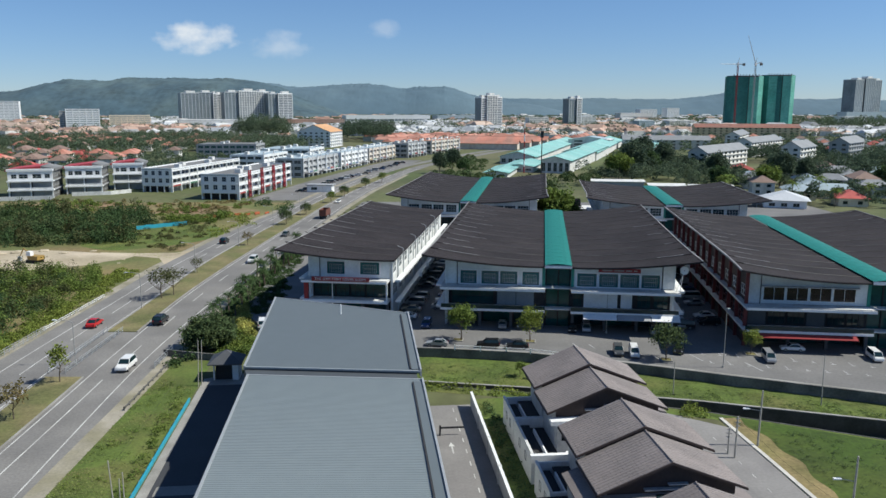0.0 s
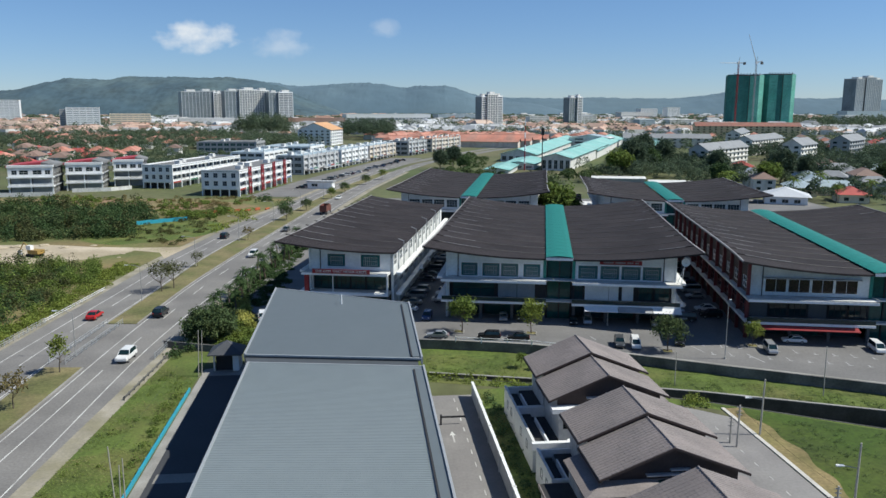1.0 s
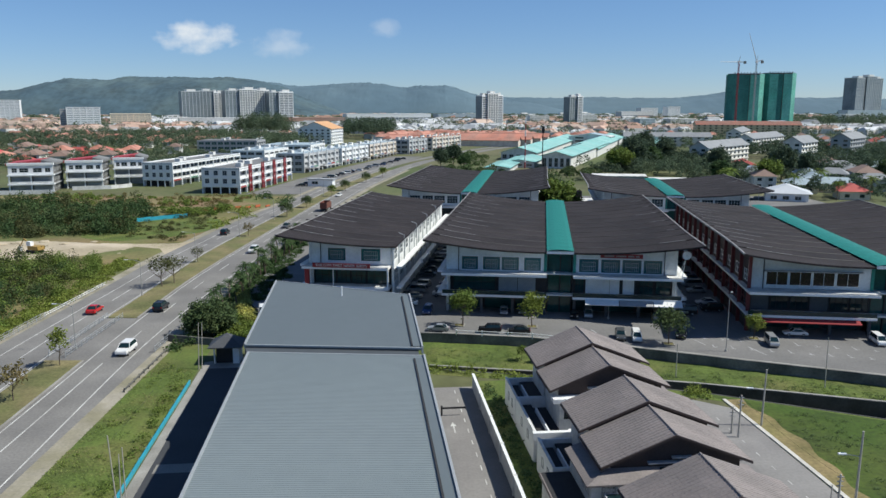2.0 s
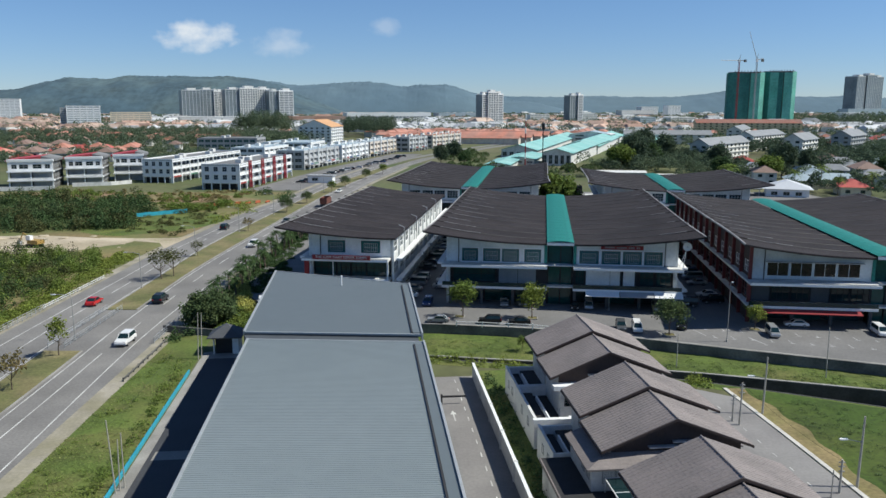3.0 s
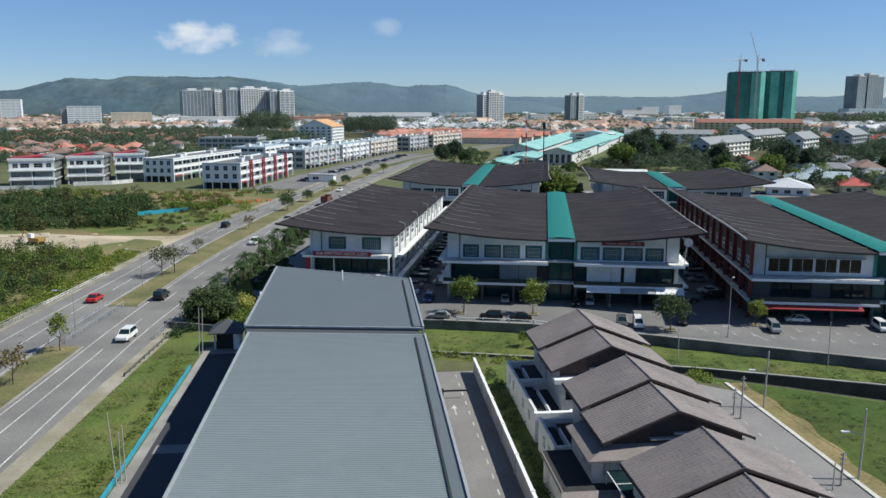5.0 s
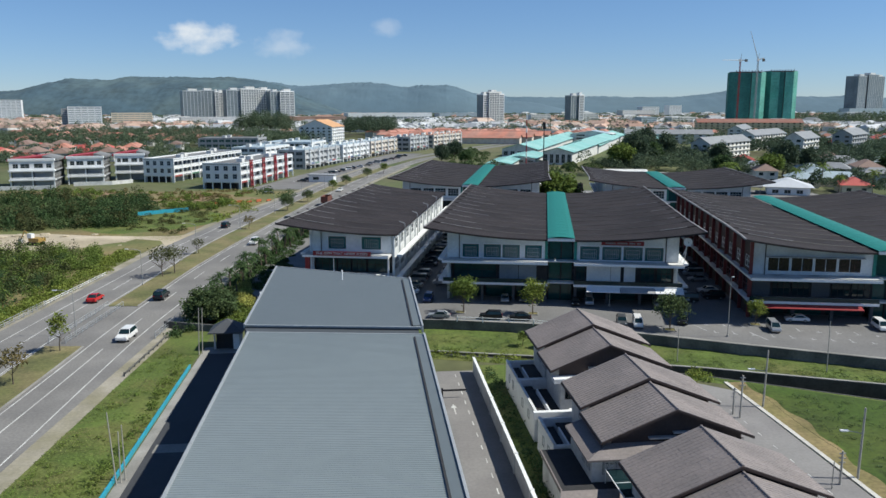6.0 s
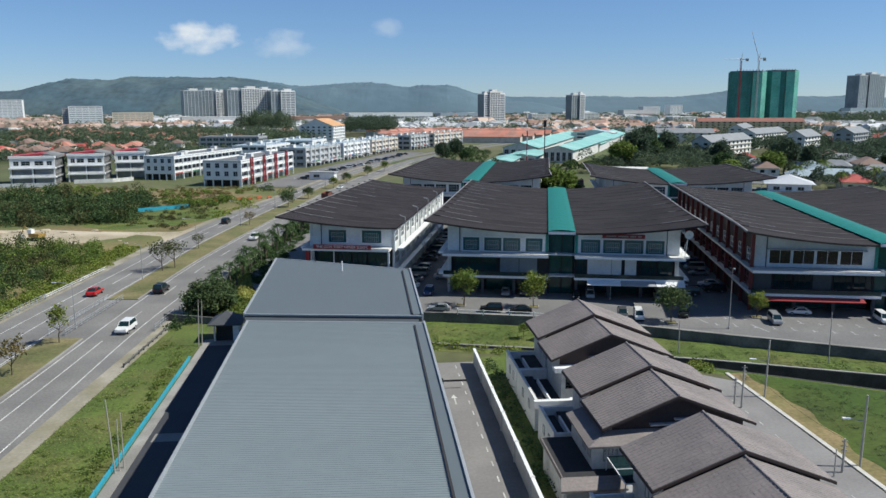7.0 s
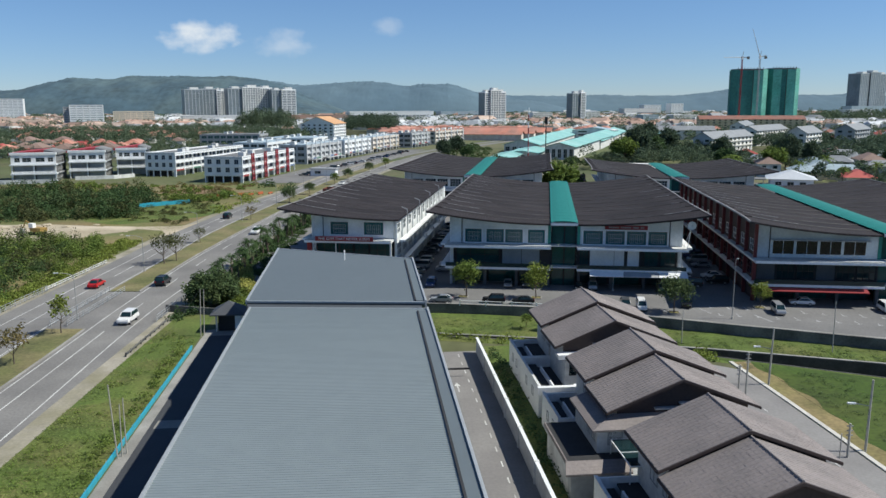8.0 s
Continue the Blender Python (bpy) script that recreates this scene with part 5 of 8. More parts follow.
def tufts(name, poly, n, h, label, seed, leaf=BLADE):
    """Low grass: small leaves lying nearly flat in drifts, a hand's width above the soil."""
    rng = np.random.default_rng(seed)
    p = np.array(scatter(poly, n, rng))
    p = p[np.array([noise.noise((x * 0.12, y * 0.12, seed)) + 0.6 * noise.noise((x * 0.5, y * 0.5, seed)) > -0.1 for x, y in p])]
    base = np.array([ground_z(x, y) for x, y in p])
    z = base + 0.03 + 0.10 * h * rng.random(len(p))
    me = quads_mesh(name, np.column_stack([p, z]), 0.05 + 0.11 * rng.random(len(p)), leaf, rng, up=5.0)
    tagged(new(name, me), label, "grass", kind="stuff")


verge_poly = [(at(r_out, y) + 2.2, y) for y in range(40, 120, 8)] + [(home(-51.1, 68).x, home(-51.1, 68).y), (home(-51.1, -4).x, home(-51.1, -4).y)]
tufts("grass_tufts", verge_poly, 15000, 0.3, "rough grass and weeds beside the road", 51)
tufts("grass_tufts", [(-72, 205), (-74, 240), (-78, 270), (-110, 262), (-112, 232), (-100, 217)], 14000, 0.5, "tall green grass beside the road", 54, LEAF_LIME)
tufts("grass_tufts", [tuple(home(-12.2, -8)[:2]), tuple(home(-9.1, -8)[:2]), tuple(home(-9.1, 56)[:2]), tuple(home(-12.2, 56)[:2])], 5000, 0.25, "grass in the narrow back strip", 55)
tufts("grass_tufts", [(-52.5, 60), (-53.8, 110), (-59.2, 110), (-56.8, 60)], 4000, 0.18, "short dry grass on the median", 56, LEAF_DRY)
tufts("grass_tufts", [(-56.5, 138), (-57, 190), (-54, 250), (-58.5, 250), (-61, 190), (-60.8, 138)], 7000, 0.2, "short dry grass on the median", 57, LEAF_DRY)

# ---- vehicles ----
def paint(name, col, rough=0.25, metal=0.0):
    return M(name, col, rough, 0.05, 1.0, 6, 0.0, metal)


CAR_PAINT = {"white": paint("white_car_paint", (0.75, 0.75, 0.74)), "silver": paint("silver_car_paint", (0.45, 0.46, 0.47), 0.3, 0.5), "black": paint("black_car_paint", (0.015, 0.016, 0.018)),
             "red": paint("red_car_paint", (0.5, 0.02, 0.02)), "grey": paint("grey_car_paint", (0.10, 0.105, 0.11), 0.3, 0.3), "blue": paint("blue_car_paint", (0.03, 0.06, 0.16)), "beige": paint("beige_car_paint", (0.42, 0.37, 0.28), 0.3, 0.3)}
LAMP_GLASS = M("lamp_glass", (0.7, 0.7, 0.68), 0.1, 0.05, 1, 4, 0)
TAIL = M("tail_lamp", (0.35, 0.01, 0.01), 0.2, 0.05, 1, 4, 0)
RIM = M("alloy", (0.4, 0.4, 0.41), 0.4, 0.1, 2, 8, 0, 0.7)

SHAPES = {
    "sedan": dict(L=4.5, W=1.75, low=[(-2.25, 0.35), (2.2, 0.32), (2.25, 0.62), (2.0, 0.78), (0.95, 0.92), (-1.55, 0.98), (-2.2, 0.9), (-2.28, 0.6)], cab=[(0.95, 0.92), (0.25, 1.42), (-0.95, 1.44), (-1.7, 0.97)]),
    "suv": dict(L=4.6, W=1.85, low=[(-2.3, 0.42), (2.25, 0.4), (2.3, 0.75), (2.1, 0.98), (1.0, 1.08), (-2.2, 1.12), (-2.32, 0.75)], cab=[(1.0, 1.08), (0.4, 1.72), (-1.9, 1.74), (-2.22, 1.12)]),
    "van": dict(L=4.7, W=1.75, low=[(-2.35, 0.38), (2.3, 0.36), (2.36, 0.7), (2.2, 1.0), (1.75, 1.1), (-2.3, 1.12), (-2.38, 0.7)], cab=[(1.75, 1.1), (1.1, 1.86), (-2.15, 1.9), (-2.32, 1.12)]),
}


def extrude_profile(bm, prof, w0, w1):
    """Side profile in (along, up) drawn out across the width; the width narrows towards the top."""
    zs = [z for _, z in prof]
    lo, hi = min(zs), max(zs)
    a, b = [], []
    for y, z in prof:
        w = w0 + (w1 - w0) * ((z - lo) / (hi - lo))
        a.append(bm.verts.new((-w / 2, y, z)))
        b.append(bm.verts.new((w / 2, y, z)))
    bm.faces.new(a)
    bm.faces.new(b[::-1])
    n = len(prof)
    for k in range(n):
        bm.faces.new((a[k], b[k], b[(k + 1) % n], a[(k + 1) % n]))
    return bm


CARS = {}


def wheel_meshes():
    t = B()
    tube(t, (-0.1, 0, 0), (0.1, 0, 0), 0.32, 0.32, 14)
    r = B()
    tube(r, (-0.108, 0, 0), (0.108, 0, 0), 0.2, 0.2, 10)
    return done(t, "tyre", BLACK), done(r, "rim", RIM)


TYRE, RIM_ME = wheel_meshes()


def car(shape, colour, m, label, group="parked cars"):
    key = (shape, colour)
    if key not in CARS:
        d = SHAPES[shape]
        bm = extrude_profile(B(), d["low"], d["W"], d["W"] - 0.06)
        bmesh.ops.bevel(bm, geom=list(bm.edges), offset=0.07, segments=2, affect='EDGES')
        body = done(bm, "body", CAR_PAINT[colour])
        bm = extrude_profile(B(), d["cab"], d["W"] - 0.1, d["W"] - 0.42)
        bmesh.ops.bevel(bm, geom=list(bm.edges), offset=0.05, segments=2, affect='EDGES')
        cabin = done(bm, "cabin_glass", GLASS)
        (y0, z0), (y1, z1) = d["cab"][1], d["cab"][2]
        w = d["W"] - 0.40
        bm = B()
        prism(bm, [(-w / 2, y1 - 0.05), (w / 2, y1 - 0.05), (w / 2, y0 + 0.05), (-w / 2, y0 + 0.05)], [z1 - 0.03, z1 - 0.03, z0 - 0.03, z0 - 0.03], [z1 + 0.035, z1 + 0.035, z0 + 0.035, z0 + 0.035])
        bmesh.ops.bevel(bm, geom=list(bm.edges), offset=0.03, segments=2, affect='EDGES')
        roof = done(bm, "roof_panel", CAR_PAINT[colour])
        pil = []
        for q in (0, 1):
            (ya, za), (yb, zb_) = (d["cab"][0], d["cab"][1]) if q == 0 else (d["cab"][3], d["cab"][2])
            for s in (-1, 1):
                pil.append(done(tube(B(), (s * (d["W"] / 2 - 0.05), ya, za), (s * (d["W"] / 2 - 0.2), yb, zb_), 0.05, 0.05, 5), "pillar", CAR_PAINT[colour]))
        hl = done(box(B(), -0.17, -0.06, -0.07, 0.17, 0.05, 0.07), "headlight", LAMP_GLASS)
        tl = done(box(B(), -0.13, -0.05, -0.1, 0.13, 0.05, 0.1), "tail_light", TAIL)
        CARS[key] = (d, body, cabin, roof, pil, hl, tl)
    d, body, cabin, roof, pil, hl, tl = CARS[key]
    c = thing("van" if shape == "van" else "car", m, label, "van" if shape == "van" else "car", group)
    part("body", body, None, c)
    part("cabin_glass", cabin, None, c)
    part("roof_panel", roof, None, c)
    for p in pil:
        part("pillar", p, None, c)
    for sx in (-1, 1):
        for sy in (-1.35, 1.38):
            wv = part("wheel", TYRE, None, c)
            wv.matrix_local = pose(sx * (d["W"] / 2 - 0.1), sy, 0.32)
            part("rim", RIM_ME, None, wv)
        front = max(y for y, _ in d["low"])
        zl = 0.68 if shape == "sedan" else 0.82
        part("headlight", hl, None, c).matrix_local = pose(sx * (d["W"] / 2 - 0.28), front - 0.10, zl)
        part("tail_light", tl, None, c).matrix_local = pose(sx * (d["W"] / 2 - 0.22), -front + 0.04, zl + 0.12)
    return c


def lot(x, y, ang, shape, colour, label):
    car(shape, colour, pose(x, y, LOT_Z, 0, 0, ang) @ Matrix.Scale(0.84, 4), label)


for x, y, a, s, c, l in (
        (-1.0, 126.8, 82, "sedan", "silver", "silver saloon car parked in the car park"), (7.6, 126.2, 85, "suv", "black", "black car parked by the wall"), (12.4, 125.6, 85, "sedan", "black", "black saloon parked by the wall"),
        (10.9, 138.3, 175, "sedan", "silver", "silver car parked before the shops"), (14.2, 138.5, 175, "sedan", "grey", "dark grey car parked before the shops"), (23.3, 136.0, 172, "sedan", "black", "black car parked before the shops"),
        (25.8, 136.2, 172, "van", "silver", "silver van parked before the shops"), (28.6, 122.6, 172, "suv", "grey", "dark grey car parked by the wall"), (31.0, 121.9, 172, "van", "white", "small white van parked by the wall"),
        (37.6, 134.6, 172, "van", "beige", "beige van parked before the shops"), (38.8, 123.6, 160, "suv", "black", "dark car parked beside the tree"), (43.6, 139.0, 172, "suv", "silver", "silver car in the lane between blocks"),
        (51.8, 119.4, 172, "van", "silver", "silver van parked beside the tree"), (57.8, 124.6, 80, "sedan", "white", "white saloon crossing the car park"), (69.0, 120.0, 172, "van", "white", "white delivery van in the car park"),
        (-33.0, 138.2, 12, "van", "white", "white van parked beside the yellow shrubs"),
        (-3.0, 138.5, 172, "suv", "blue", "dark blue car before the shops")):
    lot(x, y, a, s, c, l)
SP = SHOP
cols = ["black", "grey", "silver", "white", "grey", "blue", "beige", "black", "grey", "silver"]
shapes = ["sedan", "suv", "sedan", "van", "sedan"]
kk = 0
for b, side in ((-28.2, 0), (-22.6, 1), (22.8, 0), (28.0, 1)):
    for j in range(14):
        kk += 1
        if (kk * 7) % 5 == 0:
            continue
        a = 3 + j * 5.2 if side == 0 else 6 + j * 5.0
        cc = cols[(kk * 3 + side) % len(cols)]
        car(shapes[(kk * 2 + j) % 5], cc, SP @ pose(b, a, LOT_Z, 0, 0, 90 + (4 if side else -4)) @ Matrix.Scale(0.88, 4), f"{cc} car parked in the lane between shop blocks", "lane cars")
for x, y, a, s, c, l in ((-64.4, 140.0, 3, "sedan", "red", "red car on the outbound carriageway"), (-52.9, 142.0, 2, "suv", "black", "black car on the inbound carriageway"), (-49.6, 200.5, 178, "suv", "white", "white car on the inbound carriageway"),
                         (-65.0, 229.5, 0, "suv", "black", "dark car on the outbound carriageway"), (-49.5, 243, 176, "sedan", "grey", "grey car on the inbound carriageway"), (-49.0, 116.0, 181, "suv", "white", "white car on the inbound carriageway"),
                         (-44.5, 330, 172, "sedan", "white", "white car far along the road")):
    car(s, c, pose(x, y, 0.03, 0, 0, a), l, "road cars")
rv = np.random.default_rng(9)
for k in range(16):
    y = 372 + k * 5.5
    cc = cols[k % 10]
    car(shapes[k % 5], cc, pose(-68 + 0.17 * (y - 372) + rv.normal() * 0.3, y, 0.03, 0, 0, 95), f"{cc} car parked before the white shops", "shop cars")

lorry = thing("lorry", pose(-43.2, 284, 0.03, 0, 0, -4), "rusty red-brown lorry with high open sides", "lorry")
RUST = M("rusty_red_paint", (0.19, 0.06, 0.04), 0.8, 0.3, 0.6, 4, 0.1, second=(0.12, 0.05, 0.04))
bm = B()
box(bm, -1.2, -4.0, 1.2, 1.2, 3.0, 1.35)
for x0, y0, x1, y1 in ((-1.25, -4.05, -1.17, 3.05), (1.17, -4.05, 1.25, 3.05), (-1.16, -4.05, 1.16, -3.97), (-1.16, 2.97, 1.16, 3.05)):
    box(bm, x0, y0, 1.352, x1, y1, 3.4)
part("cargo_bed", bm, RUST, lorry)
bm = box(B(), -1.1, 3.2, 0.7, 1.1, 4.9, 2.7)
bmesh.ops.bevel(bm, geom=list(bm.edges), offset=0.15, segments=2, affect='EDGES')
part("cab", bm, RUST, lorry)
part("windscreen", box(B(), -0.95, 4.86, 1.6, 0.95, 4.93, 2.4), GLASS, lorry)
part("chassis", box(B(), -0.5, -3.8, 0.7, 0.5, 4.4, 1.19), BLACK, lorry)
for sx in (-1, 1):
    for y in (-2.8, -1.6, 3.9):
        wv = part("wheel", TYRE, None, lorry)
        wv.matrix_local = pose(sx * 1.0, y, 0.5) @ Matrix.Scale(1.55, 4)
        part("rim", RIM_ME, None, wv)

digger = thing("excavator", pose(-106, 199.5, 0.03, 0, 0, 70), "yellow and white earth mover standing on the sand", "excavator")
YEL = M("yellow_paint", (0.34, 0.22, 0.06), 0.6, 0.2, 1, 5, 0.05)
for sx in (-1.3, 0.7):
    bm = box(B(), sx, -2, 0, sx + 0.6, 2, 0.8)
    bmesh.ops.bevel(bm, geom=list(bm.edges), offset=0.2, segments=2, affect='EDGES')
    part("track", bm, BLACK, digger)
part("turret", box(B(), -1.2, -2.2, 0.9, 1.2, 1.2, 1.9), YEL, digger)
part("cab", box(B(), -1.2, 0.1, 1.91, -0.1, 1.5, 3.0), WHITE, digger)
bm = tube(B(), (0.4, 1.0, 1.6), (0.4, 4.0, 3.4), 0.2, 0.16)
tube(bm, (0.4, 4.0, 3.4), (0.4, 5.4, 1.2), 0.15, 0.12)
part("boom", bm, YEL, digger)
part("bucket", box(B(), 0.0, 5.1, 0.1, 0.8, 5.9, 1.2), GREY, digger)

# ---- poles, lamps, fences, small buildings ----
POLE = M("pole_grey", (0.36, 0.36, 0.35), 0.6, 0.15, 1, 6, 0.05, 0.3)
POLE_CON = M("concrete_pole", (0.42, 0.40, 0.36), 0.9, 0.15, 1, 6, 0.1)


def lamp_post(x, y, h, arm, ang, label, group="lamp posts", double=False, metal=POLE, r=0.075):
    p = thing("street_lamp", pose(x, y, LOT_Z if x > -30 else 0, 0, 0, ang), label, "street lamp", group)
    bm = tube(B(), (0, 0, -0.1), (0, 0, h), r, r * 0.6)
    part("pole", bm, metal, p)
    part("base", tube(B(), (0, 0, -0.05), (0, 0, 0.35), 0.2, 0.17), POLE_CON, p)
    for s in ((1, -1) if double else (1,)):
        bm = tube(B(), (0, 0, h), (s * arm * 0.5, 0, h + 0.35), 0.05, 0.045, 6)
        tube(bm, (s * arm * 0.5, 0, h + 0.35), (s * arm, 0, h + 0.4), 0.045, 0.04, 6)
        part("arm", bm, POLE, p)
        head = 0.3 if arm < 0.5 else 0.7
        bm = box(B(), min(s * arm, s * (arm + head)), -0.12, h + 0.32, max(s * arm, s * (arm + head)), 0.12, h + 0.43)
        part("lamp_head", bm, WHITE, p)


lamp_post(43.4, 116.0, 9.0, 0.12, 0, "tall thin lamp post in the car park")
lamp_post(29.1, 134.6, 7.0, 0.15, 90, "lamp post before the shop block")
for x, y in ((-57.5, 117.5), (-60.6, 153.0), (-60.7, 188.0), (-59.3, 224.0), (-57.0, 260.0), (-54.4, 296.0), (-51.2, 332.0)):
    lamp_post(x, y, 7.0, 2.4, 180, "tall grey street lamp with one arm on the median")
lamp_post(-20.8, 143.6, 7.6, 0.7, -90, "white lamp post before the corner shop", metal=WHITE, r=0.13)


def utility_pole(x, y, h, lean, label, cross=True, lamp=False):
    p = thing("utility_pole", pose(x, y, ground_z(x, y)), label, "pole", "utility poles")
    part("pole", tube(B(), (0, 0, -0.1), (lean, 0, h), 0.13 if cross or lamp else 0.075, 0.09 if cross or lamp else 0.05), POLE_CON, p)
    if cross:
        for z in (h - 0.3, h - 0.75, h - 1.2):
            part("insulator", box(B(), lean - 0.3, -0.05, z, lean + 0.3, 0.05, z + 0.08), POLE, p)
    if lamp:
        part("arm", tube(B(), (lean, 0, h - 2.6), (lean - 1.5, 0, h - 2.3), 0.04), POLE, p)
        part("lamp_head", box(B(), lean - 2.2, -0.14, h - 2.35, lean - 1.45, 0.14, h - 2.22), WHITE, p)


utility_pole(37.9, 88.5, 7.0, 0.15, "grey concrete pole at the lawn edge with lamp", False, True)
utility_pole(39.7, 70.2, 7.2, 0.1, "grey concrete pole with lamp on the verge", False, True)
utility_pole(33.6, 108.6, 5.4, 0.0, "short pole beside the car park wall", False)
utility_pole(53.2, 104.4, 7.6, -0.1, "grey pole on the grass strip", False)
utility_pole(33.5, 86.2, 3.3, 0.0, "short steel service pole", True)
utility_pole(33.9, 85.1, 5.1, 0.05, "service pole with brackets", True)
utility_pole(37.4, 69.0, 3.4, 0.0, "service pole with brackets on the street", True)
utility_pole(36.2, 68.1, 2.8, 0.0, "short steel service pole", False)
utility_pole(-35.5, 108.4, 7.0, 0.3, "slim pale pole at the fence end", False)
utility_pole(-35.1, 108.7, 6.9, 0.3, "slim pale pole at the fence end", False)
utility_pole(-31.0, 68.7, 7.3, -0.4, "thin leaning pole at the fence", False)
utility_pole(-30.8, 69.2, 5.2, 0.1, "thin pole at the fence", False)
utility_pole(-30.6, 69.8, 5.6, 0.0, "thin pole at the fence", False)

fence = thing("fence", HOME, "low bright blue sheet metal fence along the driveway", "fence", kind="")
for k in range(28):
    y0 = -14 + k * 2.75
    part("sheet", box(B(), -50.86, y0, 0.0, -50.78, y0 + 2.7, 0.42), BLUE_FENCE, fence)
    part("post", tube(B(), (-50.95, y0, -0.1), (-50.95, y0, 0.6), 0.05), STEEL, fence)
    part("top_rail", box(B(), -50.95, y0, 0.422, -50.74, y0 + 2.7, 0.50), BLUE_FENCE, fence)


def railing(x0, y0, x1, y1, h, label, n=12):
    f = thing("railing", Matrix.Identity(4), label, "railing", "bridge railings")
    a, b = Vector((x0, y0, 0)), Vector((x1, y1, 0))
    for k in range(n + 1):
        p = a.lerp(b, k / n)
        part("post", tube(B(), (p.x, p.y, -0.1), (p.x, p.y, h), 0.045), STEEL, f)
    for z in (0.35, 0.7, h):
        part("rail", tube(B(), (x0, y0, z), (x1, y1, z), 0.035), STEEL, f)


railing(-71.4, 118, -71.6, 136, 1.1, "white painted steel railing over the culvert")
railing(-59.7, 113.5, -60.3, 136, 1.0, "white steel railing along the median gap")
railing(-57.2, 113.5, -57.6, 136, 1.0, "white steel railing along the median gap")
railing(-44.6, 116, -44.9, 135, 1.1, "white steel railing beside the road", 8)
gr = thing("guard_rail", Matrix.Identity(4), "long grey steel guard rail along the road", "guard rail")
for k in range(16):
    y = 137 + k * 1.6
    part("post", box(B(), -72.05, y, 0, -71.93, y + 0.1, 0.75), STEEL, gr)
for z in (0.35, 0.72):
    part("rail", tube(B(), (-71.9, 136.2, z), (-71.9, 162, z), 0.06), WHITE_OLD, gr)
gr2 = thing("guard_rail", Matrix.Identity(4), "short dark guard rail on the grass verge", "guard rail")
for k in range(10):
    y = 99 + k * 1.9
    part("post", box(B(), -42.6 - 0.03 * k * 1.9, y, 0, -42.45 - 0.03 * k * 1.9, y + 0.14, 0.6), CONCRETE_DARK, gr2)
part("beam", prism(B(), [(-42.44, 99), (-42.36, 99), (-42.9, 116.2), (-42.98, 116.2)], 0.4, 0.62), CONCRETE_DARK, gr2)
for k in range(6):
    b0 = thing("bollard", pose(-43.2 + k * 0.15, 137 + k * 1.7, 0), "grey concrete bollard beside the road", "bollard", "bollards")
    part("post", tube(B(), (0, 0, -0.05), (0, 0, 1.3), 0.14, 0.12), CONCRETE_DARK, b0)
wall_run("drain_wall", [(-45.4, 122.5), (-38, 120.5), (-34, 119.6)], 1.1, 0.3, CONCRETE_DARK, "dark concrete side of the roadside drain")

gh = thing("guard_house", HOME @ pose(-47.3, 72.6, 0), "small white guard house with dark pyramid roof", "guard house")
bm = box(B(), 1.0, -1.6, 0, 1.9, 1.6, 2.549)
box(bm, -1.55, 1.35, 0, 0.99, 1.55, 2.549)
part("room", bm, WHITE, gh)
# Solid near-black panel takes the place of the opening's shade.
part("shade_panel", box(B(), -1.5, -1.1, 0.004, 0.98, -1.0, 2.4), DARK, gh, "near-black panel standing for the shaded opening")
for x, y in ((-1.8, -1.5), (-1.8, 1.3)):
    part("post", box(B(), x, y, 0, x + 0.22, y + 0.22, 2.7), WHITE_OLD, gh)
bm = B()
base = [bm.verts.new(p) for p in ((-2.5, -2.3, 2.7), (2.5, -2.3, 2.7), (2.5, 2.3, 2.7), (-2.5, 2.3, 2.7))]
low = [bm.verts.new((v.co.x, v.co.y, 2.55)) for v in base]
apex = bm.verts.new((0, 0, 4.3))
for k in range(4):
    bm.faces.new((base[k], base[(k + 1) % 4], apex))
    bm.faces.new((low[k], low[(k + 1) % 4], base[(k + 1) % 4], base[k]))
bm.faces.new(low[::-1])
part("roof", bm, M("slate_tiles", (0.07, 0.075, 0.085), 0.7, 0.2, 0.6, 4, 0.1), gh)
piece("guard_pavement", prism(B(), [home(-50.6, 69.01)[:2], home(-39.0, 69.01)[:2], home(-40.2, 76)[:2], home(-50.6, 72)[:2]], -0.1, 0.018), CONCRETE, "pale concrete apron by the guard house", "pavement")

# signs and awnings on the shop fronts
def signboard(parent, x0, x1, y, z0, z1, board, ink, n, label, seed):
    sg = part("signboard", box(B(), x0, y - 0.12, z0, x1, y, z1), board, parent, label)
    r = random.Random(seed)
    x = x0 + 0.7
    zl, zh = z0 + (z1 - z0) * 0.32, z0 + (z1 - z0) * 0.68
    for k in range(n):
        for q in range(r.choice((3, 4, 5))):
            w = r.uniform(0.2, 0.32)
            if x + w < x1 - 0.5:
                part("lettering_bar", box(B(), x, y - 0.16, zl, x + w, y - 0.122, zh), ink, sg)
            x += w + 0.09
        x += 0.28
    return sg


board = part("signboard", box(B(), -16.7, -3.62, 8.14, -5.8, -3.5, 9.0), RED, block_a, "dark red signboard with white capital letters")
words = bpy.data.curves.new("lettering", 'FONT')
words.body = "THE GYM THAT NEVER SLEEPS"
words.size = 0.72
words.extrude = 0.015
words.align_x = 'CENTER'
words.materials.append(WHITE_OLD)
letters = new("lettering", words)
letters.parent = board
letters.matrix_parent_inverse = Matrix.Identity(4)
letters.matrix_local = pose(-11.25, -3.64, 8.34, 90)
signboard(block_b, 7.1, 14.5, -0.02, 11.0, 11.75, RED, GREY, 5, "red signboard with pale lettering", 5)
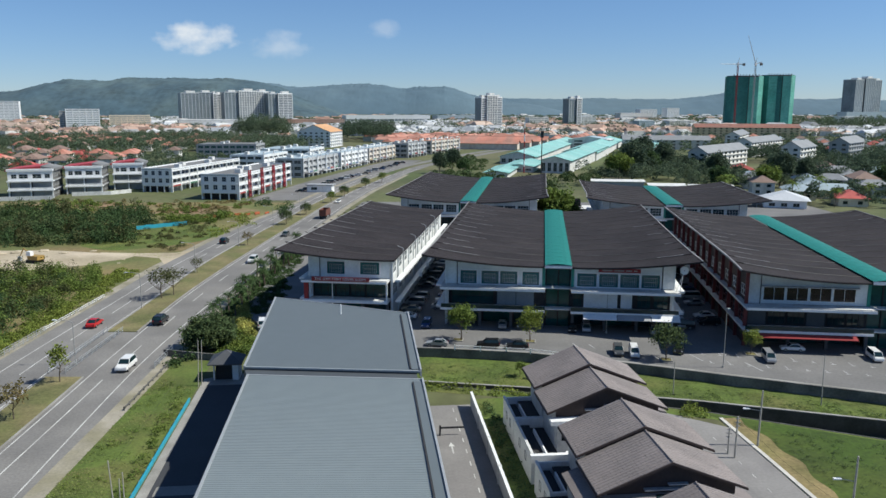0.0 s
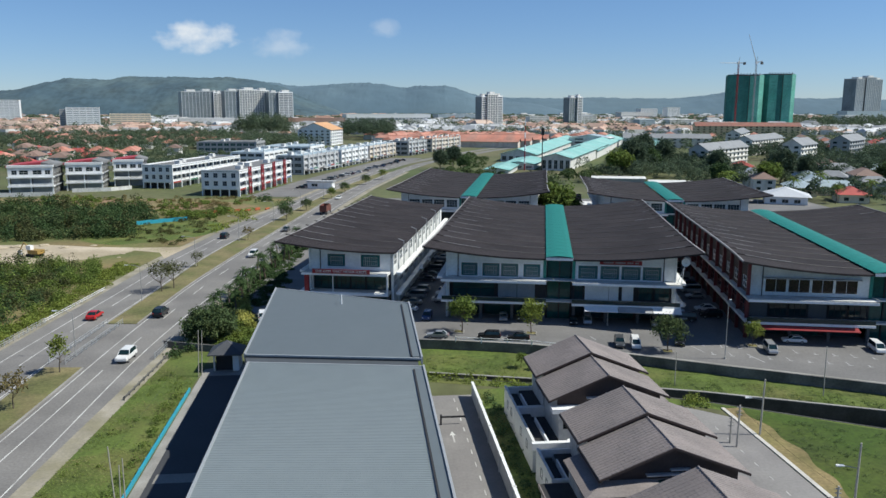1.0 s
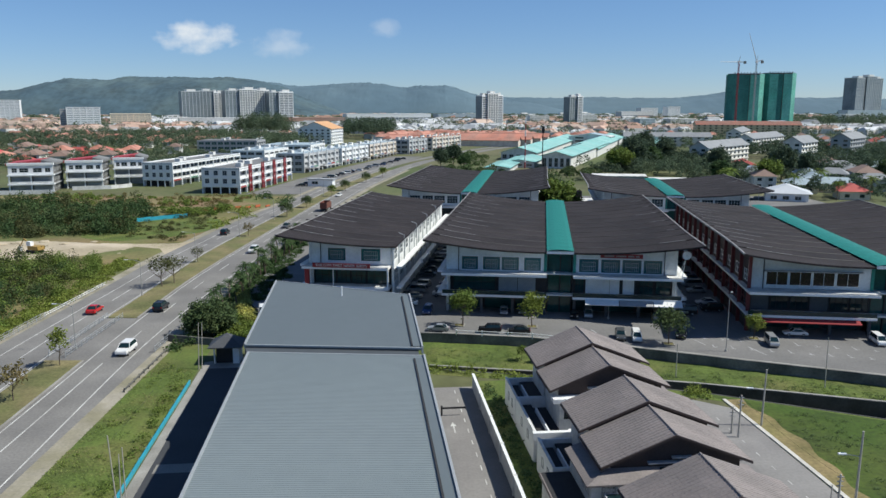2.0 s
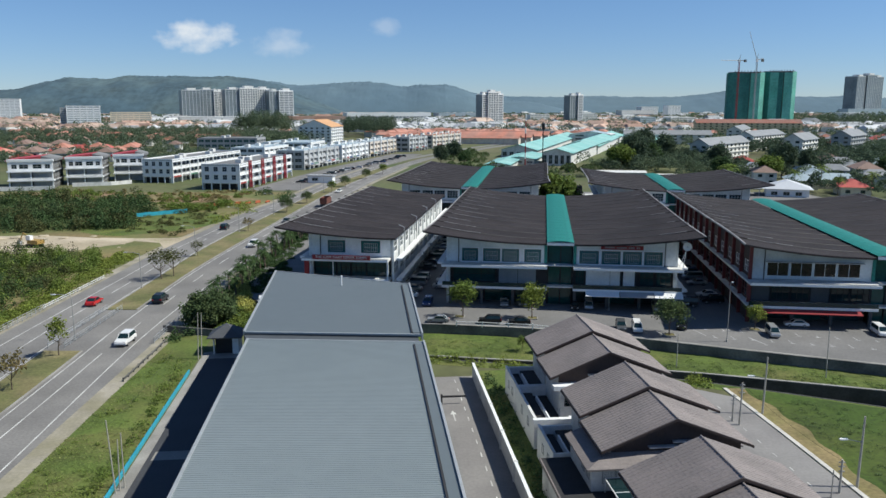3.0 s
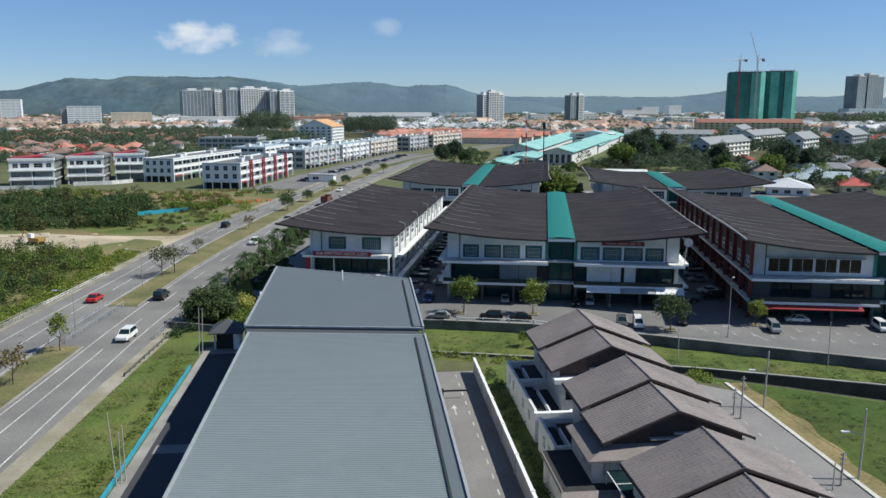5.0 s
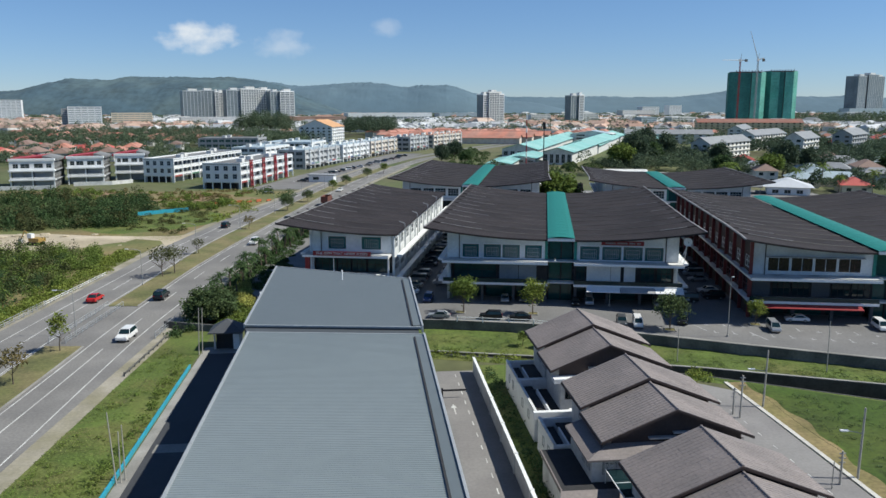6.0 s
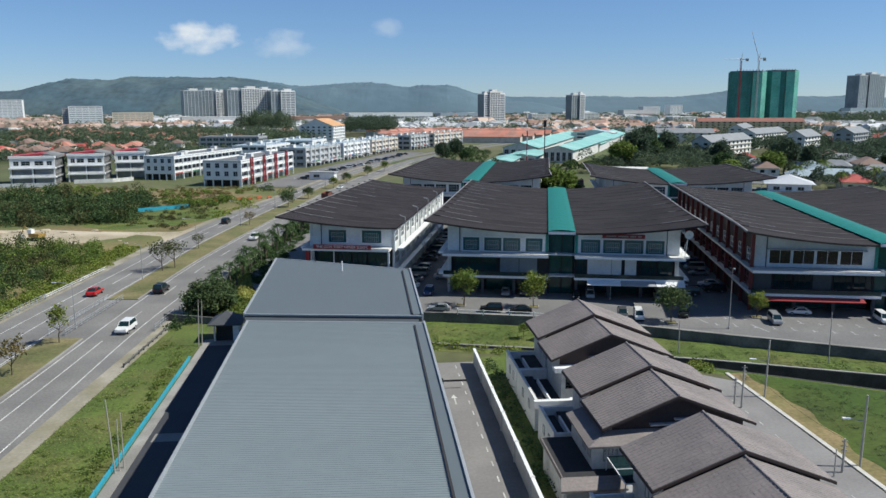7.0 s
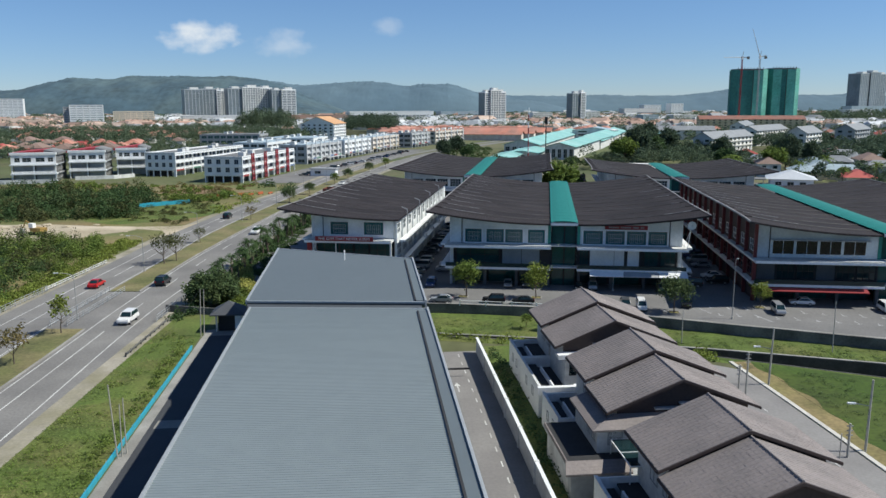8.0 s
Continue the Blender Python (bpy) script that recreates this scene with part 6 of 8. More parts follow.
for k, (u0, u1) in enumerate(((4.5, 10.3), (10.4, 16.2), (16.3, 21.1))):
    bm = B()
    prism(bm, [(u0, -4.2), (u1, -4.2), (u1, -2.75), (u0, -2.75)], [3.3, 3.3, 3.9, 3.9], [3.4, 3.4, 4.0, 4.0])
    part("awning", bm, WHITE if k != 1 else GREY, block_b, "pale sheet awning")
bm = B()
prism(bm, [(-20.8, -4.0), (-5.0, -4.0), (-5.0, -2.75), (-20.8, -2.75)], [3.3, 3.3, 3.6, 3.6], [3.42, 3.42, 3.78, 3.78])
part("awning", bm, RED, block_c, "long red awning")
# thin rods and dish brackets on the side balconies
for blk, s, n in ((block_a, -2.3, 4),):
    for k in range(n):
        y = 6 + k * 15
        bm = tube(B(), (-1.1, y, 8.2), (-1.1, y, 13.0), 0.07)
        tube(bm, (-1.1, y, 13.0), (-2.2, y, 13.4), 0.07)
        part("vent_pipe", bm, STEEL, blk)

mast_ = thing("satellite_mast", SHOP @ pose(20.9, -2.6, 8.18), "white satellite dish on a braced mast at the balcony corner", "antenna")
part("pole", tube(B(), (0, 0, 0), (0.5, 0.2, 4.0), 0.06), WHITE, mast_)
part("brace", tube(B(), (-0.7, 0.3, 0), (0.45, 0.2, 3.4), 0.04), WHITE, mast_)
bm = B()
rings = [[bm.verts.new((0.5 + 0.75 * q * math.cos(a), -0.15 - 0.30 * q * q, 4.2 + 0.75 * q * math.sin(a))) for a in [2 * math.pi * k / 16 for k in range(16)]] for q in (0.15, 0.5, 0.8, 1.0)]
for r_, t_ in zip(rings, rings[1:]):
    for k in range(16):
        bm.faces.new((r_[k], r_[(k + 1) % 16], t_[(k + 1) % 16], t_[k]))
bm.faces.new(rings[0][::-1])
dish = part("dish", bm, WHITE, mast_, "shallow white dish")
part("feed", tube(B(), (0.5, -0.2, 4.2), (0.5, -0.95, 4.2), 0.03), DARK, mast_)
# faded bay markings in the car park: short corner ticks
bm = B()
for k in range(20):
    x = 42 + (k % 10) * 2.7
    y = 122.6 - (x - 42) * 0.27 - 4.6 * (k // 10)
    box(bm, x, y, LOT_Z - 0.05, x + 0.8, y + 0.12, LOT_Z + 0.006)
    box(bm, x + 0.34, y + 0.121, LOT_Z - 0.05, x + 0.46, y + 0.9 + 0.4 * (k % 3), LOT_Z + 0.006)
for x, y, l in ((40.2, 122.6, 3.4), (47.6, 118.4, 4.2), (45.6, 123.6, 1.4), (22.0, 128.4, 2.0), (24.7, 127.8, 2.0), (34.0, 121.8, 2.2)):
    strip(bm, [(x, y), (x + 0.3 * l, y - l)], [(x + 0.16, y), (x + 0.16 + 0.3 * l, y - l)], LOT_Z - 0.05, LOT_Z + 0.006)
piece("bay_line", bm, M("faded_paint", (0.42, 0.42, 0.42), 0.8, 0.3, 0.8, 5, 0.05), "faded white parking bay lines", "road marking")
bm = B()
for (xa, ya), (xb, yb) in zip(CARWALL[1:-1], CARWALL[2:]):
    strip(bm, [(xa, ya + 0.16), (xb, yb + 0.16)], [(xa, ya + 0.9), (xb, yb + 0.9)], LOT_Z - 0.1, LOT_Z + 0.12)
piece("car_park_kerb", bm, CONCRETE, "pale concrete kerb along the car park edge", "kerb")
# driveway details
# Bar of sun from between the sheds, laid down as a pale strip.
piece("drive_line", box(B(), -49.0, 35.7, 0.0, -41.5, 37.8, 0.028), CONCRETE, "pale strip across the driveway standing for sun between the sheds", "driveway", m=HOME)
bar = thing("height_bar", HOME @ pose(-16.2, 48.2, 0), "dark barrier bar over the driveway", "barrier")
part("bar", box(B(), -1.4, -0.08, 0.9, 1.6, 0.08, 1.1), DARK, bar)
part("post", box(B(), -1.5, -0.12, 0, -1.3, 0.12, 1.3), DARK, bar)
hoard = thing("hoarding", pose(-101, 254.7, 0, 0, 0, 42), "long bright blue sheet hoarding in the field", "fence")
for k in range(7):
    part("sheet", box(B(), k * 2.5, -0.05, 0, k * 2.5 + 2.45, 0.05, 1.25 + 0.1 * (k % 2)), BLUE_FENCE, hoard)
# Made-up low panels stand in for reddish soil and rubble here.
for k in range(7):
    x, y = (-86 + k * 3.2, 282 + k * 2.1)
    hb = thing("red_soil_stand_in", pose(x, y, 0, 0, 0, 30 + k * 7), "orange red panel standing in for reddish soil beside the bushes", "barrier", "construction barriers")
    part("panel", box(B(), -1.4, -0.1, 0.2, 1.4, 0.1, 0.8 + 0.3 * (k % 2)), M("orange_sheet", (0.45, 0.12, 0.05), 0.7, 0.2, 1, 4, 0.05) if k == 0 else bpy.data.materials["orange_sheet"], hb)
    for sx in (-1.3, 1.2):
        part("foot", box(B(), sx, -0.3, 0, sx + 0.1, 0.3, 0.2), DARK, hb)
for k, (x, y, s) in enumerate(((-118, 214, 3.0), (-112, 216, 2.5), (-105, 213, 2.2), (-122, 211, 3.2), (-98, 216, 1.6), (-85, 204, 1.0), (-84, 199, 0.8))):
    bm = B()
    bmesh.ops.create_icosphere(bm, subdivisions=3, radius=1)
    for v in bm.verts:
        v.co *= 1 + 0.35 * noise.noise(v.co * 1.6 + Vector((k * 3, 0, 0)))
        v.co.z *= 0.16
        v.co *= s * 0.6
    tagged(piece("rubble_mound", bm, SAND, "mound of pale rubble on the sand", "rubble", "", pose(x, y, 0.06 * s), "rubble heaps"))

# ---- small things on the roads and forecourts ----
def arrow(x, y, ang, label, z):
    """Painted straight arrow, about three metres long."""
    bm = B()
    for pts in (((-0.09, -1.6), (0.09, -1.6), (0.09, 0.4), (-0.09, 0.4)), ((-0.38, 0.4), (0.38, 0.4), (0.0, 1.5))):
        bm.faces.new([bm.verts.new((px, py, 0)) for px, py in pts])
    piece("painted_arrow", bm, PAINT, label, "trim", "structure", pose(x, y, z, 0, 0, ang))


def wire(name, a, b, sag, label, r=0.012):
    """Slack wire between two points."""
    w = thing(name, Matrix.Identity(4), label, "cable", "overhead wires")
    a, b = Vector(a), Vector(b)
    bm = B()
    pts = [a.lerp(b, k / 8) - Vector((0, 0, sag * 4 * (k / 8) * (1 - k / 8))) for k in range(9)]
    rows = [[bm.verts.new(p + Vector(o) * r) for o in ((1, 0, 0), (0, 0, 1), (-1, 0, 0), (0, 0, -1))] for p in pts]
    for p, q in zip(rows, rows[1:]):
        for c in range(4):
            bm.faces.new((p[c], p[(c + 1) % 4], q[(c + 1) % 4], q[c]))
    part("wire", bm, BLACK, w)


wire("overhead_wire", (33.9, 85.1, 5.0), (37.4, 69.0, 3.3), 0.5, "thin black wire between the service poles")
wire("overhead_wire", (-31.0, 68.7, 7.0), (-35.3, 108.5, 6.9), 0.9, "thin black wire along the fence poles")
arrow(home(-16.5, 44.5).x, home(-16.5, 44.5).y, 5.85, "white arrow painted on the driveway", 0.026)
arrow(home(-18.2, 22).x, home(-18.2, 22).y, 185.85, "white arrow painted on the driveway", 0.026)

# kerbed planting beds round the car park trees
for x, y in ((2.6, 130.2), (15.0, 129.4), (35.6, 119.6), (50.2, 122.6)):
    bed = thing("planter_kerb", pose(x, y, LOT_Z, 0, 0, -8), "square concrete kerb round a tree pit", "kerb", "tree pits")
    for x0, y0, x1, y1 in ((-0.9, -0.9, 0.9, -0.75), (-0.9, 0.75, 0.9, 0.9), (-0.9, -0.749, -0.75, 0.749), (0.75, -0.749, 0.9, 0.749)):
        part("kerb", box(B(), x0, y0, -0.05, x1, y1, 0.14), CONCRETE, bed)
    part("soil", box(B(), -0.749, -0.749, -0.05, 0.749, 0.749, 0.06), FIELD, bed)

# rows of condensers on the inner side of the corner block
COND = done(box(B(), -0.25, -0.45, 0, 0.25, 0.45, 0.7), "condenser_body", WHITE_OLD)
GRILLE = done(tube(B(), (0.25, 0, 0.35), (0.27, 0, 0.35), 0.27, 0.27, 12), "fan_grille", DARK)
for k in range(7):
    ac = thing("air_conditioner", SHOP @ pose(-25.9, 6.0 + k * 9.2, 8.12), "white condenser unit on the side ledge", "air conditioner", "condensers")
    part("condenser_body", COND, None, ac)
    part("fan_grille", GRILLE, None, ac)

for k in range(11):
    y = 452 + k * 11.5
    cc = cols[(k * 3) % 10]
    car(shapes[(k * 2) % 5], cc, pose(-50 + (y - 470) * 0.2 + (k % 3), y, 0.03, 0, 0, 75), f"{cc} car parked on the far forecourt", "shop cars")

# ---- shop rows across the road ----
SIGN_COLOURS = [M("sign_" + n, c, 0.5, 0.12, 0.8, 4, 0.0) for n, c in (("red", (0.32, 0.07, 0.06)), ("ochre", (0.36, 0.28, 0.14)), ("blue", (0.10, 0.15, 0.26)), ("green", (0.11, 0.22, 0.16)), ("pale", (0.5, 0.5, 0.48)), ("maroon", (0.16, 0.05, 0.05)), ("grey", (0.25, 0.25, 0.25)))]
FAR_WIN = {}


def far_window(parent, m, w, h):
    """Dark pane of a distant window, a little proud of its wall."""
    key = (round(w, 1), round(h, 1))
    if key not in FAR_WIN:
        FAR_WIN[key] = done(box(B(), 0, -0.06, 0, w, 0.08, h), "window", GLASS)
    part("window", FAR_WIN[key], None, parent).matrix_local = m


def open_row(x, y, ang, width, length, h, floors, label, wall=WHITE, accent=None, bays=None, end_cols=3, side=1, roof=GREY, dark_side=False, pane=GLASS):
    """Terrace of shops: local y runs along its length, the near end at y = 0, the street face at x = 0, the body towards -x."""
    b = thing("shop_row", pose(x, y, 0, 0, 0, ang), label, "shop building", "far shop rows")
    fh = h / floors
    back = -2.4 if dark_side else -0.4
    endm = GREY if dark_side else wall
    part("core", box(B(), -width + 0.4, 0.35, 0, back, length - 0.3, h - 0.2), CONCRETE_DARK if dark_side else wall, b)
    nb = bays or max(3, int(length / 6.5))
    for f in range(floors):
        z0, z1 = f * fh, (f + 1) * fh
        # street face: spandrel band per floor
        part("spandrel", box(B(), back + 0.005, 0, z1 - (0.25 if dark_side and f < floors - 1 else 1.2), 0.25, length, z1), wall, b)
        if dark_side and f:
            part("balustrade", box(B(), -0.1, 0.3, z0 + 0.004, 0.2, length - 0.3, z0 + 0.8), wall, b)
        part("end_wall", pierced_wall(-width, -0.4, z0, lambda q: z1 - 0.01, 0.0, 0.34, [(-width + 0.8 + (width - 1.6) * k / end_cols + 0.5, -width + 0.8 + (width - 1.6) * (k + 1) / end_cols - 0.5) for k in range(end_cols)], z0 + 0.9, z0 + fh - 0.75), endm, b)
        for k in range(end_cols):
            wx = -width + 0.8 + (width - 1.6) * k / end_cols + 0.5
            ww = (width - 1.6) / end_cols - 1.0
            window(b, pose(wx, 0.12, z0 + 0.9), ww, fh - 1.65, 2, 2, GREY, pane, 0.12)
        for k in range(nb):
            y0 = 0.3 + (length - 0.6) * k / nb
            w = (length - 0.6) / nb - 2.4
            window(b, pose(back + 0.04, y0 + 1.2, z0 + (0.9 if f else 0.1), 0, 0, 90), w, fh - 2.1 + (0 if f else 0.8), 3, 2 if f else 1, GREY, pane, 0.14)
    for k in range(nb + 1):
        y0 = 0.2 + (length - 0.6) * k / nb
        hw = 0.3 if dark_side else 0.7
        part("pier", box(B(), -0.39, max(0, y0 - hw), 0, 0.28, min(length, y0 + hw), h + 0.02), wall, b)
        if accent and k % 2 == 1:
            part("accent_frame", box(B(), 0.30, y0 - 0.9, 0, 0.75, y0 - 0.45, h + 1.2), accent, b, "red painted frame")
            part("accent_frame", box(B(), 0.30, y0 + 0.45, 0, 0.75, y0 + 0.9, h + 1.2), accent, b)
            for q in range(5):
                part("accent_bar", box(B(), 0.32, y0 - 0.449, 1 + q * h / 5, 0.6, y0 + 0.449, 1.35 + q * h / 5), accent, b)
    part("roof_slab", box(B(), -width, 0, h + 0.022, 0.3, length, h + 0.3), wall, b)
    part("roof_sheet", box(B(), -width + 1.0, 1.0, h + 0.302, -0.9, length - 1.0, h + 0.55), roof, b)
    r = random.Random(int(abs(x) * 3 + y))
    for k in range(nb):
        y0 = 0.2 + (length - 0.6) * k / nb
        bl = (length - 0.6) / nb
        part("signboard", box(B(), 0.284, y0 + 0.9, fh - 1.1, 0.4, y0 + bl - 0.6, fh - 0.2), r.choice(SIGN_COLOURS), b)
        part("awning", prism(B(), [(0.3, y0 + 0.8), (2.4, y0 + 0.8), (2.4, y0 + bl - 0.5), (0.3, y0 + bl - 0.5)], [fh - 1.2, fh - 1.7, fh - 1.7, fh - 1.2], [fh - 1.11, fh - 1.61, fh - 1.61, fh - 1.11]), r.choice((GREY, DULL_ROOF, DARK)), b)
        if k % 2 == 0:
            part("roof_post", box(B(), -0.2, y0 - 0.25, h + 0.304, 0.25, y0 + 0.25, h + 2.4), WHITE, b)
            part("roof_beam", box(B(), -0.15, y0 + 0.254, h + 1.9, 0.2, y0 + bl, h + 2.3), WHITE, b)
            part("roof_room", box(B(), -width * 0.6, y0 + 1, h + 0.554, -width * 0.6 + 2.6, y0 + 4.5, h + 2.3), WHITE_OLD, b)
    return b


DULL_ROOF = M("dull_metal_roof", (0.15, 0.15, 0.145), 0.7, 0.25, 0.1, 1, 0.05, second=(0.21, 0.21, 0.205))
BLUE_PANE = M("blue_tinted_glass", (0.03, 0.055, 0.09), 0.12, 0.3, 0.3, 1, 0.0)
SHUTTER = M("grey_roller_shutter", (0.34, 0.36, 0.37), 0.6, 0.2, 0.4, 3, 0.05, second=(0.26, 0.28, 0.29))


def corner_shops(x, y, ang, width, length, h, label, frames=(), cols=4, bays=9):
    """Three-storey white shops: the end wall has small windows in columns over an open arcade, the street face has deep bays; frames are the bays with red ladder frames."""
    b = thing("shop_row", pose(x, y, 0, 0, 0, ang), label, "shop building", "far shop rows")
    fh = h / 3
    part("core", box(B(), -width + 0.35, 2.6, 0, -2.0, length - 0.3, h - 0.3), WHITE_OLD, b)
    # Near-black wall gives the arcade its shaded depth by colour.
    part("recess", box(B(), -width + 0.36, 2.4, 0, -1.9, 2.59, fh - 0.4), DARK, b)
    cw = (width - 0.8) / cols
    holes = [(-width + 0.4 + cw * k + cw * 0.26, -width + 0.4 + cw * k + cw * 0.74) for k in range(cols)]
    for f in (1, 2):
        z0 = f * fh
        part("end_wall", pierced_wall(-width, -0.3, z0, lambda q: z0 + fh - 0.01, 0.0, 0.34, holes, z0 + 0.95, z0 + fh - 0.55), WHITE, b)
        for a, c in holes:
            window(b, pose(a, 0.12, z0 + 0.95), c - a, fh - 1.5, 2, 2, GREY, BLUE_PANE, 0.09)
        part("slab_edge", box(B(), -width - 0.15, -0.25, z0 - 0.30, -0.3, -0.004, z0 + 0.06), WHITE, b)
    part("lintel", box(B(), -width, 0.0, fh - 0.7, -0.3, 0.34, fh - 0.005), WHITE, b)
    for k in range(cols + 1):
        q = -width + (width - 0.8) * k / cols
        part("pier", box(B(), q, 0.0, 0, q + 0.5, 0.36, fh - 0.705), WHITE, b)
    part("left_wall", box(B(), -width, 0.345, 0, -width + 0.34, length, h - 0.02), WHITE, b)
    r = random.Random(int(abs(x) * 7))
    bl = length / bays
    for f in range(3):
        z0 = f * fh
        part("spandrel", box(B(), -0.3, 0, z0 + fh - 0.85, 0.25, length, z0 + fh), WHITE, b)
        if f:
            part("balustrade", box(B(), -0.2, 0.4, z0 + 0.004, 0.0, length - 0.3, z0 + 0.75), WHITE_OLD, b)
        for k in range(bays):
            if f:
                window(b, pose(-1.88, k * bl + 0.9, z0 + 0.75, 0, 0, 90), bl - 1.8, fh - 1.75, 3, 2, GREY, BLUE_PANE, 0.1)
            else:
                part("shopfront", box(B(), -1.99, k * bl + 0.5, 0.05, -1.86, k * bl + bl - 0.5, 2.6), SHUTTER if r.random() < 0.5 else DARK, b)
                part("signboard", box(B(), 0.254, k * bl + 0.4, z0 + fh - 0.95, 0.34, k * bl + bl - 0.5, z0 + fh - 0.15), r.choice(SIGN_COLOURS), b)
    for k in range(bays + 1):
        q = min(length - 0.5, k * bl)
        part("pier", box(B(), -0.31, q, 0, 0.36, q + 0.5, h + 0.3), WHITE, b)
    for k in frames:
        q = k * bl + bl / 2
        for dq in (-1.3, 0.9):
            part("accent_frame", box(B(), 0.37, q + dq, 0, 0.9, q + dq + 0.34, h + 1.6), RED_BRIGHT, b, "red painted ladder frame")
        for j in range(6):
            part("accent_bar", box(B(), 0.4, q - 0.955, 1 + j * h / 5.6, 0.8, q + 0.895, 1.26 + j * h / 5.6), RED_BRIGHT, b)
    part("roof_slab", box(B(), -width, 0, h + 0.004, 0.2, length, h + 0.2), DULL_ROOF, b)
    for x0, y0, x1, y1 in ((-width, 0, 0.25, 0.3), (-width, length - 0.3, 0.25, length), (-width, 0.301, -width + 0.3, length - 0.301), (-0.05, 0.301, 0.25, length - 0.301)):
        part("parapet", box(B(), x0, y0, h + 0.204, x1, y1, h + 0.75), WHITE, b)
    for k in range(4):
        u, v = r.uniform(-width + 2, -3), r.uniform(3, length - 6)
        part("roof_room", box(B(), u - 1.3, v, h + 0.204, u + 1.3, v + 3.2, h + 1.9), WHITE_OLD, b)
    return b


def front_shop(x, y, ang, width, length, label):
    """White shop house seen on its short front: glazed top floor over two shuttered floors between columns, dark flank and red sheet roof behind."""
    b = thing("shop_house", pose(x, y, 0, 0, 0, ang) @ Matrix.Scale(1.1, 4), label, "shop building", "far shop rows")
    h, w = 10.8, width
    part("core", box(B(), -w + 0.2, 1.6, 0, -0.3, length, h - 0.3), CONCRETE_DARK, b, "dark grey flank wall")
    for z in (3.4, 7.0):
        part("floor_slab", box(B(), -w - 0.3, -1.3, z - 0.35, 0.3, 1.59, z + 0.2), WHITE, b)
    for q in (-w, -w / 2 - 0.25, -0.5):
        part("column", box(B(), q, -0.8, 0, q + 0.5, -0.3, 3.04), WHITE, b)
        part("column", box(B(), q, -0.8, 3.604, q + 0.5, -0.3, 6.64), WHITE, b)
    for k in range(2):
        a = -w + 0.7 + k * (w / 2 - 0.2)
        for z in (0.1, 3.7):
            part("shutter", box(B(), a, 0.9, z, a + w / 2 - 1.1, 1.0, z + 2.8), SHUTTER, b)
        part("balustrade", box(B(), a - 0.1, -0.75, 3.604, a + w / 2 - 1.0, -0.65, 4.4), WHITE_OLD, b)
    hs = [(-w + w * f0, -w + w * f1) for f0, f1 in ((0.08, 0.20), (0.25, 0.45), (0.55, 0.75), (0.82, 0.94))]
    part("front_wall", pierced_wall(-w, 0.0, 7.204, lambda q: h, -0.3, 0.1, hs, 8.0, 9.7), WHITE, b)
    for a, c in hs:
        window(b, pose(a, -0.2, 8.0), c - a, 1.7, 2, 2, GREY, GLASS, 0.1)
    part("parapet", box(B(), -w - 0.3, -0.6, h + 0.004, 0.3, 1.2, h + 0.9), WHITE, b)
    for k in range(3):
        for z in (1.2, 4.6, 8.2):
            window(b, pose(-0.28, 3 + k * 5.4, z, 0, 0, 90), 3.6, 1.8, 3, 1, GREY, GLASS, 0.12)
    for z in (3.4, 7.0):
        part("side_ledge", box(B(), -0.29, 2.0, z - 0.2, 0.5, length - 0.5, z + 0.1), GREY, b)
    part("roof", prism(B(), [(-w - 1.5, 3.0), (-w * 0.30, 3.0), (-w * 0.30, length), (-w - 1.5, length)], h - 0.2, [h + 0.6, h + 1.9, h + 1.9, h + 0.6]), RED_BRIGHT, b, "bright red sheet roof")
    part("roof", prism(B(), [(-w * 0.29, 3.0), (0.4, 3.0), (0.4, length), (-w * 0.29, length)], h - 0.2, [h + 1.9, h + 0.7, h + 0.7, h + 1.9]), DULL_ROOF, b)
    return b


# Brighter copy of the red, with sunlight held in its colour.
RED_BRIGHT = M("sunlit_red_sheet", (0.46, 0.045, 0.055), 0.6, 0.18, 0.2, 2, 0.05, second=(0.38, 0.06, 0.065))
corner_shops(-88.5, 338, -7.5, 17, 70, 10.6, "white three-storey shops with red frames along the road", (1, 3, 5, 7))
corner_shops(-128, 369, -9, 15, 78, 10.6, "white three-storey shop row with flat roof")
for x, y, w in ((-172.5, 346, 18), (-158.5, 364, 15.5), (-147, 384, 13.5), (-206, 340, 17), (-238, 335, 17)):
    front_shop(x, y, 15, w / 1.1, 20, "white shop house with red sheet roof and shuttered floors")
PALEBLUE = M("pale_blue_roof", (0.38, 0.46, 0.50), 0.5, 0.15, 0.1, 1, 0.05)
PALE_GREY = M("pale_grey_paint", (0.48, 0.49, 0.50), 0.75, 0.18, 0.4, 2, 0.05, second=(0.36, 0.37, 0.38), cut=0.55)
PALE_CREAM = M("pale_cream_paint", (0.64, 0.59, 0.52), 0.8, 0.15, 0.5, 2, 0.05, second=(0.55, 0.47, 0.41), cut=0.55)
open_row(-80, 448, -13, 17, 56, 10.5, 3, "grey and white shops with pale roofs along the road", PALE_GREY, WHITE, 8, 3, roof=PALEBLUE)
open_row(-66, 507, -13.5, 17, 52, 10.5, 3, "pale shops with thin white columns along the road", WHITE, WHITE, 8, 3, roof=PALEBLUE)
open_row(-53, 562, -14, 17, 62, 10.5, 3, "cream shops with balconies along the road", PALE_CREAM, WHITE, 8, 3, roof=PALEBLUE)
open_row(-28, 628, -20, 20, 40, 11, 3, "brown and cream shops along the road", PALE_GREY, WHITE, 6, 3, roof=DULL_ROOF)
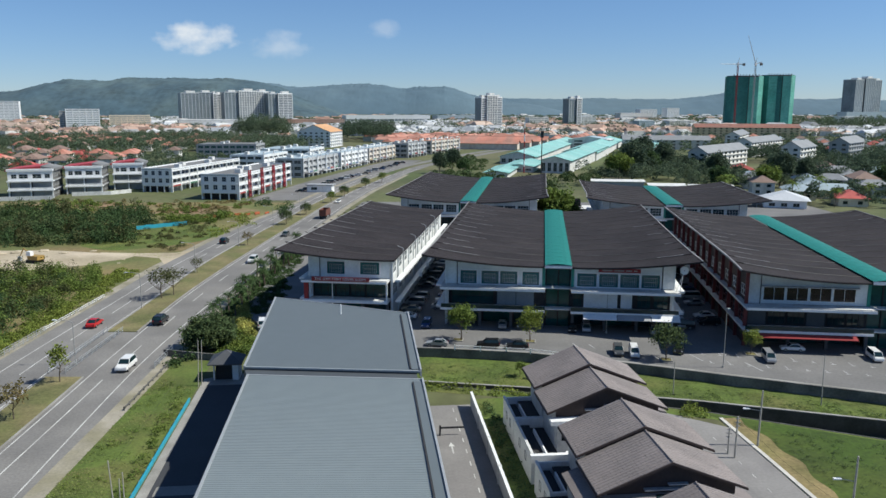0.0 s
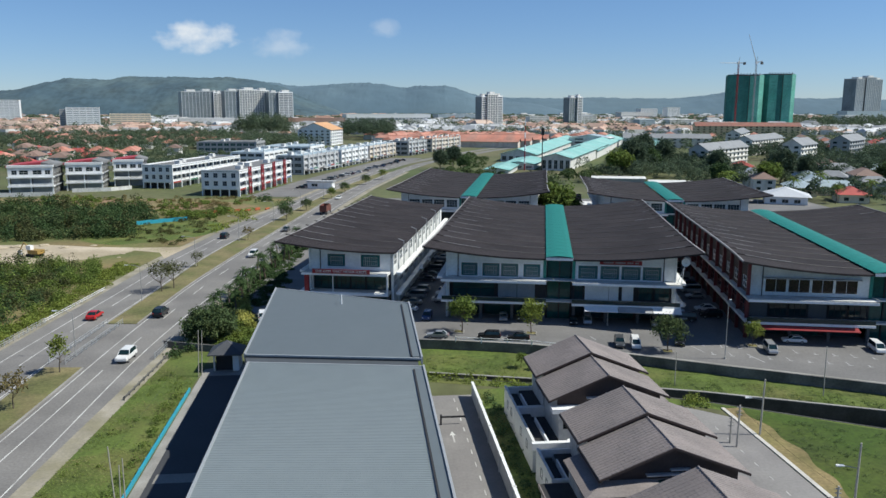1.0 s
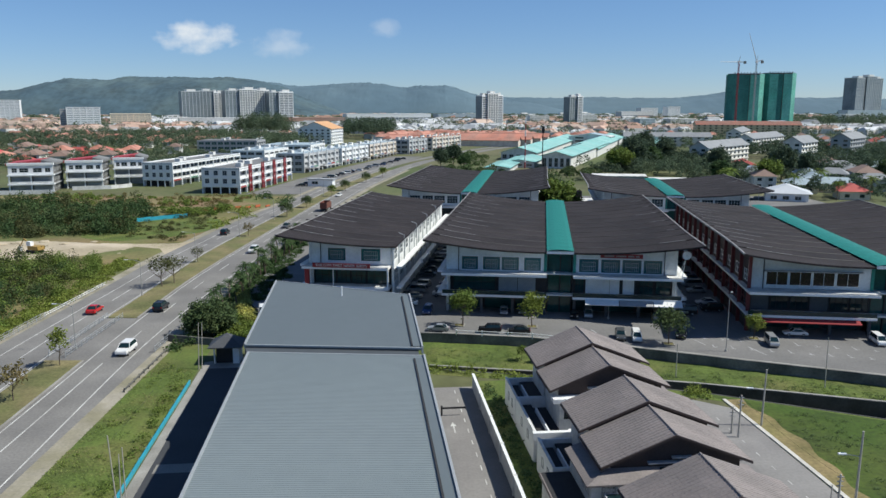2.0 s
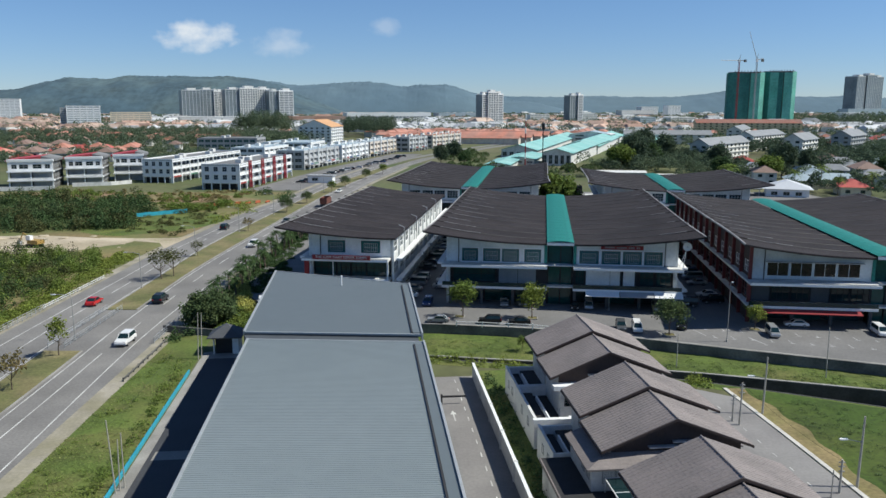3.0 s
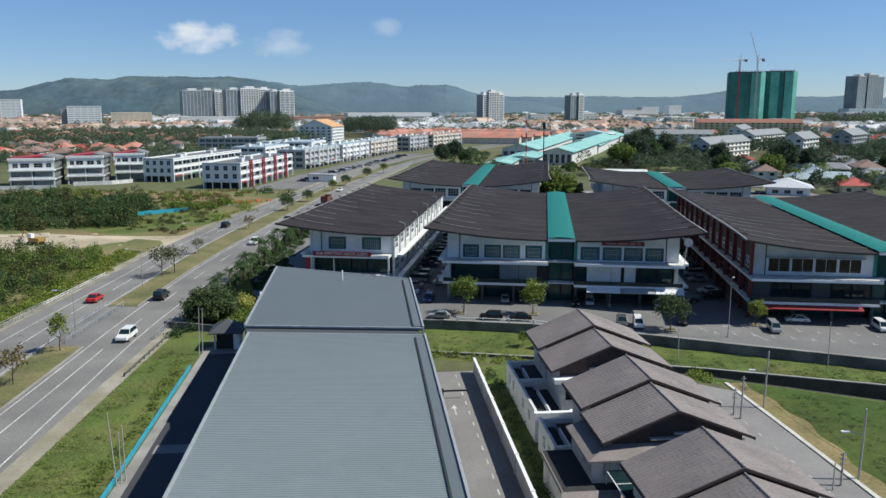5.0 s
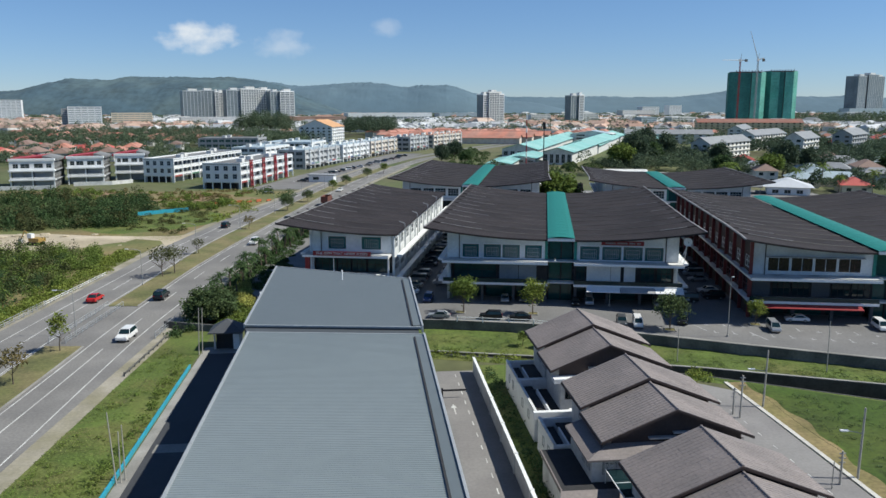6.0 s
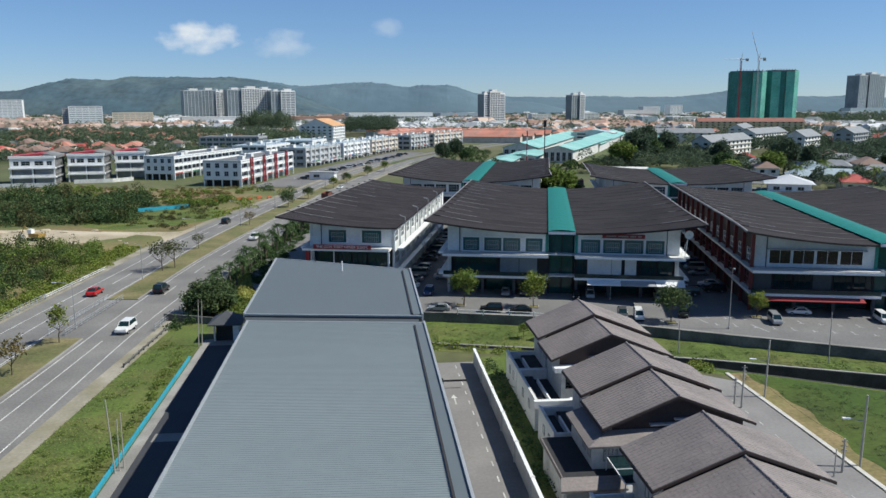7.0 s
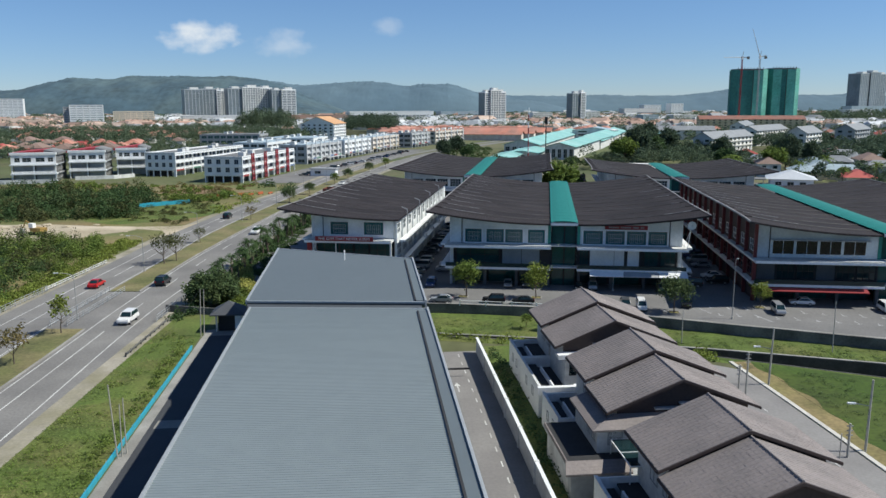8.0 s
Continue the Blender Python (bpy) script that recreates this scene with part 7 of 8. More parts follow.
open_row(-10, 676, -22, 20, 66, 11, 3, "cream terrace shops along the far road", PALE_CREAM, WHITE, 9, 3, roof=M("orange_tiles", (0.42, 0.19, 0.11), 0.8, 0.2, 0.3, 2, 0.1, second=(0.36, 0.2, 0.13)))
open_row(-145, 610, 0, 46, 30, 11, 3, "long grey-green shop row facing the field", GREY, None, 4, 9, roof=DULL_ROOF, pane=GLASS_GREEN)
open_row(-95, 560, -6, 36, 40, 10, 3, "pale blue roofed shop buildings", WHITE, None, 5, 6, roof=PALEBLUE)
open_row(-112, 490, -8, 22, 45, 10, 3, "white shops with pale flat roof", WHITE, None, 5, 4, roof=PALEBLUE)
kiosk = thing("kiosk", pose(-59, 372, 0, 0, 0, -8), "white roadside kiosk with flat grey roof", "kiosk")
part("room", box(B(), -6, 0, 0, 6, 5, 3.2), WHITE, kiosk)
part("roof", box(B(), -6.6, -0.6, 3.202, 6.6, 5.6, 3.6), GREY, kiosk)
window(kiosk, pose(-4, -0.06, 1.0), 3, 1.4, 2, 1)
piece("shop_forecourt", strip(B(), [(-86, 338), (-76, 410), (-66, 470), (-40, 600)], [(-62, 338), (-53, 400), (-43, 470), (-16, 600)], -0.1, 0.018), ASPHALT_LOT, "grey forecourt before the shops", "pavement")

wall_run("boundary_wall_shops", [(-250, 324), (-214, 330), (-190, 334), (-170, 339)], 1.7, 0.25, WHITE_OLD, "pale low wall before the shop houses")
wall_run("boundary_wall_lane", [(-168, 353), (-153, 359), (-147, 368)], 1.7, 0.25, WHITE_OLD, "pale low wall between the shop houses")
# ---- turquoise market halls ----
TURQ = wave_on(M("turquoise_roof", (0.22, 0.47, 0.44), 0.7, 0.2, 0.08, 1.2, 0.1, second=(0.28, 0.5, 0.47)), 0.4, 'Y', 0.5, 0.1)


def hall(x, y, ang, width, length, eave, ridge, label, roof=TURQ, wall=WHITE_OLD, name="market_hall", bays=0):
    b = thing(name, pose(x, y, 0, 0, 0, ang), label, "hall", "market halls")
    part("wall", box(B(), -width / 2, 0, 0, width / 2, length, eave - 0.1), wall, b)
    for s in (-1, 1):
        bm = B()
        prof = [(0, ridge), (s * (width / 2 + 1.2), eave - 0.2), (s * (width / 2 + 1.2), eave - 0.45), (0, ridge - 0.25)]
        f, g = [bm.verts.new((px, -1.2, pz)) for px, pz in prof], [bm.verts.new((px, length + 1.2, pz)) for px, pz in prof]
        for k in range(4):
            bm.faces.new((f[k], f[(k + 1) % 4], g[(k + 1) % 4], g[k]))
        bm.faces.new(f[::-1])
        bm.faces.new(g)
        part("roof_slope", bm, roof, b)
    bm = B()
    pts = [(-width / 2, eave - 0.1), (width / 2, eave - 0.1), (0, ridge - 0.3)]
    f, g = [bm.verts.new((px, 0, pz)) for px, pz in pts], [bm.verts.new((px, length, pz)) for px, pz in pts]
    for k in range(3):
        bm.faces.new((f[k], f[(k + 1) % 3], g[(k + 1) % 3], g[k]))
    bm.faces.new(f[::-1])
    bm.faces.new(g)
    part("gable", bm, wall, b)
    n = bays or max(2, int(width / 5))
    for k in range(n):
        window(b, pose(-width / 2 + (k + 0.2) * width / n, -0.06, 1.0), 0.6 * width / n, max(1.2, eave - 2.6), 2, 2, GREY, GLASS, 0.15)
    return b


hall(30, 446, -12, 13, 54, 3.6, 4.7, "low canopy hall with turquoise metal roof")
hall(47, 492, -14, 19, 56, 3.8, 5.2, "low canopy hall with turquoise metal roof")
hall(53, 562, -15.6, 25, 290, 5.5, 9.2, "long market hall with turquoise metal roof")
hall(69, 484, -18, 18, 215, 8.0, 10.6, "long three-storey market hall with turquoise metal roof", bays=5)
hall(104, 602, -17, 26, 250, 6.5, 10.4, "long market hall with turquoise metal roof")
hall(158, 650, -18, 24, 130, 6.0, 9.0, "long market hall with turquoise metal roof")
mast = thing("radio_mast", pose(50.0, 486, 0), "tall red and white lattice mast", "mast")
for k in range(8):
    part("segment", tube(B(), (0, 0, k * 3.9), (0, 0, k * 3.9 + 3.88), 0.45 - 0.02 * k, 0.43 - 0.02 * k, 6), RED if k % 2 == 0 else WHITE, mast)
mast2 = thing("radio_mast", pose(59.5, 476, 0), "slim dark steel mast", "mast")
part("pole", tube(B(), (0, 0, 0), (0, 0, 26), 0.35, 0.25, 6), DARK, mast2)
part("antenna", box(B(), -0.8, -0.8, 22, 0.8, 0.8, 26), DARK, mast2)

# ---- apartment blocks ----
SLATE = M("grey_roof_tiles", (0.24, 0.25, 0.26), 0.7, 0.2, 0.2, 2, 0.1)
ORANGE = M("terracotta_tiles", (0.44, 0.18, 0.125), 0.8, 0.3, 0.15, 1.5, 0.1, rnd=0.35, second=(0.36, 0.19, 0.145))
REDROOF = M("red_tiles", (0.42, 0.09, 0.075), 0.8, 0.2, 0.2, 2, 0.1, rnd=0.2)
BROWNROOF = M("brown_tiles", (0.22, 0.15, 0.12), 0.8, 0.2, 0.2, 2, 0.1, rnd=0.25)


FLAT_WALL = M("cream_grey_render", (0.70, 0.69, 0.65), 0.8, 0.15, 0.4, 2, 0.05, second=(0.60, 0.59, 0.56), cut=0.55)


def apartments(x, y, ang, width, length, floors, label, roof=SLATE, wall=FLAT_WALL, ridge=4.0, cols=2):
    b = thing("apartment_block", pose(x, y, 0, 0, 0, ang), label, "apartment building", "apartment blocks")
    h = floors * 3.1
    part("wall", box(B(), -width, 0, 0, 0, length, h), wall, b)
    for s in (0, 1):
        bm = B()
        xe = 0.8 if s else -width - 0.8
        prof = [(-width / 2, h + ridge), (xe, h - 0.2), (xe, h - 0.45), (-width / 2, h + ridge - 0.25)]
        f, g = [bm.verts.new((px, -0.8, pz)) for px, pz in prof], [bm.verts.new((px, length + 0.8, pz)) for px, pz in prof]
        for k in range(4):
            bm.faces.new((f[k], f[(k + 1) % 4], g[(k + 1) % 4], g[k]))
        bm.faces.new(f[::-1])
        bm.faces.new(g)
        part("roof_slope", bm, roof, b)
    bm = B()
    pts = [(-width, h), (0, h), (-width / 2, h + ridge - 0.3)]
    f, g = [bm.verts.new((px, 0, pz)) for px, pz in pts], [bm.verts.new((px, length, pz)) for px, pz in pts]
    for k in range(3):
        bm.faces.new((f[k], f[(k + 1) % 3], g[(k + 1) % 3], g[k]))
    bm.faces.new(f[::-1])
    bm.faces.new(g)
    part("gable", bm, wall, b)
    nb = max(3, int(length / 7))
    for f_ in range(floors):
        z = f_ * 3.1 + 0.9
        for k in range(cols):
            far_window(b, pose(-width + (k + 0.3) * width / cols, -0.08, z), 0.4 * width / cols, 1.4)
        for k in range(nb):
            far_window(b, pose(0.08, (k + 0.3) * length / nb, z, 0, 0, 90), 0.34 * length / nb, 1.3)
        part("balcony_slab", box(B(), 0.004, 0.5, z - 0.9, 0.7, length - 0.5, z - 0.35), wall, b)
    return b


apartments(164, 490, -40, 12, 72, 4, "white four-storey flats with grey gable roof")
apartments(224, 494, -39, 12, 36, 5, "grey five-storey flats with grey gable roof")
apartments(288, 560, -40, 13, 44, 5, "grey five-storey flats with grey gable roof", wall=GREY)
apartments(250, 640, -39, 14, 84, 4, "white four-storey flats with grey roof")
apartments(176, 772, -98, 18, 82, 3, "long grey roofed flats beyond the trees", ridge=4)
apartments(340, 660, -40, 13, 50, 4, "white flats with grey roof")
apartments(300, 800, -26, 14, 100, 4, "white flats with pale roof")
apartments(160, 760, -20, 40, 30, 3, "pale blue roofed flats", roof=PALEBLUE, ridge=3)
YELLOW = M("ochre_paint", (0.68, 0.56, 0.36), 0.8, 0.15, 0.3, 2, 0.05)
apartments(322, 1012, -98, 24, 128, 5, "long ochre flats with terracotta roof", roof=ORANGE, wall=YELLOW, ridge=4.5)
apartments(-113, 790, -8, 34, 45, 5, "white hall with large orange gable roof", roof=M("pale_orange_tiles", (0.58, 0.33, 0.17), 0.8, 0.12, 0.2, 2, 0.1), wall=WHITE, ridge=7, cols=6)
hut = thing("hut", pose(41.3, 252, LOT_Z, 0, 0, -8), "small plant hut with terracotta roof between the shop blocks", "hut")
part("wall", box(B(), -2.6, 0, 0, 2.6, 5, 8.2), BROWN_WALL, hut)
part("roof", prism(B(), [(-3.2, -0.6), (3.2, -0.6), (3.2, 5.6), (-3.2, 5.6)], [8.2, 8.2, 9.8, 9.8], [8.4, 8.4, 10.0, 10.0]), ORANGE, hut)
white_house = thing("bungalow", pose(137, 312, 0, 0, 0, -20), "white bungalow with pale hipped metal roof", "house")
part("wall", box(B(), -8, 0, 0, 8, 14, 3.6), WHITE, white_house)
bm = B()
e = [bm.verts.new(p) for p in ((-9.5, -1.5, 3.61), (9.5, -1.5, 3.61), (9.5, 15.5, 3.61), (-9.5, 15.5, 3.61))]
r0, r1 = bm.verts.new((0, 4, 6.8)), bm.verts.new((0, 10, 6.8))
for f in ((e[0], e[1], r0), (e[1], e[2], r1, r0), (e[2], e[3], r1), (e[3], e[0], r0, r1), (e[3], e[2], e[1], e[0])):
    bm.faces.new(f)
part("roof", bm, M("pale_metal_roof", (0.60, 0.62, 0.64), 0.5, 0.12, 0.2, 2, 0.05), white_house)
for k in range(3):
    window(white_house, pose(-6 + k * 4.5, -0.06, 1.0), 2.4, 1.5, 2, 1)
part("carport_roof", box(B(), -22, -2, 3.2, -9.6, 8, 3.45), DULL_ROOF, white_house)
for x in (-21, -10.5):
    part("post", tube(B(), (x, -1.5, 0), (x, -1.5, 3.2), 0.12), STEEL, white_house)
for x, y, w, l in ((89, 398, 26, 6), (108, 376, 17, 7), (60, 288, 26, 5), (128, 372, 20, 5)):
    sh = thing("shed", pose(x, y, 0, 0, 0, -8), "long low shed with pale metal roof", "shed", "low sheds")
    part("wall", box(B(), -w / 2, 0, 0, w / 2, l, 2.8), GREY, sh)
    part("roof", prism(B(), [(-w / 2 - 0.6, -0.6), (w / 2 + 0.6, -0.6), (w / 2 + 0.6, l + 0.6), (-w / 2 - 0.6, l + 0.6)], [2.81, 2.81, 3.4, 3.4], [3.0, 3.0, 3.6, 3.6]), WHITE_OLD, sh)

# ---- houses of the town ----
def house_meshes(w, l, h, ridge, hip, roof, seed):
    wl_ = done(box(B(), -w / 2, -l / 2, 0, w / 2, l / 2, h), "wall", WHITE_OLD if seed % 3 else CREAM)
    bm = B()
    o = 0.8
    e = [bm.verts.new(p) for p in ((-w / 2 - o, -l / 2 - o, h), (w / 2 + o, -l / 2 - o, h), (w / 2 + o, l / 2 + o, h), (-w / 2 - o, l / 2 + o, h))]
    r0, r1 = bm.verts.new((0, -l / 2 + hip, h + ridge)), bm.verts.new((0, l / 2 - hip, h + ridge))
    for f in ((e[0], e[1], r0), (e[1], e[2], r1, r0), (e[2], e[3], r1), (e[3], e[0], r0, r1), (e[3], e[2], e[1], e[0])):
        bm.faces.new(f)
    rf = done(bm, "roof", roof)
    wins = []
    bm = B()
    for k in range(2):
        for f in range(2 if h > 5 else 1):
            wins.append((-w / 2 + (k + 0.3) * w / 2, 1.0 + f * 3.0))
    return wl_, rf, wins, w, l


TYPES = [house_meshes(11, 14, 6.2, 3.0, 4.5, ORANGE, 1), house_meshes(9, 22, 6.2, 2.8, 2.0, ORANGE, 2), house_meshes(12, 12, 3.6, 3.2, 4, REDROOF, 3),
         house_meshes(10, 16, 6.2, 3.0, 4, BROWNROOF, 4), house_meshes(11, 14, 6.0, 2.8, 4, SLATE, 5), house_meshes(12, 18, 4.0, 3.0, 4, PALEBLUE, 6), house_meshes(9, 36, 6.2, 2.8, 2.0, ORANGE, 7)]
WIN_ME = done(box(B(), 0, -0.06, 0, 1.9, 0.06, 1.4), "window", GLASS)
for k, (x, y, l) in enumerate(((12, 772, 62), (14, 792, 74), (16, 813, 84), (18, 834, 92))):
    hall(x, y, -104, 15, l, 6.0 + 0.4 * k, 9.4 + 0.5 * k, "long terrace under one terracotta roof", roof=ORANGE, wall=PALE_CREAM, name="terrace", bays=2)
HOUSE_LABEL = ("house with orange tiled hip roof", "terrace house with orange tiled roof", "low house with red tiled roof", "house with brown tiled roof", "house with grey tiled roof", "house with pale blue metal roof", "long terrace with orange tiled roofs")


def town_house(kind, x, y, ang, s=1.0):
    wl_, rf, wins, w, l = TYPES[kind]
    h = thing("house", Matrix.Translation((x, y, 0)) @ Matrix.Rotation(radians(ang), 4, 'Z') @ Matrix.Scale(s, 4), HOUSE_LABEL[kind], "house", "town houses")
    part("wall", wl_, None, h)
    part("roof", rf, None, h)
    for wx, wz in (wins if y < 520 else ()):
        part("window", WIN_ME, None, h).matrix_local = pose(wx, -l / 2 - 0.02, wz)


TAKEN = [(-260, 60, -40, 470), (-130, 430, -20, 640), (-60, 60, 160, 330), (22, 400, 122, 640), (50, 640, 150, 780), (90, 780, 160, 860), (150, 630, 220, 790), (150, 480, 260, 640), (-150, 760, -90, 860), (-60, 600, 32, 745), (8, 740, 112, 842), (-200, 590, -130, 660), (320, 980, 470, 1040), (215, 480, 330, 660)]


def free(x, y, m=8):
    if any(x0 - m < x < x1 + m and y0 - m < y < y1 + m for x0, y0, x1, y1 in TAKEN):
        return False
    return abs(x + 5 - np.interp(y, RY, R_IN)) > (30 if y < 560 else 17)


rt = np.random.default_rng(78)
SPOTS = []


def district(x0, y0, x1, y1, ang, dx, dy, kinds, density=0.8):
    """Rows of houses on a turned grid inside a rectangle of the plan."""
    a = radians(ang)
    cx, cy = (x0 + x1) / 2, (y0 + y1) / 2
    R_ = math.hypot(x1 - x0, y1 - y0) / 2
    for i in range(int(-R_ / dx), int(R_ / dx) + 1):
        for j in range(int(-R_ / dy), int(R_ / dy) + 1):
            px, py = i * dx, j * dy + (6 if i % 2 else 0)
            x, y = cx + px * math.cos(a) - py * math.sin(a), cy + px * math.sin(a) + py * math.cos(a)
            if x0 <= x <= x1 and y0 <= y <= y1 and free(x, y) and rt.random() < density and abs(x) < 0.62 * y + 40:
                SPOTS.append((x + rt.normal() * 1.0, y + rt.normal() * 1.0, ang + (90 if rt.random() < 0.12 else 0), kinds[int(rt.integers(len(kinds)))]))


district(-420, 480, -215, 640, 8, 22, 26, (2, 2, 0, 3), 0.7)
district(-560, 700, -170, 1100, 12, 26, 32, (0, 0, 1, 6, 3), 0.62)
district(-90, 900, 200, 1250, -18, 24, 34, (0, 1, 6, 0, 6), 0.8)
district(-60, 770, 130, 1010, -17, 13, 30, (6, 6, 6, 1), 0.98)
district(150, 335, 420, 480, -15, 24, 26, (2, 3, 4, 5, 5), 0.55)
district(340, 520, 620, 900, -22, 24, 30, (4, 4, 2, 0, 5, 3), 0.62)
district(200, 860, 420, 980, -20, 24, 30, (4, 5, 3, 0), 0.7)
for x, y, a, k in ((170, 326, -12, 2), (204, 366, -14, 2), (176, 352, 70, 5), (226, 362, -10, 2), (258, 400, -20, 3), (190, 384, 60, 4), (160, 352, -15, 5), (232, 402, 75, 4), (280, 384, -12, 2)):
    SPOTS.append((x, y, a, k))
SPOTS.sort(key=lambda s: s[1])
for x, y, a, k in SPOTS[:290]:
    town_house(k, x, y, a, 0.9 + 0.2 * rt.random())


def far_houses(name, spots, roof, label):
    """Far roofs and walls, too many and too small to count, in one mesh."""
    V, F, I = [], [], []
    for x, y, a, s in spots:
        c, d = math.cos(a), math.sin(a)
        w, l, h, r = 5.5 * s, 9 * s, 4.5 * s, 2.8 * s
        i = len(V)
        loc = [(-w, -l, 0), (w, -l, 0), (w, l, 0), (-w, l, 0), (-w, -l, h), (w, -l, h), (w, l, h), (-w, l, h), (0, -l + 3, h + r), (0, l - 3, h + r)]
        V += [(x + px * c - py * d, y + px * d + py * c, pz) for px, py, pz in loc]
        for f, m in (((0, 1, 5, 4), 0), ((1, 2, 6, 5), 0), ((2, 3, 7, 6), 0), ((3, 0, 4, 7), 0), ((4, 5, 8), 1), ((5, 6, 9, 8), 1), ((6, 7, 9), 1), ((7, 4, 8, 9), 1)):
            F.append([i + q for q in f])
            I.append(m)
    me = bpy.data.meshes.new(name)
    me.from_pydata(V, [], F)
    me.materials.append(WHITE_OLD)
    me.materials.append(roof)
    me.polygons.foreach_set("material_index", I)
    tagged(new(name, me), label, "houses", kind="stuff")


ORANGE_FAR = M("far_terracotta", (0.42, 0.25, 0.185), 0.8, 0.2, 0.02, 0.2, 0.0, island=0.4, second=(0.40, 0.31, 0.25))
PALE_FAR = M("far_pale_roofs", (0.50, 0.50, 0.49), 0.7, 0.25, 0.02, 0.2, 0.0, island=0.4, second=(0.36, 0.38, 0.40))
rest = [(x, y, radians(a), 1.0) for x, y, a, k in SPOTS[290:]]
far_o, far_p = list(rest[::2]), list(rest[1::2])
for _ in range(5200):
    y = 1050 + 2600 * rt.random() ** 1.3
    x = rt.uniform(-0.68, 0.68) * y
    n = noise.noise((x * 0.0035, y * 0.0035, 3))
    if n > -0.12:
        (far_o if noise.noise((x * 0.002, y * 0.002, 9)) > (0.06 if x < 300 else 0.2) else far_p).append((x, y, rt.random() * 3, 0.8 + 0.9 * rt.random() * (1.6 if rt.random() < 0.08 else 1)))
for _ in range(420):
    y = 1150 + 1500 * rt.random()
    x = rt.uniform(-0.6, 0.6) * y
    far_p.append((x, y, radians(90) + rt.normal() * 0.15, 0.8 + 0.6 * rt.random()))
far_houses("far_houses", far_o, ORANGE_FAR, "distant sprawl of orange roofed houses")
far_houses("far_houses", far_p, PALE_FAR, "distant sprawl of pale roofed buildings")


TOWER_GLASS = M("blue_grey_tower_glass", (0.12, 0.16, 0.185), 0.3, 0.25, 0.05, 0.4, 0.0, second=(0.17, 0.205, 0.225))


def slab_block(x, y, w, d, h, wall, label, ang=22.0):
    b = thing("building", pose(x, y, 0, 0, 0, ang), label, "building", "distant buildings")
    part("body", box(B(), -w / 2, 0, 0, w / 2, d, h), wall, b)
    n = 1 if w >= 100 else max(2, int(h / 3.3))
    for k in range(n):
        z = (k + 0.35) * h / n
        part("window_band", box(B(), -w / 2 + 0.8, -0.12, z, w / 2 - 0.8, -0.004, z + 0.24 * h / n), TOWER_GLASS, b)
    m_ = max(3, int(w / 9))
    for k in range(m_ + 1):
        q = -w / 2 + 0.4 + (w - 0.8) * k / m_
        part("pier", box(B(), q - 0.7, -0.3, 0, q + 0.7, -0.125, h), wall, b)
    part("roof_edge", box(B(), -w / 2 - 0.3, -0.3, h + 0.004, w / 2 + 0.3, d + 0.3, h + 0.8), wall, b)
    return b


for x, y, w, d, h, m, l in ((-962, 1750, 50, 34, 50, WHITE, "white hillside hotel block"), (-612, 1300, 30, 25, 32, GREY, "grey apartment slab before the hill"), (-586, 1290, 50, 20, 35, WHITE, "white apartment slab before the hill"),
                            (-545, 1380, 66, 40, 24, CREAM, "cream institutional building with wide roof"), (300, 1650, 40, 18, 20, WHITE_OLD, "pale distant office block"), (385, 1500, 34, 20, 15, PALEBLUE, "pale blue distant block"),
                            (780, 1500, 60, 30, 24, WHITE_OLD, "pale distant block of flats"), (860, 1450, 40, 30, 26, GREY, "grey distant block of flats"), (560, 2300, 110, 30, 24, WHITE_OLD, "long distant white block"), (-130, 1900, 210, 40, 20, WHITE, "long distant white warehouse"),
                            (60, 2100, 160, 40, 18, PALEBLUE, "long distant pale warehouse"), (-260, 1500, 150, 40, 16, ORANGE_FAR, "distant long orange roofed terrace"), (-420, 1450, 120, 40, 16, WHITE_OLD, "distant long pale building"), (470, 1560, 60, 24, 14, WHITE_OLD, "pale distant flats before the netted towers"), (205, 1700, 46, 20, 18, WHITE_OLD, "pale distant office slab"), (330, 1900, 60, 24, 20, WHITE, "white distant office slab"), (620, 2400, 60, 26, 34, WHITE, "white distant twin slab"), (700, 2420, 44, 26, 38, WHITE, "white distant slab block")):
    slab_block(x, y, w, d, h, m, l)


TOWER_PALE = M("pale_tower_render", (0.78, 0.78, 0.76), 0.8, 0.12, 0.05, 0.5, 0.0)


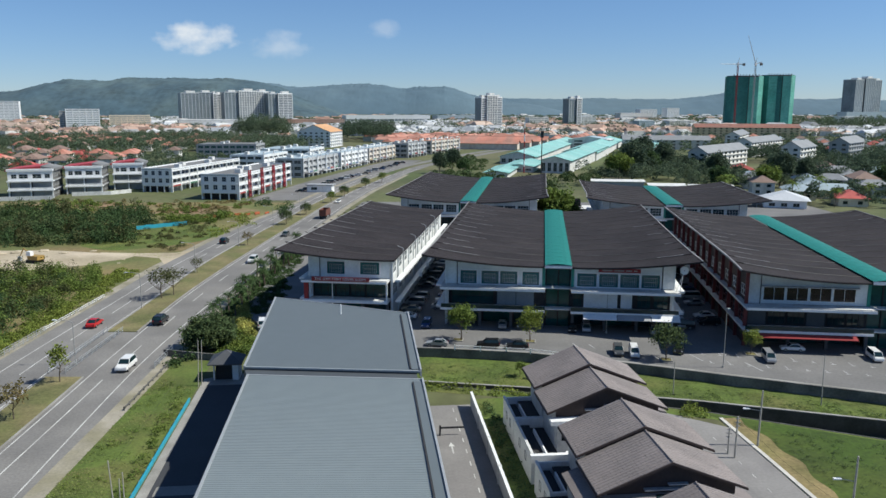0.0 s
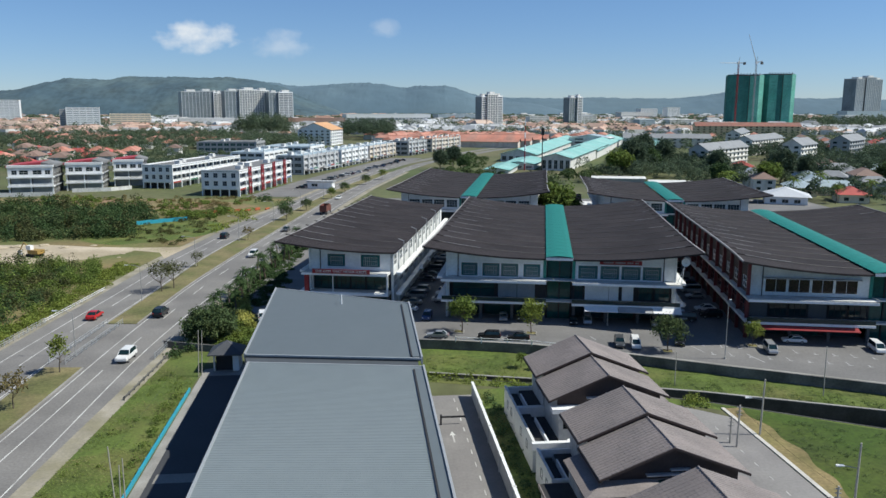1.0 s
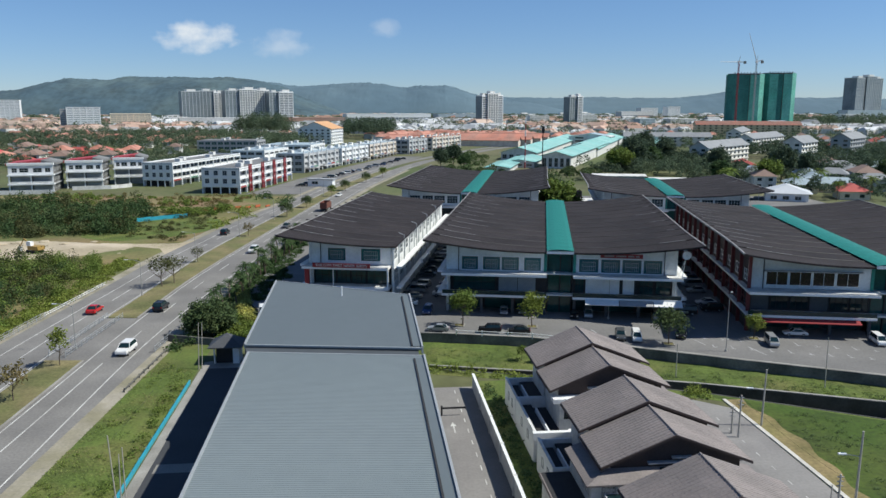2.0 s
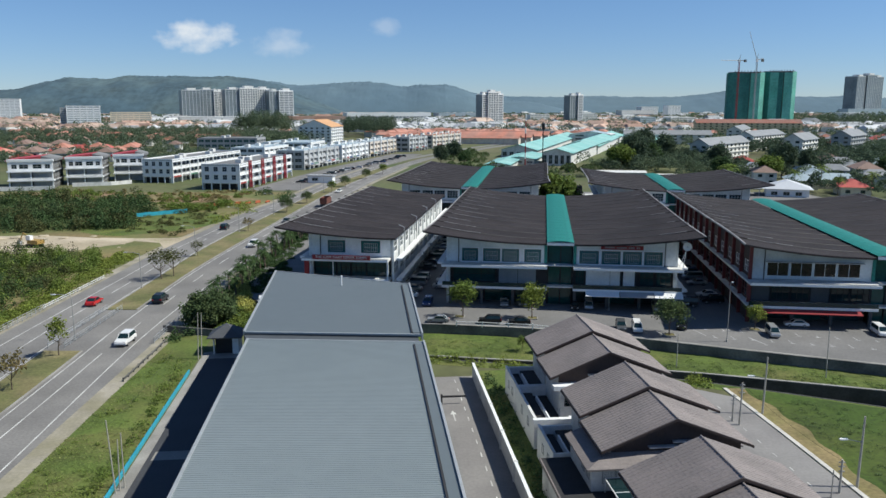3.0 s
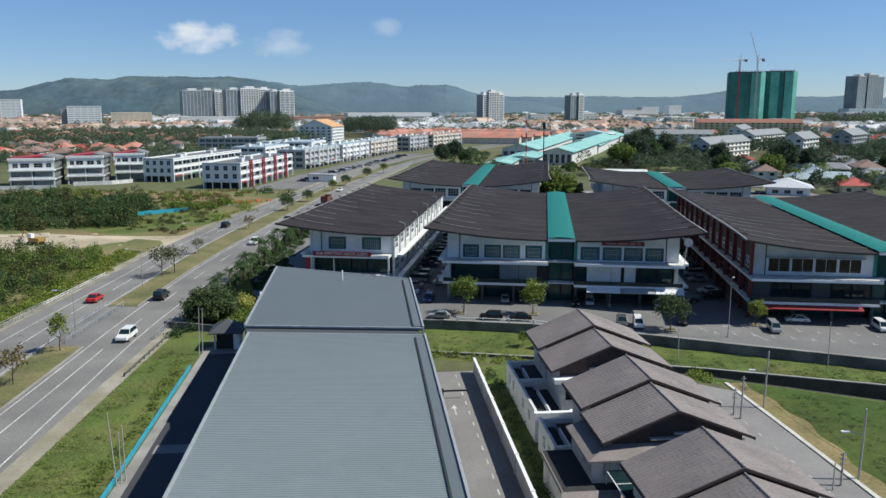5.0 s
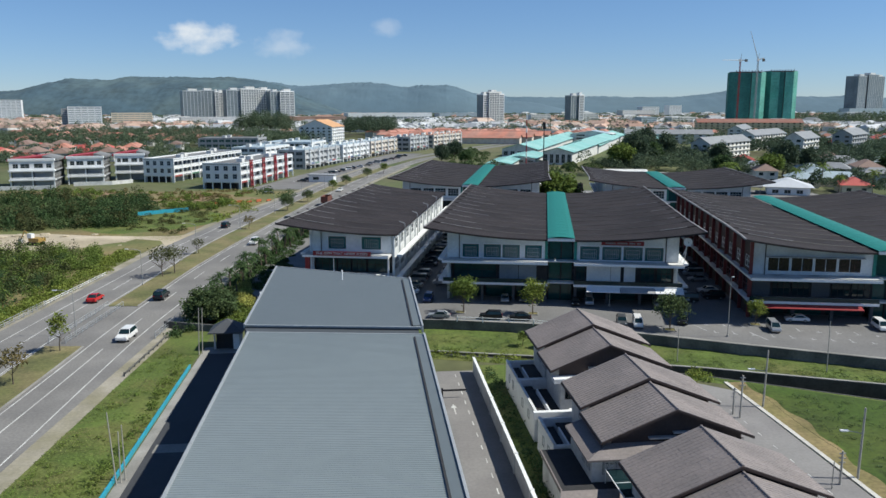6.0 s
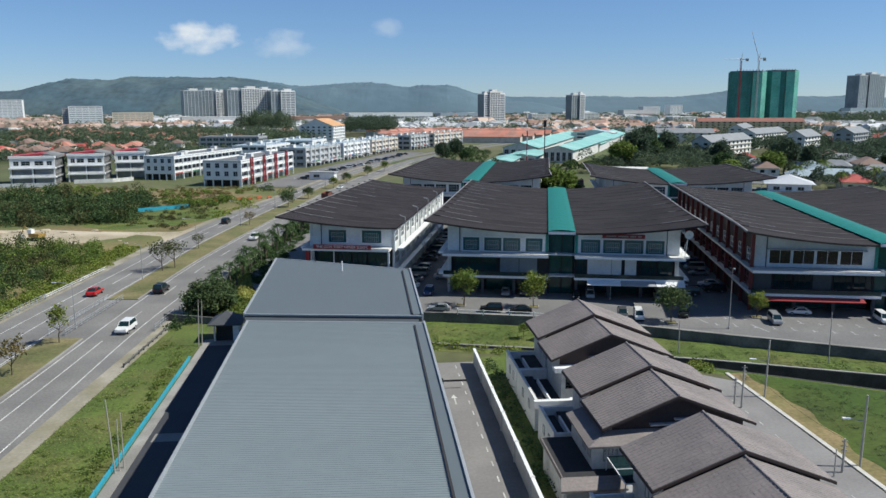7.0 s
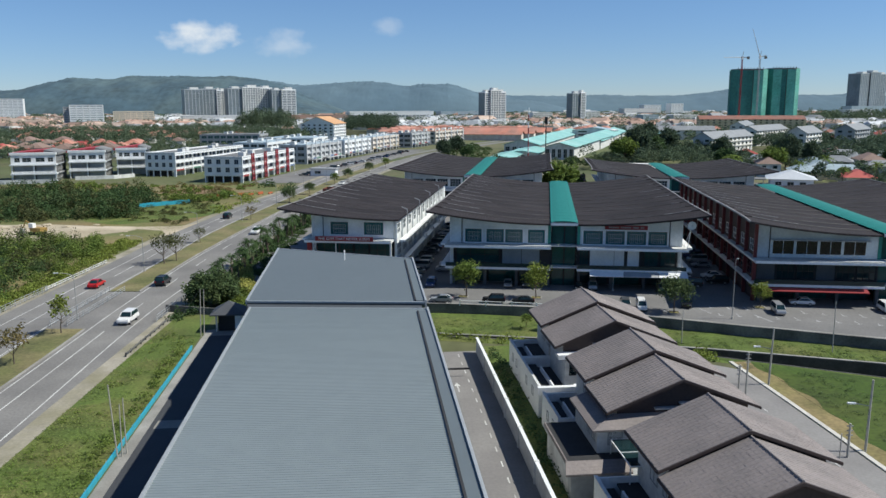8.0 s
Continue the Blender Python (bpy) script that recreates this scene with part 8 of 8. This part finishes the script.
def gridded_tower(x, y, shafts, floor_h, label, ang=30.0):
    """Cluster of joined shafts (x0, x1, set back, depth, height, kind): "glass" has thin mullions and slab lines, "grid" deep white frames, "stack" rounded white balconies."""
    t = thing("apartment_tower", pose(x, y, 0, 0, 0, ang), label, "tower", "towers")
    for x0, x1, back, d, h, kind in shafts:
        part("shaft", box(B(), x0, back, 0, x1, back + d, h), TOWER_GLASS, t)
        n = int(h / floor_h)
        slab = {"glass": 0.45, "grid": 1.0, "stack": 1.3}[kind]
        proud = {"glass": 0.25, "grid": 0.7, "stack": 1.7}[kind]
        wall = {"glass": FACADE_GREY, "grid": TOWER_PALE, "stack": WHITE}[kind]
        for k in range(1, n + 1):
            z = k * h / n
            part("floor_slab", box(B(), x0 - 0.3, back - proud, z - slab, x1 + 0.3, back - 0.004, z), wall, t)
        step = {"glass": 7.0, "grid": 5.6, "stack": 9.0}[kind]
        m = max(1, round((x1 - x0) / step))
        for k in range(m + 1):
            q = x0 + (x1 - x0) * k / m
            part("fin", box(B(), q - 0.55, back - proud - 0.15, 0, q + 0.55, back - proud - 0.004, h + 1.0), wall, t)
        part("parapet", box(B(), x0 - 0.4, back - 0.6, h + 0.004, x1 + 0.4, back + d, h + 1.6), wall, t)
        part("roof_room", box(B(), x0 + (x1 - x0) * 0.3, back + 3, h + 1.604, x0 + (x1 - x0) * 0.8, back + d * 0.6, h + 5.5), WHITE_OLD, t)
    return t


FACADE_GREY = M("grey_facade", (0.50, 0.53, 0.54), 0.7, 0.1, 0.1, 1, 0)
gridded_tower(-520, 1700, ((-38, -1, 0, 34, 67.5, "glass"), (-0.9, 30, 6, 30, 69.0, "glass"), (30.1, 37, 5, 24, 67.0, "stack"), (37.1, 54, 16, 20, 66.0, "grid")), 3.4, "grey glass apartment tower with white balconies at its corner")
gridded_tower(-400, 1700, ((-65, -35.5, 4, 34, 69.0, "glass"), (-35.4, 2, 0, 36, 72.0, "grid"), (2.1, 29, 3, 36, 71.0, "grid")), 3.4, "white gridded apartment tower with dark glass flank")
gridded_tower(-345, 1696, ((-26, -6.5, 4, 30, 66.0, "glass"), (-6.4, 24, 0, 30, 67.0, "stack")), 3.4, "white apartment tower with stacked balconies")
gridded_tower(93, 1500, ((-23, -12, 4, 22, 57.0, "stack"), (-11.9, 10, 0, 26, 61.0, "grid"), (10.1, 23, 4, 22, 58.0, "stack")), 3.2, "white residential tower standing alone")
gridded_tower(266, 1600, ((-15, 3, 2, 20, 56.0, "glass"), (3.1, 15, 0, 20, 58.0, "stack")), 3.2, "slim white residential tower")
gridded_tower(1044, 1980, ((-34, -2, 2, 34, 108.0, "glass"), (4, 42, 0, 34, 112.0, "glass"), (48, 76, 4, 34, 108.0, "glass")), 3.4, "tall blue-grey twin tower on a podium")
slab_block(1040, 1940, 150, 30, 30, PALEBLUE, "long pale podium below the tall towers")
NET = M("green_scaffold_net", (0.10, 0.36, 0.28), 0.85, 0.35, 0.04, 0.35, 0.2, second=(0.16, 0.44, 0.36))
# Darker copy of the net: shade of recess and west faces by colour.
NET_SHADE = M("shade_green_net", (0.045, 0.19, 0.165), 0.85, 0.3, 0.05, 0.4, 0.2)


def netted_tower(x, y, w, d, h, label, dark_face):
    t = thing("building_under_construction", pose(x, y, 0, 0, 0, -8), label, "tower", "towers")
    c = w * 0.16
    plan = [(-w / 2 + c, 0), (-w * 0.08, 0), (-w * 0.08, 3), (w * 0.08, 3), (w * 0.08, 0), (w / 2 - c, 0), (w / 2, c), (w / 2, d - c), (w / 2 - c, d), (-w / 2 + c, d), (-w / 2, d - c), (-w / 2, c)]
    for i, (p, q) in enumerate(zip(plan, plan[1:] + plan[:1])):
        v = Vector((q[0] - p[0], q[1] - p[1], 0))
        nr = Vector((v.y, -v.x, 0)).normalized() * 0.4
        m = NET_SHADE if i in (1, 2, 3, 10, 11) or (i == 0 and dark_face) else NET
        part("net_panel", prism(B(), [(p[0], p[1]), (q[0], q[1]), (q[0] - nr.x, q[1] - nr.y), (p[0] - nr.x, p[1] - nr.y)][::1], 0, h + (1.5 if i % 2 else 0)), m, t)
    part("core", prism(B(), [(px * 0.97, d / 2 + (py - d / 2) * 0.97) for px, py in plan], 0, h - 1.004), CONCRETE_DARK, t)
    for k in range(9):
        q = -w / 2 + c + (w - 2 * c) * k / 8
        part("starter_column", box(B(), q - 0.6, 1.2, h + 2.504, q + 0.6, 2.4, h + 4.6), CONCRETE_DARK, t)
    part("roof_formwork", prism(B(), [(px * 0.93, d / 2 + (py - d / 2) * 0.93) for px, py in plan], h - 1, h + 2.5), CONCRETE_DARK, t)
    return t


netted_tower(549, 1450, 64, 36, 95, "high-rise shell wrapped in green scaffold netting", True)
netted_tower(615, 1462, 58, 36, 97, "high-rise shell wrapped in green scaffold netting", False)


def crane(x, y, h, jib, ang, luff, label):
    c = thing("tower_crane", pose(x, y, 0, 0, 0, ang), label, "crane", "cranes")
    for sx in (-1, 1):
        for sy in (-1, 1):
            part("mast_leg", tube(B(), (sx, sy, 0), (sx, sy, h), 0.3, 0.3, 4), RED if luff == 0 else STEEL, c)
    bm = B()
    for k in range(int(h / 4)):
        tube(bm, (-1, -1, k * 4), (1, -1, k * 4 + 4), 0.15, 0.15, 4)
        tube(bm, (1, -1, k * 4), (1, 1, k * 4 + 4), 0.15, 0.15, 4)
    part("bracing", bm, RED if luff == 0 else STEEL, c)
    a = radians(luff)
    part("jib", tube(B(), (0, 0, h), (-jib * math.cos(a), 0, h + jib * math.sin(a)), 0.75, 0.35, 5), STEEL, c)
    part("counter_jib", tube(B(), (0, 0, h), (12, 0, h + (3 if luff else 0)), 0.8, 0.8, 5), STEEL, c)
    part("counterweight", box(B(), 9, -1.5, h - 3, 13, 1.5, h + 1.5), CONCRETE_DARK, c)
    part("cab", box(B(), -1.6, -1.6, h - 3, 1.6, 1.6, h + 2), WHITE, c)
    part("apex", tube(B(), (0, 0, h), (2, 0, h + 11), 0.6, 0.3, 5), STEEL, c)


crane(528, 1440, 117, 34, 4, 0, "red tower crane with level jib")
crane(562, 1446, 118, 52, 10, 70, "grey luffing tower crane with raised jib")

# ---- woods and hills ----
def woods(name, poly, n, hmin, hmax, label, seed, leaf=LEAF_FAR, per=26, size=0.9, r=4.0):
    rng = np.random.default_rng(seed)
    pts, siz = [], []
    for x, y in scatter(poly, n, rng):
        if abs(x - np.interp(y, RY, R_IN)) < 22 and y < 900:
            continue
        h = rng.uniform(hmin, hmax)
        rr = r * (0.7 + 0.6 * rng.random())
        d = rng.normal(size=(per, 3))
        d /= np.linalg.norm(d, axis=1, keepdims=True)
        d[:, 2] = np.abs(d[:, 2]) * 1.0 - 0.25
        pts.append(np.array([x, y, h * 0.55]) + d * (rr, rr, h * 0.5) * (0.7 + 0.4 * rng.random((per, 1))))
        siz.append(size * (0.6 + 0.9 * rng.random(per)))
    p = np.concatenate(pts)
    p[:, 2] = np.maximum(p[:, 2], 0.3)
    tagged(new(name, quads_mesh(name, p, np.concatenate(siz), leaf, rng)), label, "trees", kind="stuff")


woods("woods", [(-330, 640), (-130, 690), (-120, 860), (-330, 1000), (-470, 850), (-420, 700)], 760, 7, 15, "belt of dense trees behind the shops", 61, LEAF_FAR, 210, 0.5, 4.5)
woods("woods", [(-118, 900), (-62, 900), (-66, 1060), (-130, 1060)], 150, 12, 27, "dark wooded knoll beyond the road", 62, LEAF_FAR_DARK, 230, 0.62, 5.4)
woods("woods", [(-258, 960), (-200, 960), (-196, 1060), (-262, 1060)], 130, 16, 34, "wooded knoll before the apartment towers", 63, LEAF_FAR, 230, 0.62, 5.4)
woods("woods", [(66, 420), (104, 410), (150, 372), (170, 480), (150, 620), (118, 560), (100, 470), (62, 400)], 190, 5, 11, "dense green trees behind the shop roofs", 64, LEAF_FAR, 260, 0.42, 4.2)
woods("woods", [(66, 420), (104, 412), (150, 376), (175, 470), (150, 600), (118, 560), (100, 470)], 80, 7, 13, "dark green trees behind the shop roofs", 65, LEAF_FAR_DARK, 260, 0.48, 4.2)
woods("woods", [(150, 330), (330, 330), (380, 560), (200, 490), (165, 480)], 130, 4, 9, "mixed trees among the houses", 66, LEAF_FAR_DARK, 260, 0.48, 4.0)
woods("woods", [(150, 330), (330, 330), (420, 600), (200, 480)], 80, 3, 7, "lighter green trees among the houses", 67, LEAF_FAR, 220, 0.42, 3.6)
woods("woods", [(10, 345), (60, 350), (20, 420), (0, 420)], 40, 4, 9, "green trees behind the rear shops", 68, LEAF_MID, 100, 0.6, 3.2)
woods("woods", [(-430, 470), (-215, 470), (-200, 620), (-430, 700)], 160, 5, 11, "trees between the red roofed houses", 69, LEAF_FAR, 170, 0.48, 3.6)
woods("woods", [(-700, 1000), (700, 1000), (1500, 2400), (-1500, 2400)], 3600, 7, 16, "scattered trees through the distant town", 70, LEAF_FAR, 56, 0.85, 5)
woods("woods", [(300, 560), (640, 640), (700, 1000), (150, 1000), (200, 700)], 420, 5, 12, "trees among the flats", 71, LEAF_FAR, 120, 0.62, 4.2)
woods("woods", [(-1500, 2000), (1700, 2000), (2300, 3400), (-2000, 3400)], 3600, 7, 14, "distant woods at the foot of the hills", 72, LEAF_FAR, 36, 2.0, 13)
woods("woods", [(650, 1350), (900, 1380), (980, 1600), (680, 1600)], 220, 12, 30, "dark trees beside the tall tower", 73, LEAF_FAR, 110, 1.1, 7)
woods("woods", [(-8, 500), (22, 470), (32, 560), (24, 640), (8, 610)], 46, 3, 7, "roadside trees and shrubs beyond the rear shops", 74, LEAF_MID, 160, 0.45, 3.0)
woods("woods", [(-12, 420), (20, 380), (24, 440), (2, 470)], 30, 3, 6, "roadside shrubs beyond the rear shops", 75, LEAF_MID, 140, 0.4, 2.6)
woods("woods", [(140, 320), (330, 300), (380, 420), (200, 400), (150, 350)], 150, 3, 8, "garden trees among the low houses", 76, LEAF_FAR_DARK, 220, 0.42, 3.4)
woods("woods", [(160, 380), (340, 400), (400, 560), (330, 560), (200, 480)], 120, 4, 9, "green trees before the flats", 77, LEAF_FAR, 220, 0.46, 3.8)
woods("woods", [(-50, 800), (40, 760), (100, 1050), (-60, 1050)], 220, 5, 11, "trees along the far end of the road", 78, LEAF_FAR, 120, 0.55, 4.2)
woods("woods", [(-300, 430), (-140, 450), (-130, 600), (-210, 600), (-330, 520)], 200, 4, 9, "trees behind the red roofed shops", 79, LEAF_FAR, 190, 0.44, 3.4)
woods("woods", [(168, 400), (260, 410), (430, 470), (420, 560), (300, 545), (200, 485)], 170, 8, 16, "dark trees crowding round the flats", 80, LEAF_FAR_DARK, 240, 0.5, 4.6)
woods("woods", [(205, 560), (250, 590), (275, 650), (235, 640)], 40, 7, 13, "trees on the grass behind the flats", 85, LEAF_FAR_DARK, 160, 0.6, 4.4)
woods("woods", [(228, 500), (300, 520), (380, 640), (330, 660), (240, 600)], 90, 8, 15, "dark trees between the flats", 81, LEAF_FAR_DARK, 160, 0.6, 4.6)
woods("woods", [(44, 372), (62, 380), (96, 440), (92, 470), (62, 430)], 26, 3, 7, "small trees before the market halls", 82, LEAF_MID, 200, 0.42, 2.8)
for k, (x, y) in enumerate(((160, 318), (176, 322), (185, 315), (196, 330), (152, 340), (128, 348), (205, 316), (214, 332), (240, 345), (118, 330), (168, 350))):
    palm(2 + k % 2, x, y, 0.9 + 0.03 * k, "tall coconut palm among the houses", "tall palms")
for k, (x, y, key, s) in enumerate(((172, 400, "tall", 1.15), (190, 412, "tall", 0.9), (150, 430, "tall", 1.0), (106, 440, "tall", 1.3), (120, 470, "tall", 1.1), (96, 430, "mid_b", 1.4), (232, 395, "tall", 1.0), (215, 380, "mid_a", 1.3),
                                    (12, 470, "mid_a", 1.0), (-2, 480, "tall", 0.8), (6, 500, "tall", 0.9), (135, 384, "mid_a", 1.2), (154, 372, "mid_b", 1.2), (118, 492, "tall", 1.25), (127, 500, "tall", 1.4), (136, 488, "tall", 1.2), (121, 462, "mid_a", 1.5), (112, 478, "mid_b", 1.3))):
    tree(key, x, y, s, "large dark tree rising behind the roofs", "background trees")

# Hill greens are shifted to blue: distance haze is put into the colour.
HILL_HAZE = M("hazed_wooded_hill", (0.058, 0.100, 0.124), 0.95, 0.34, 0.010, 0.05, 0.0, second=(0.088, 0.132, 0.140), cut=0.55)
HILL_FAR_HAZE = M("hazed_far_hill", (0.092, 0.150, 0.190), 0.95, 0.10, 0.004, 0.02, 0.0, second=(0.105, 0.162, 0.196))


def hill(name, x0, x1, y0, depth, heights, label, seed, material):
    """Wooded ridge: crest heights along x, rounded in depth, roughened by tree crowns along the crest."""
    nx, ny = 420, 60
    V, F = [], []
    hx = [x0 + (x1 - x0) * k / (len(heights) - 1) for k in range(len(heights))]
    for j in range(ny + 1):
        q = j / ny
        for i in range(nx + 1):
            x = x0 + (x1 - x0) * i / nx
            y = y0 + depth * q
            crest = float(np.interp(x, hx, heights))
            sh = math.sin(math.pi * min(1, q * 0.95)) ** 0.8 if q < 1 else 0
            spur = 1 + 0.18 * (1 - sh) * noise.noise((x * 0.004, y * 0.004, seed))
            z = crest * sh * spur * (1 + 0.05 * noise.noise((x * 0.012, y * 0.012, seed)))
            z += (3 * noise.noise((x * 0.03, y * 0.03, seed)) + 3.5 * noise.noise((x * 0.09, y * 0.09, seed))) * min(1, z / 60) * (1.0 if sh > 0.93 else 0.35)
            V.append((x, y, max(z, -2)))
    for j in range(ny):
        for i in range(nx):
            a = j * (nx + 1) + i
            F.append((a, a + 1, a + nx + 2, a + nx + 1))
    me = bpy.data.meshes.new(name)
    me.from_pydata(V, [], F)
    me.materials.append(material)
    for p in me.polygons:
        p.use_smooth = True
    tagged(new(name, me), label, "hill", kind="structure")


hill("hill_west", -1750, -350, 2500, 700, (94, 96, 94, 89, 92, 106, 122, 134, 130, 129, 131, 138, 141, 137, 140, 139, 138, 138, 134, 126, 108, 76, 52, 30, 5), "wooded ridge coloured haze-blue behind the apartment towers", 2.0, HILL_HAZE)
hill("hill_centre", -1100, 600, 3300, 700, (110, 130, 150, 150, 140, 127, 131, 138, 139, 144, 134, 122, 132, 131, 110, 82, 64, 60, 50, 30, 10), "far wooded hills coloured haze-blue behind the towers", 5.0, HILL_FAR_HAZE)
hill("hill_east", 150, 2700, 3500, 600, (72, 80, 79, 78, 80, 84, 80, 79, 80, 92, 110, 106, 86, 80, 80, 92, 74, 78, 81, 76, 70, 60), "low far hills coloured haze-blue behind the town", 8.0, HILL_FAR_HAZE)
# ---- clouds ----
def cloud_sheet(name, x, z, w, h, seed, dens, y=4750):
    m = bpy.data.materials.new("cloud_vapour")
    m.use_nodes = True
    n, l = m.node_tree.nodes, m.node_tree.links
    n.remove(n["Principled BSDF"])
    tc = n.new("ShaderNodeTexCoord")
    mp = n.new("ShaderNodeMapping")
    mp.inputs["Location"].default_value = (seed * 3.1, seed, seed * 7.7)
    mp.inputs["Scale"].default_value = (1 / 120, 1 / 120, 1 / 80)
    nz = n.new("ShaderNodeTexNoise")
    nz.inputs["Detail"].default_value = 9
    nz.inputs["Scale"].default_value = 1.0
    l.new(tc.outputs["Object"], mp.inputs["Vector"])
    l.new(mp.outputs[0], nz.inputs["Vector"])
    sp = n.new("ShaderNodeMapping")
    sp.inputs["Scale"].default_value = (2 / w, 1, 2 / h)
    l.new(tc.outputs["Object"], sp.inputs["Vector"])
    gr_ = n.new("ShaderNodeTexGradient")
    gr_.gradient_type = 'SPHERICAL'
    l.new(sp.outputs[0], gr_.inputs["Vector"])
    ad = n.new("ShaderNodeMath")
    ad.operation = 'MULTIPLY_ADD'
    l.new(nz.outputs[0], ad.inputs[0])
    ad.inputs[1].default_value = 1.5
    l.new(gr_.outputs["Fac"], ad.inputs[2])
    mr = n.new("ShaderNodeMapRange")
    mr.inputs["From Min"].default_value = 0.95
    mr.inputs["From Max"].default_value = 1.65
    mr.inputs["To Max"].default_value = dens
    l.new(ad.outputs[0], mr.inputs["Value"])
    edge = n.new("ShaderNodeMath")
    edge.operation = 'MULTIPLY'
    mr2 = n.new("ShaderNodeMapRange")
    mr2.inputs["From Max"].default_value = 0.25
    l.new(gr_.outputs["Fac"], mr2.inputs["Value"])
    l.new(mr.outputs[0], edge.inputs[0])
    l.new(mr2.outputs[0], edge.inputs[1])
    em = n.new("ShaderNodeEmission")
    em.inputs["Color"].default_value = (0.93, 0.95, 1.0, 1)
    em.inputs["Strength"].default_value = 0.85
    tr = n.new("ShaderNodeBsdfTransparent")
    mx = n.new("ShaderNodeMixShader")
    l.new(edge.outputs[0], mx.inputs[0])
    l.new(tr.outputs[0], mx.inputs[1])
    l.new(em.outputs[0], mx.inputs[2])
    l.new(mx.outputs[0], n["Material Output"].inputs["Surface"])
    bm = B()
    vs = [bm.verts.new(p) for p in ((-w / 2, 0, -h / 2), (w / 2, 0, -h / 2), (w / 2, 0, h / 2), (-w / 2, 0, h / 2))]
    bm.faces.new(vs)
    ob = piece(name, bm, m, "small white cumulus cloud far in the sky", "cloud", "structure", Matrix.Translation((x, y, z)))
    ob.visible_shadow = False


E_ = 4750 / 1386.0
cloud_sheet("backdrop_cloud", (362 - 784) * E_ * 1.0, 36 + (187 - 70) * E_, 640, 240, 1, 0.85)
cloud_sheet("backdrop_cloud", (505 - 784) * E_, 36 + (187 - 84) * E_, 460, 230, 2, 0.36)
cloud_sheet("backdrop_cloud", (682 - 784) * E_, 36 + (187 - 54) * E_, 280, 140, 3, 0.24)
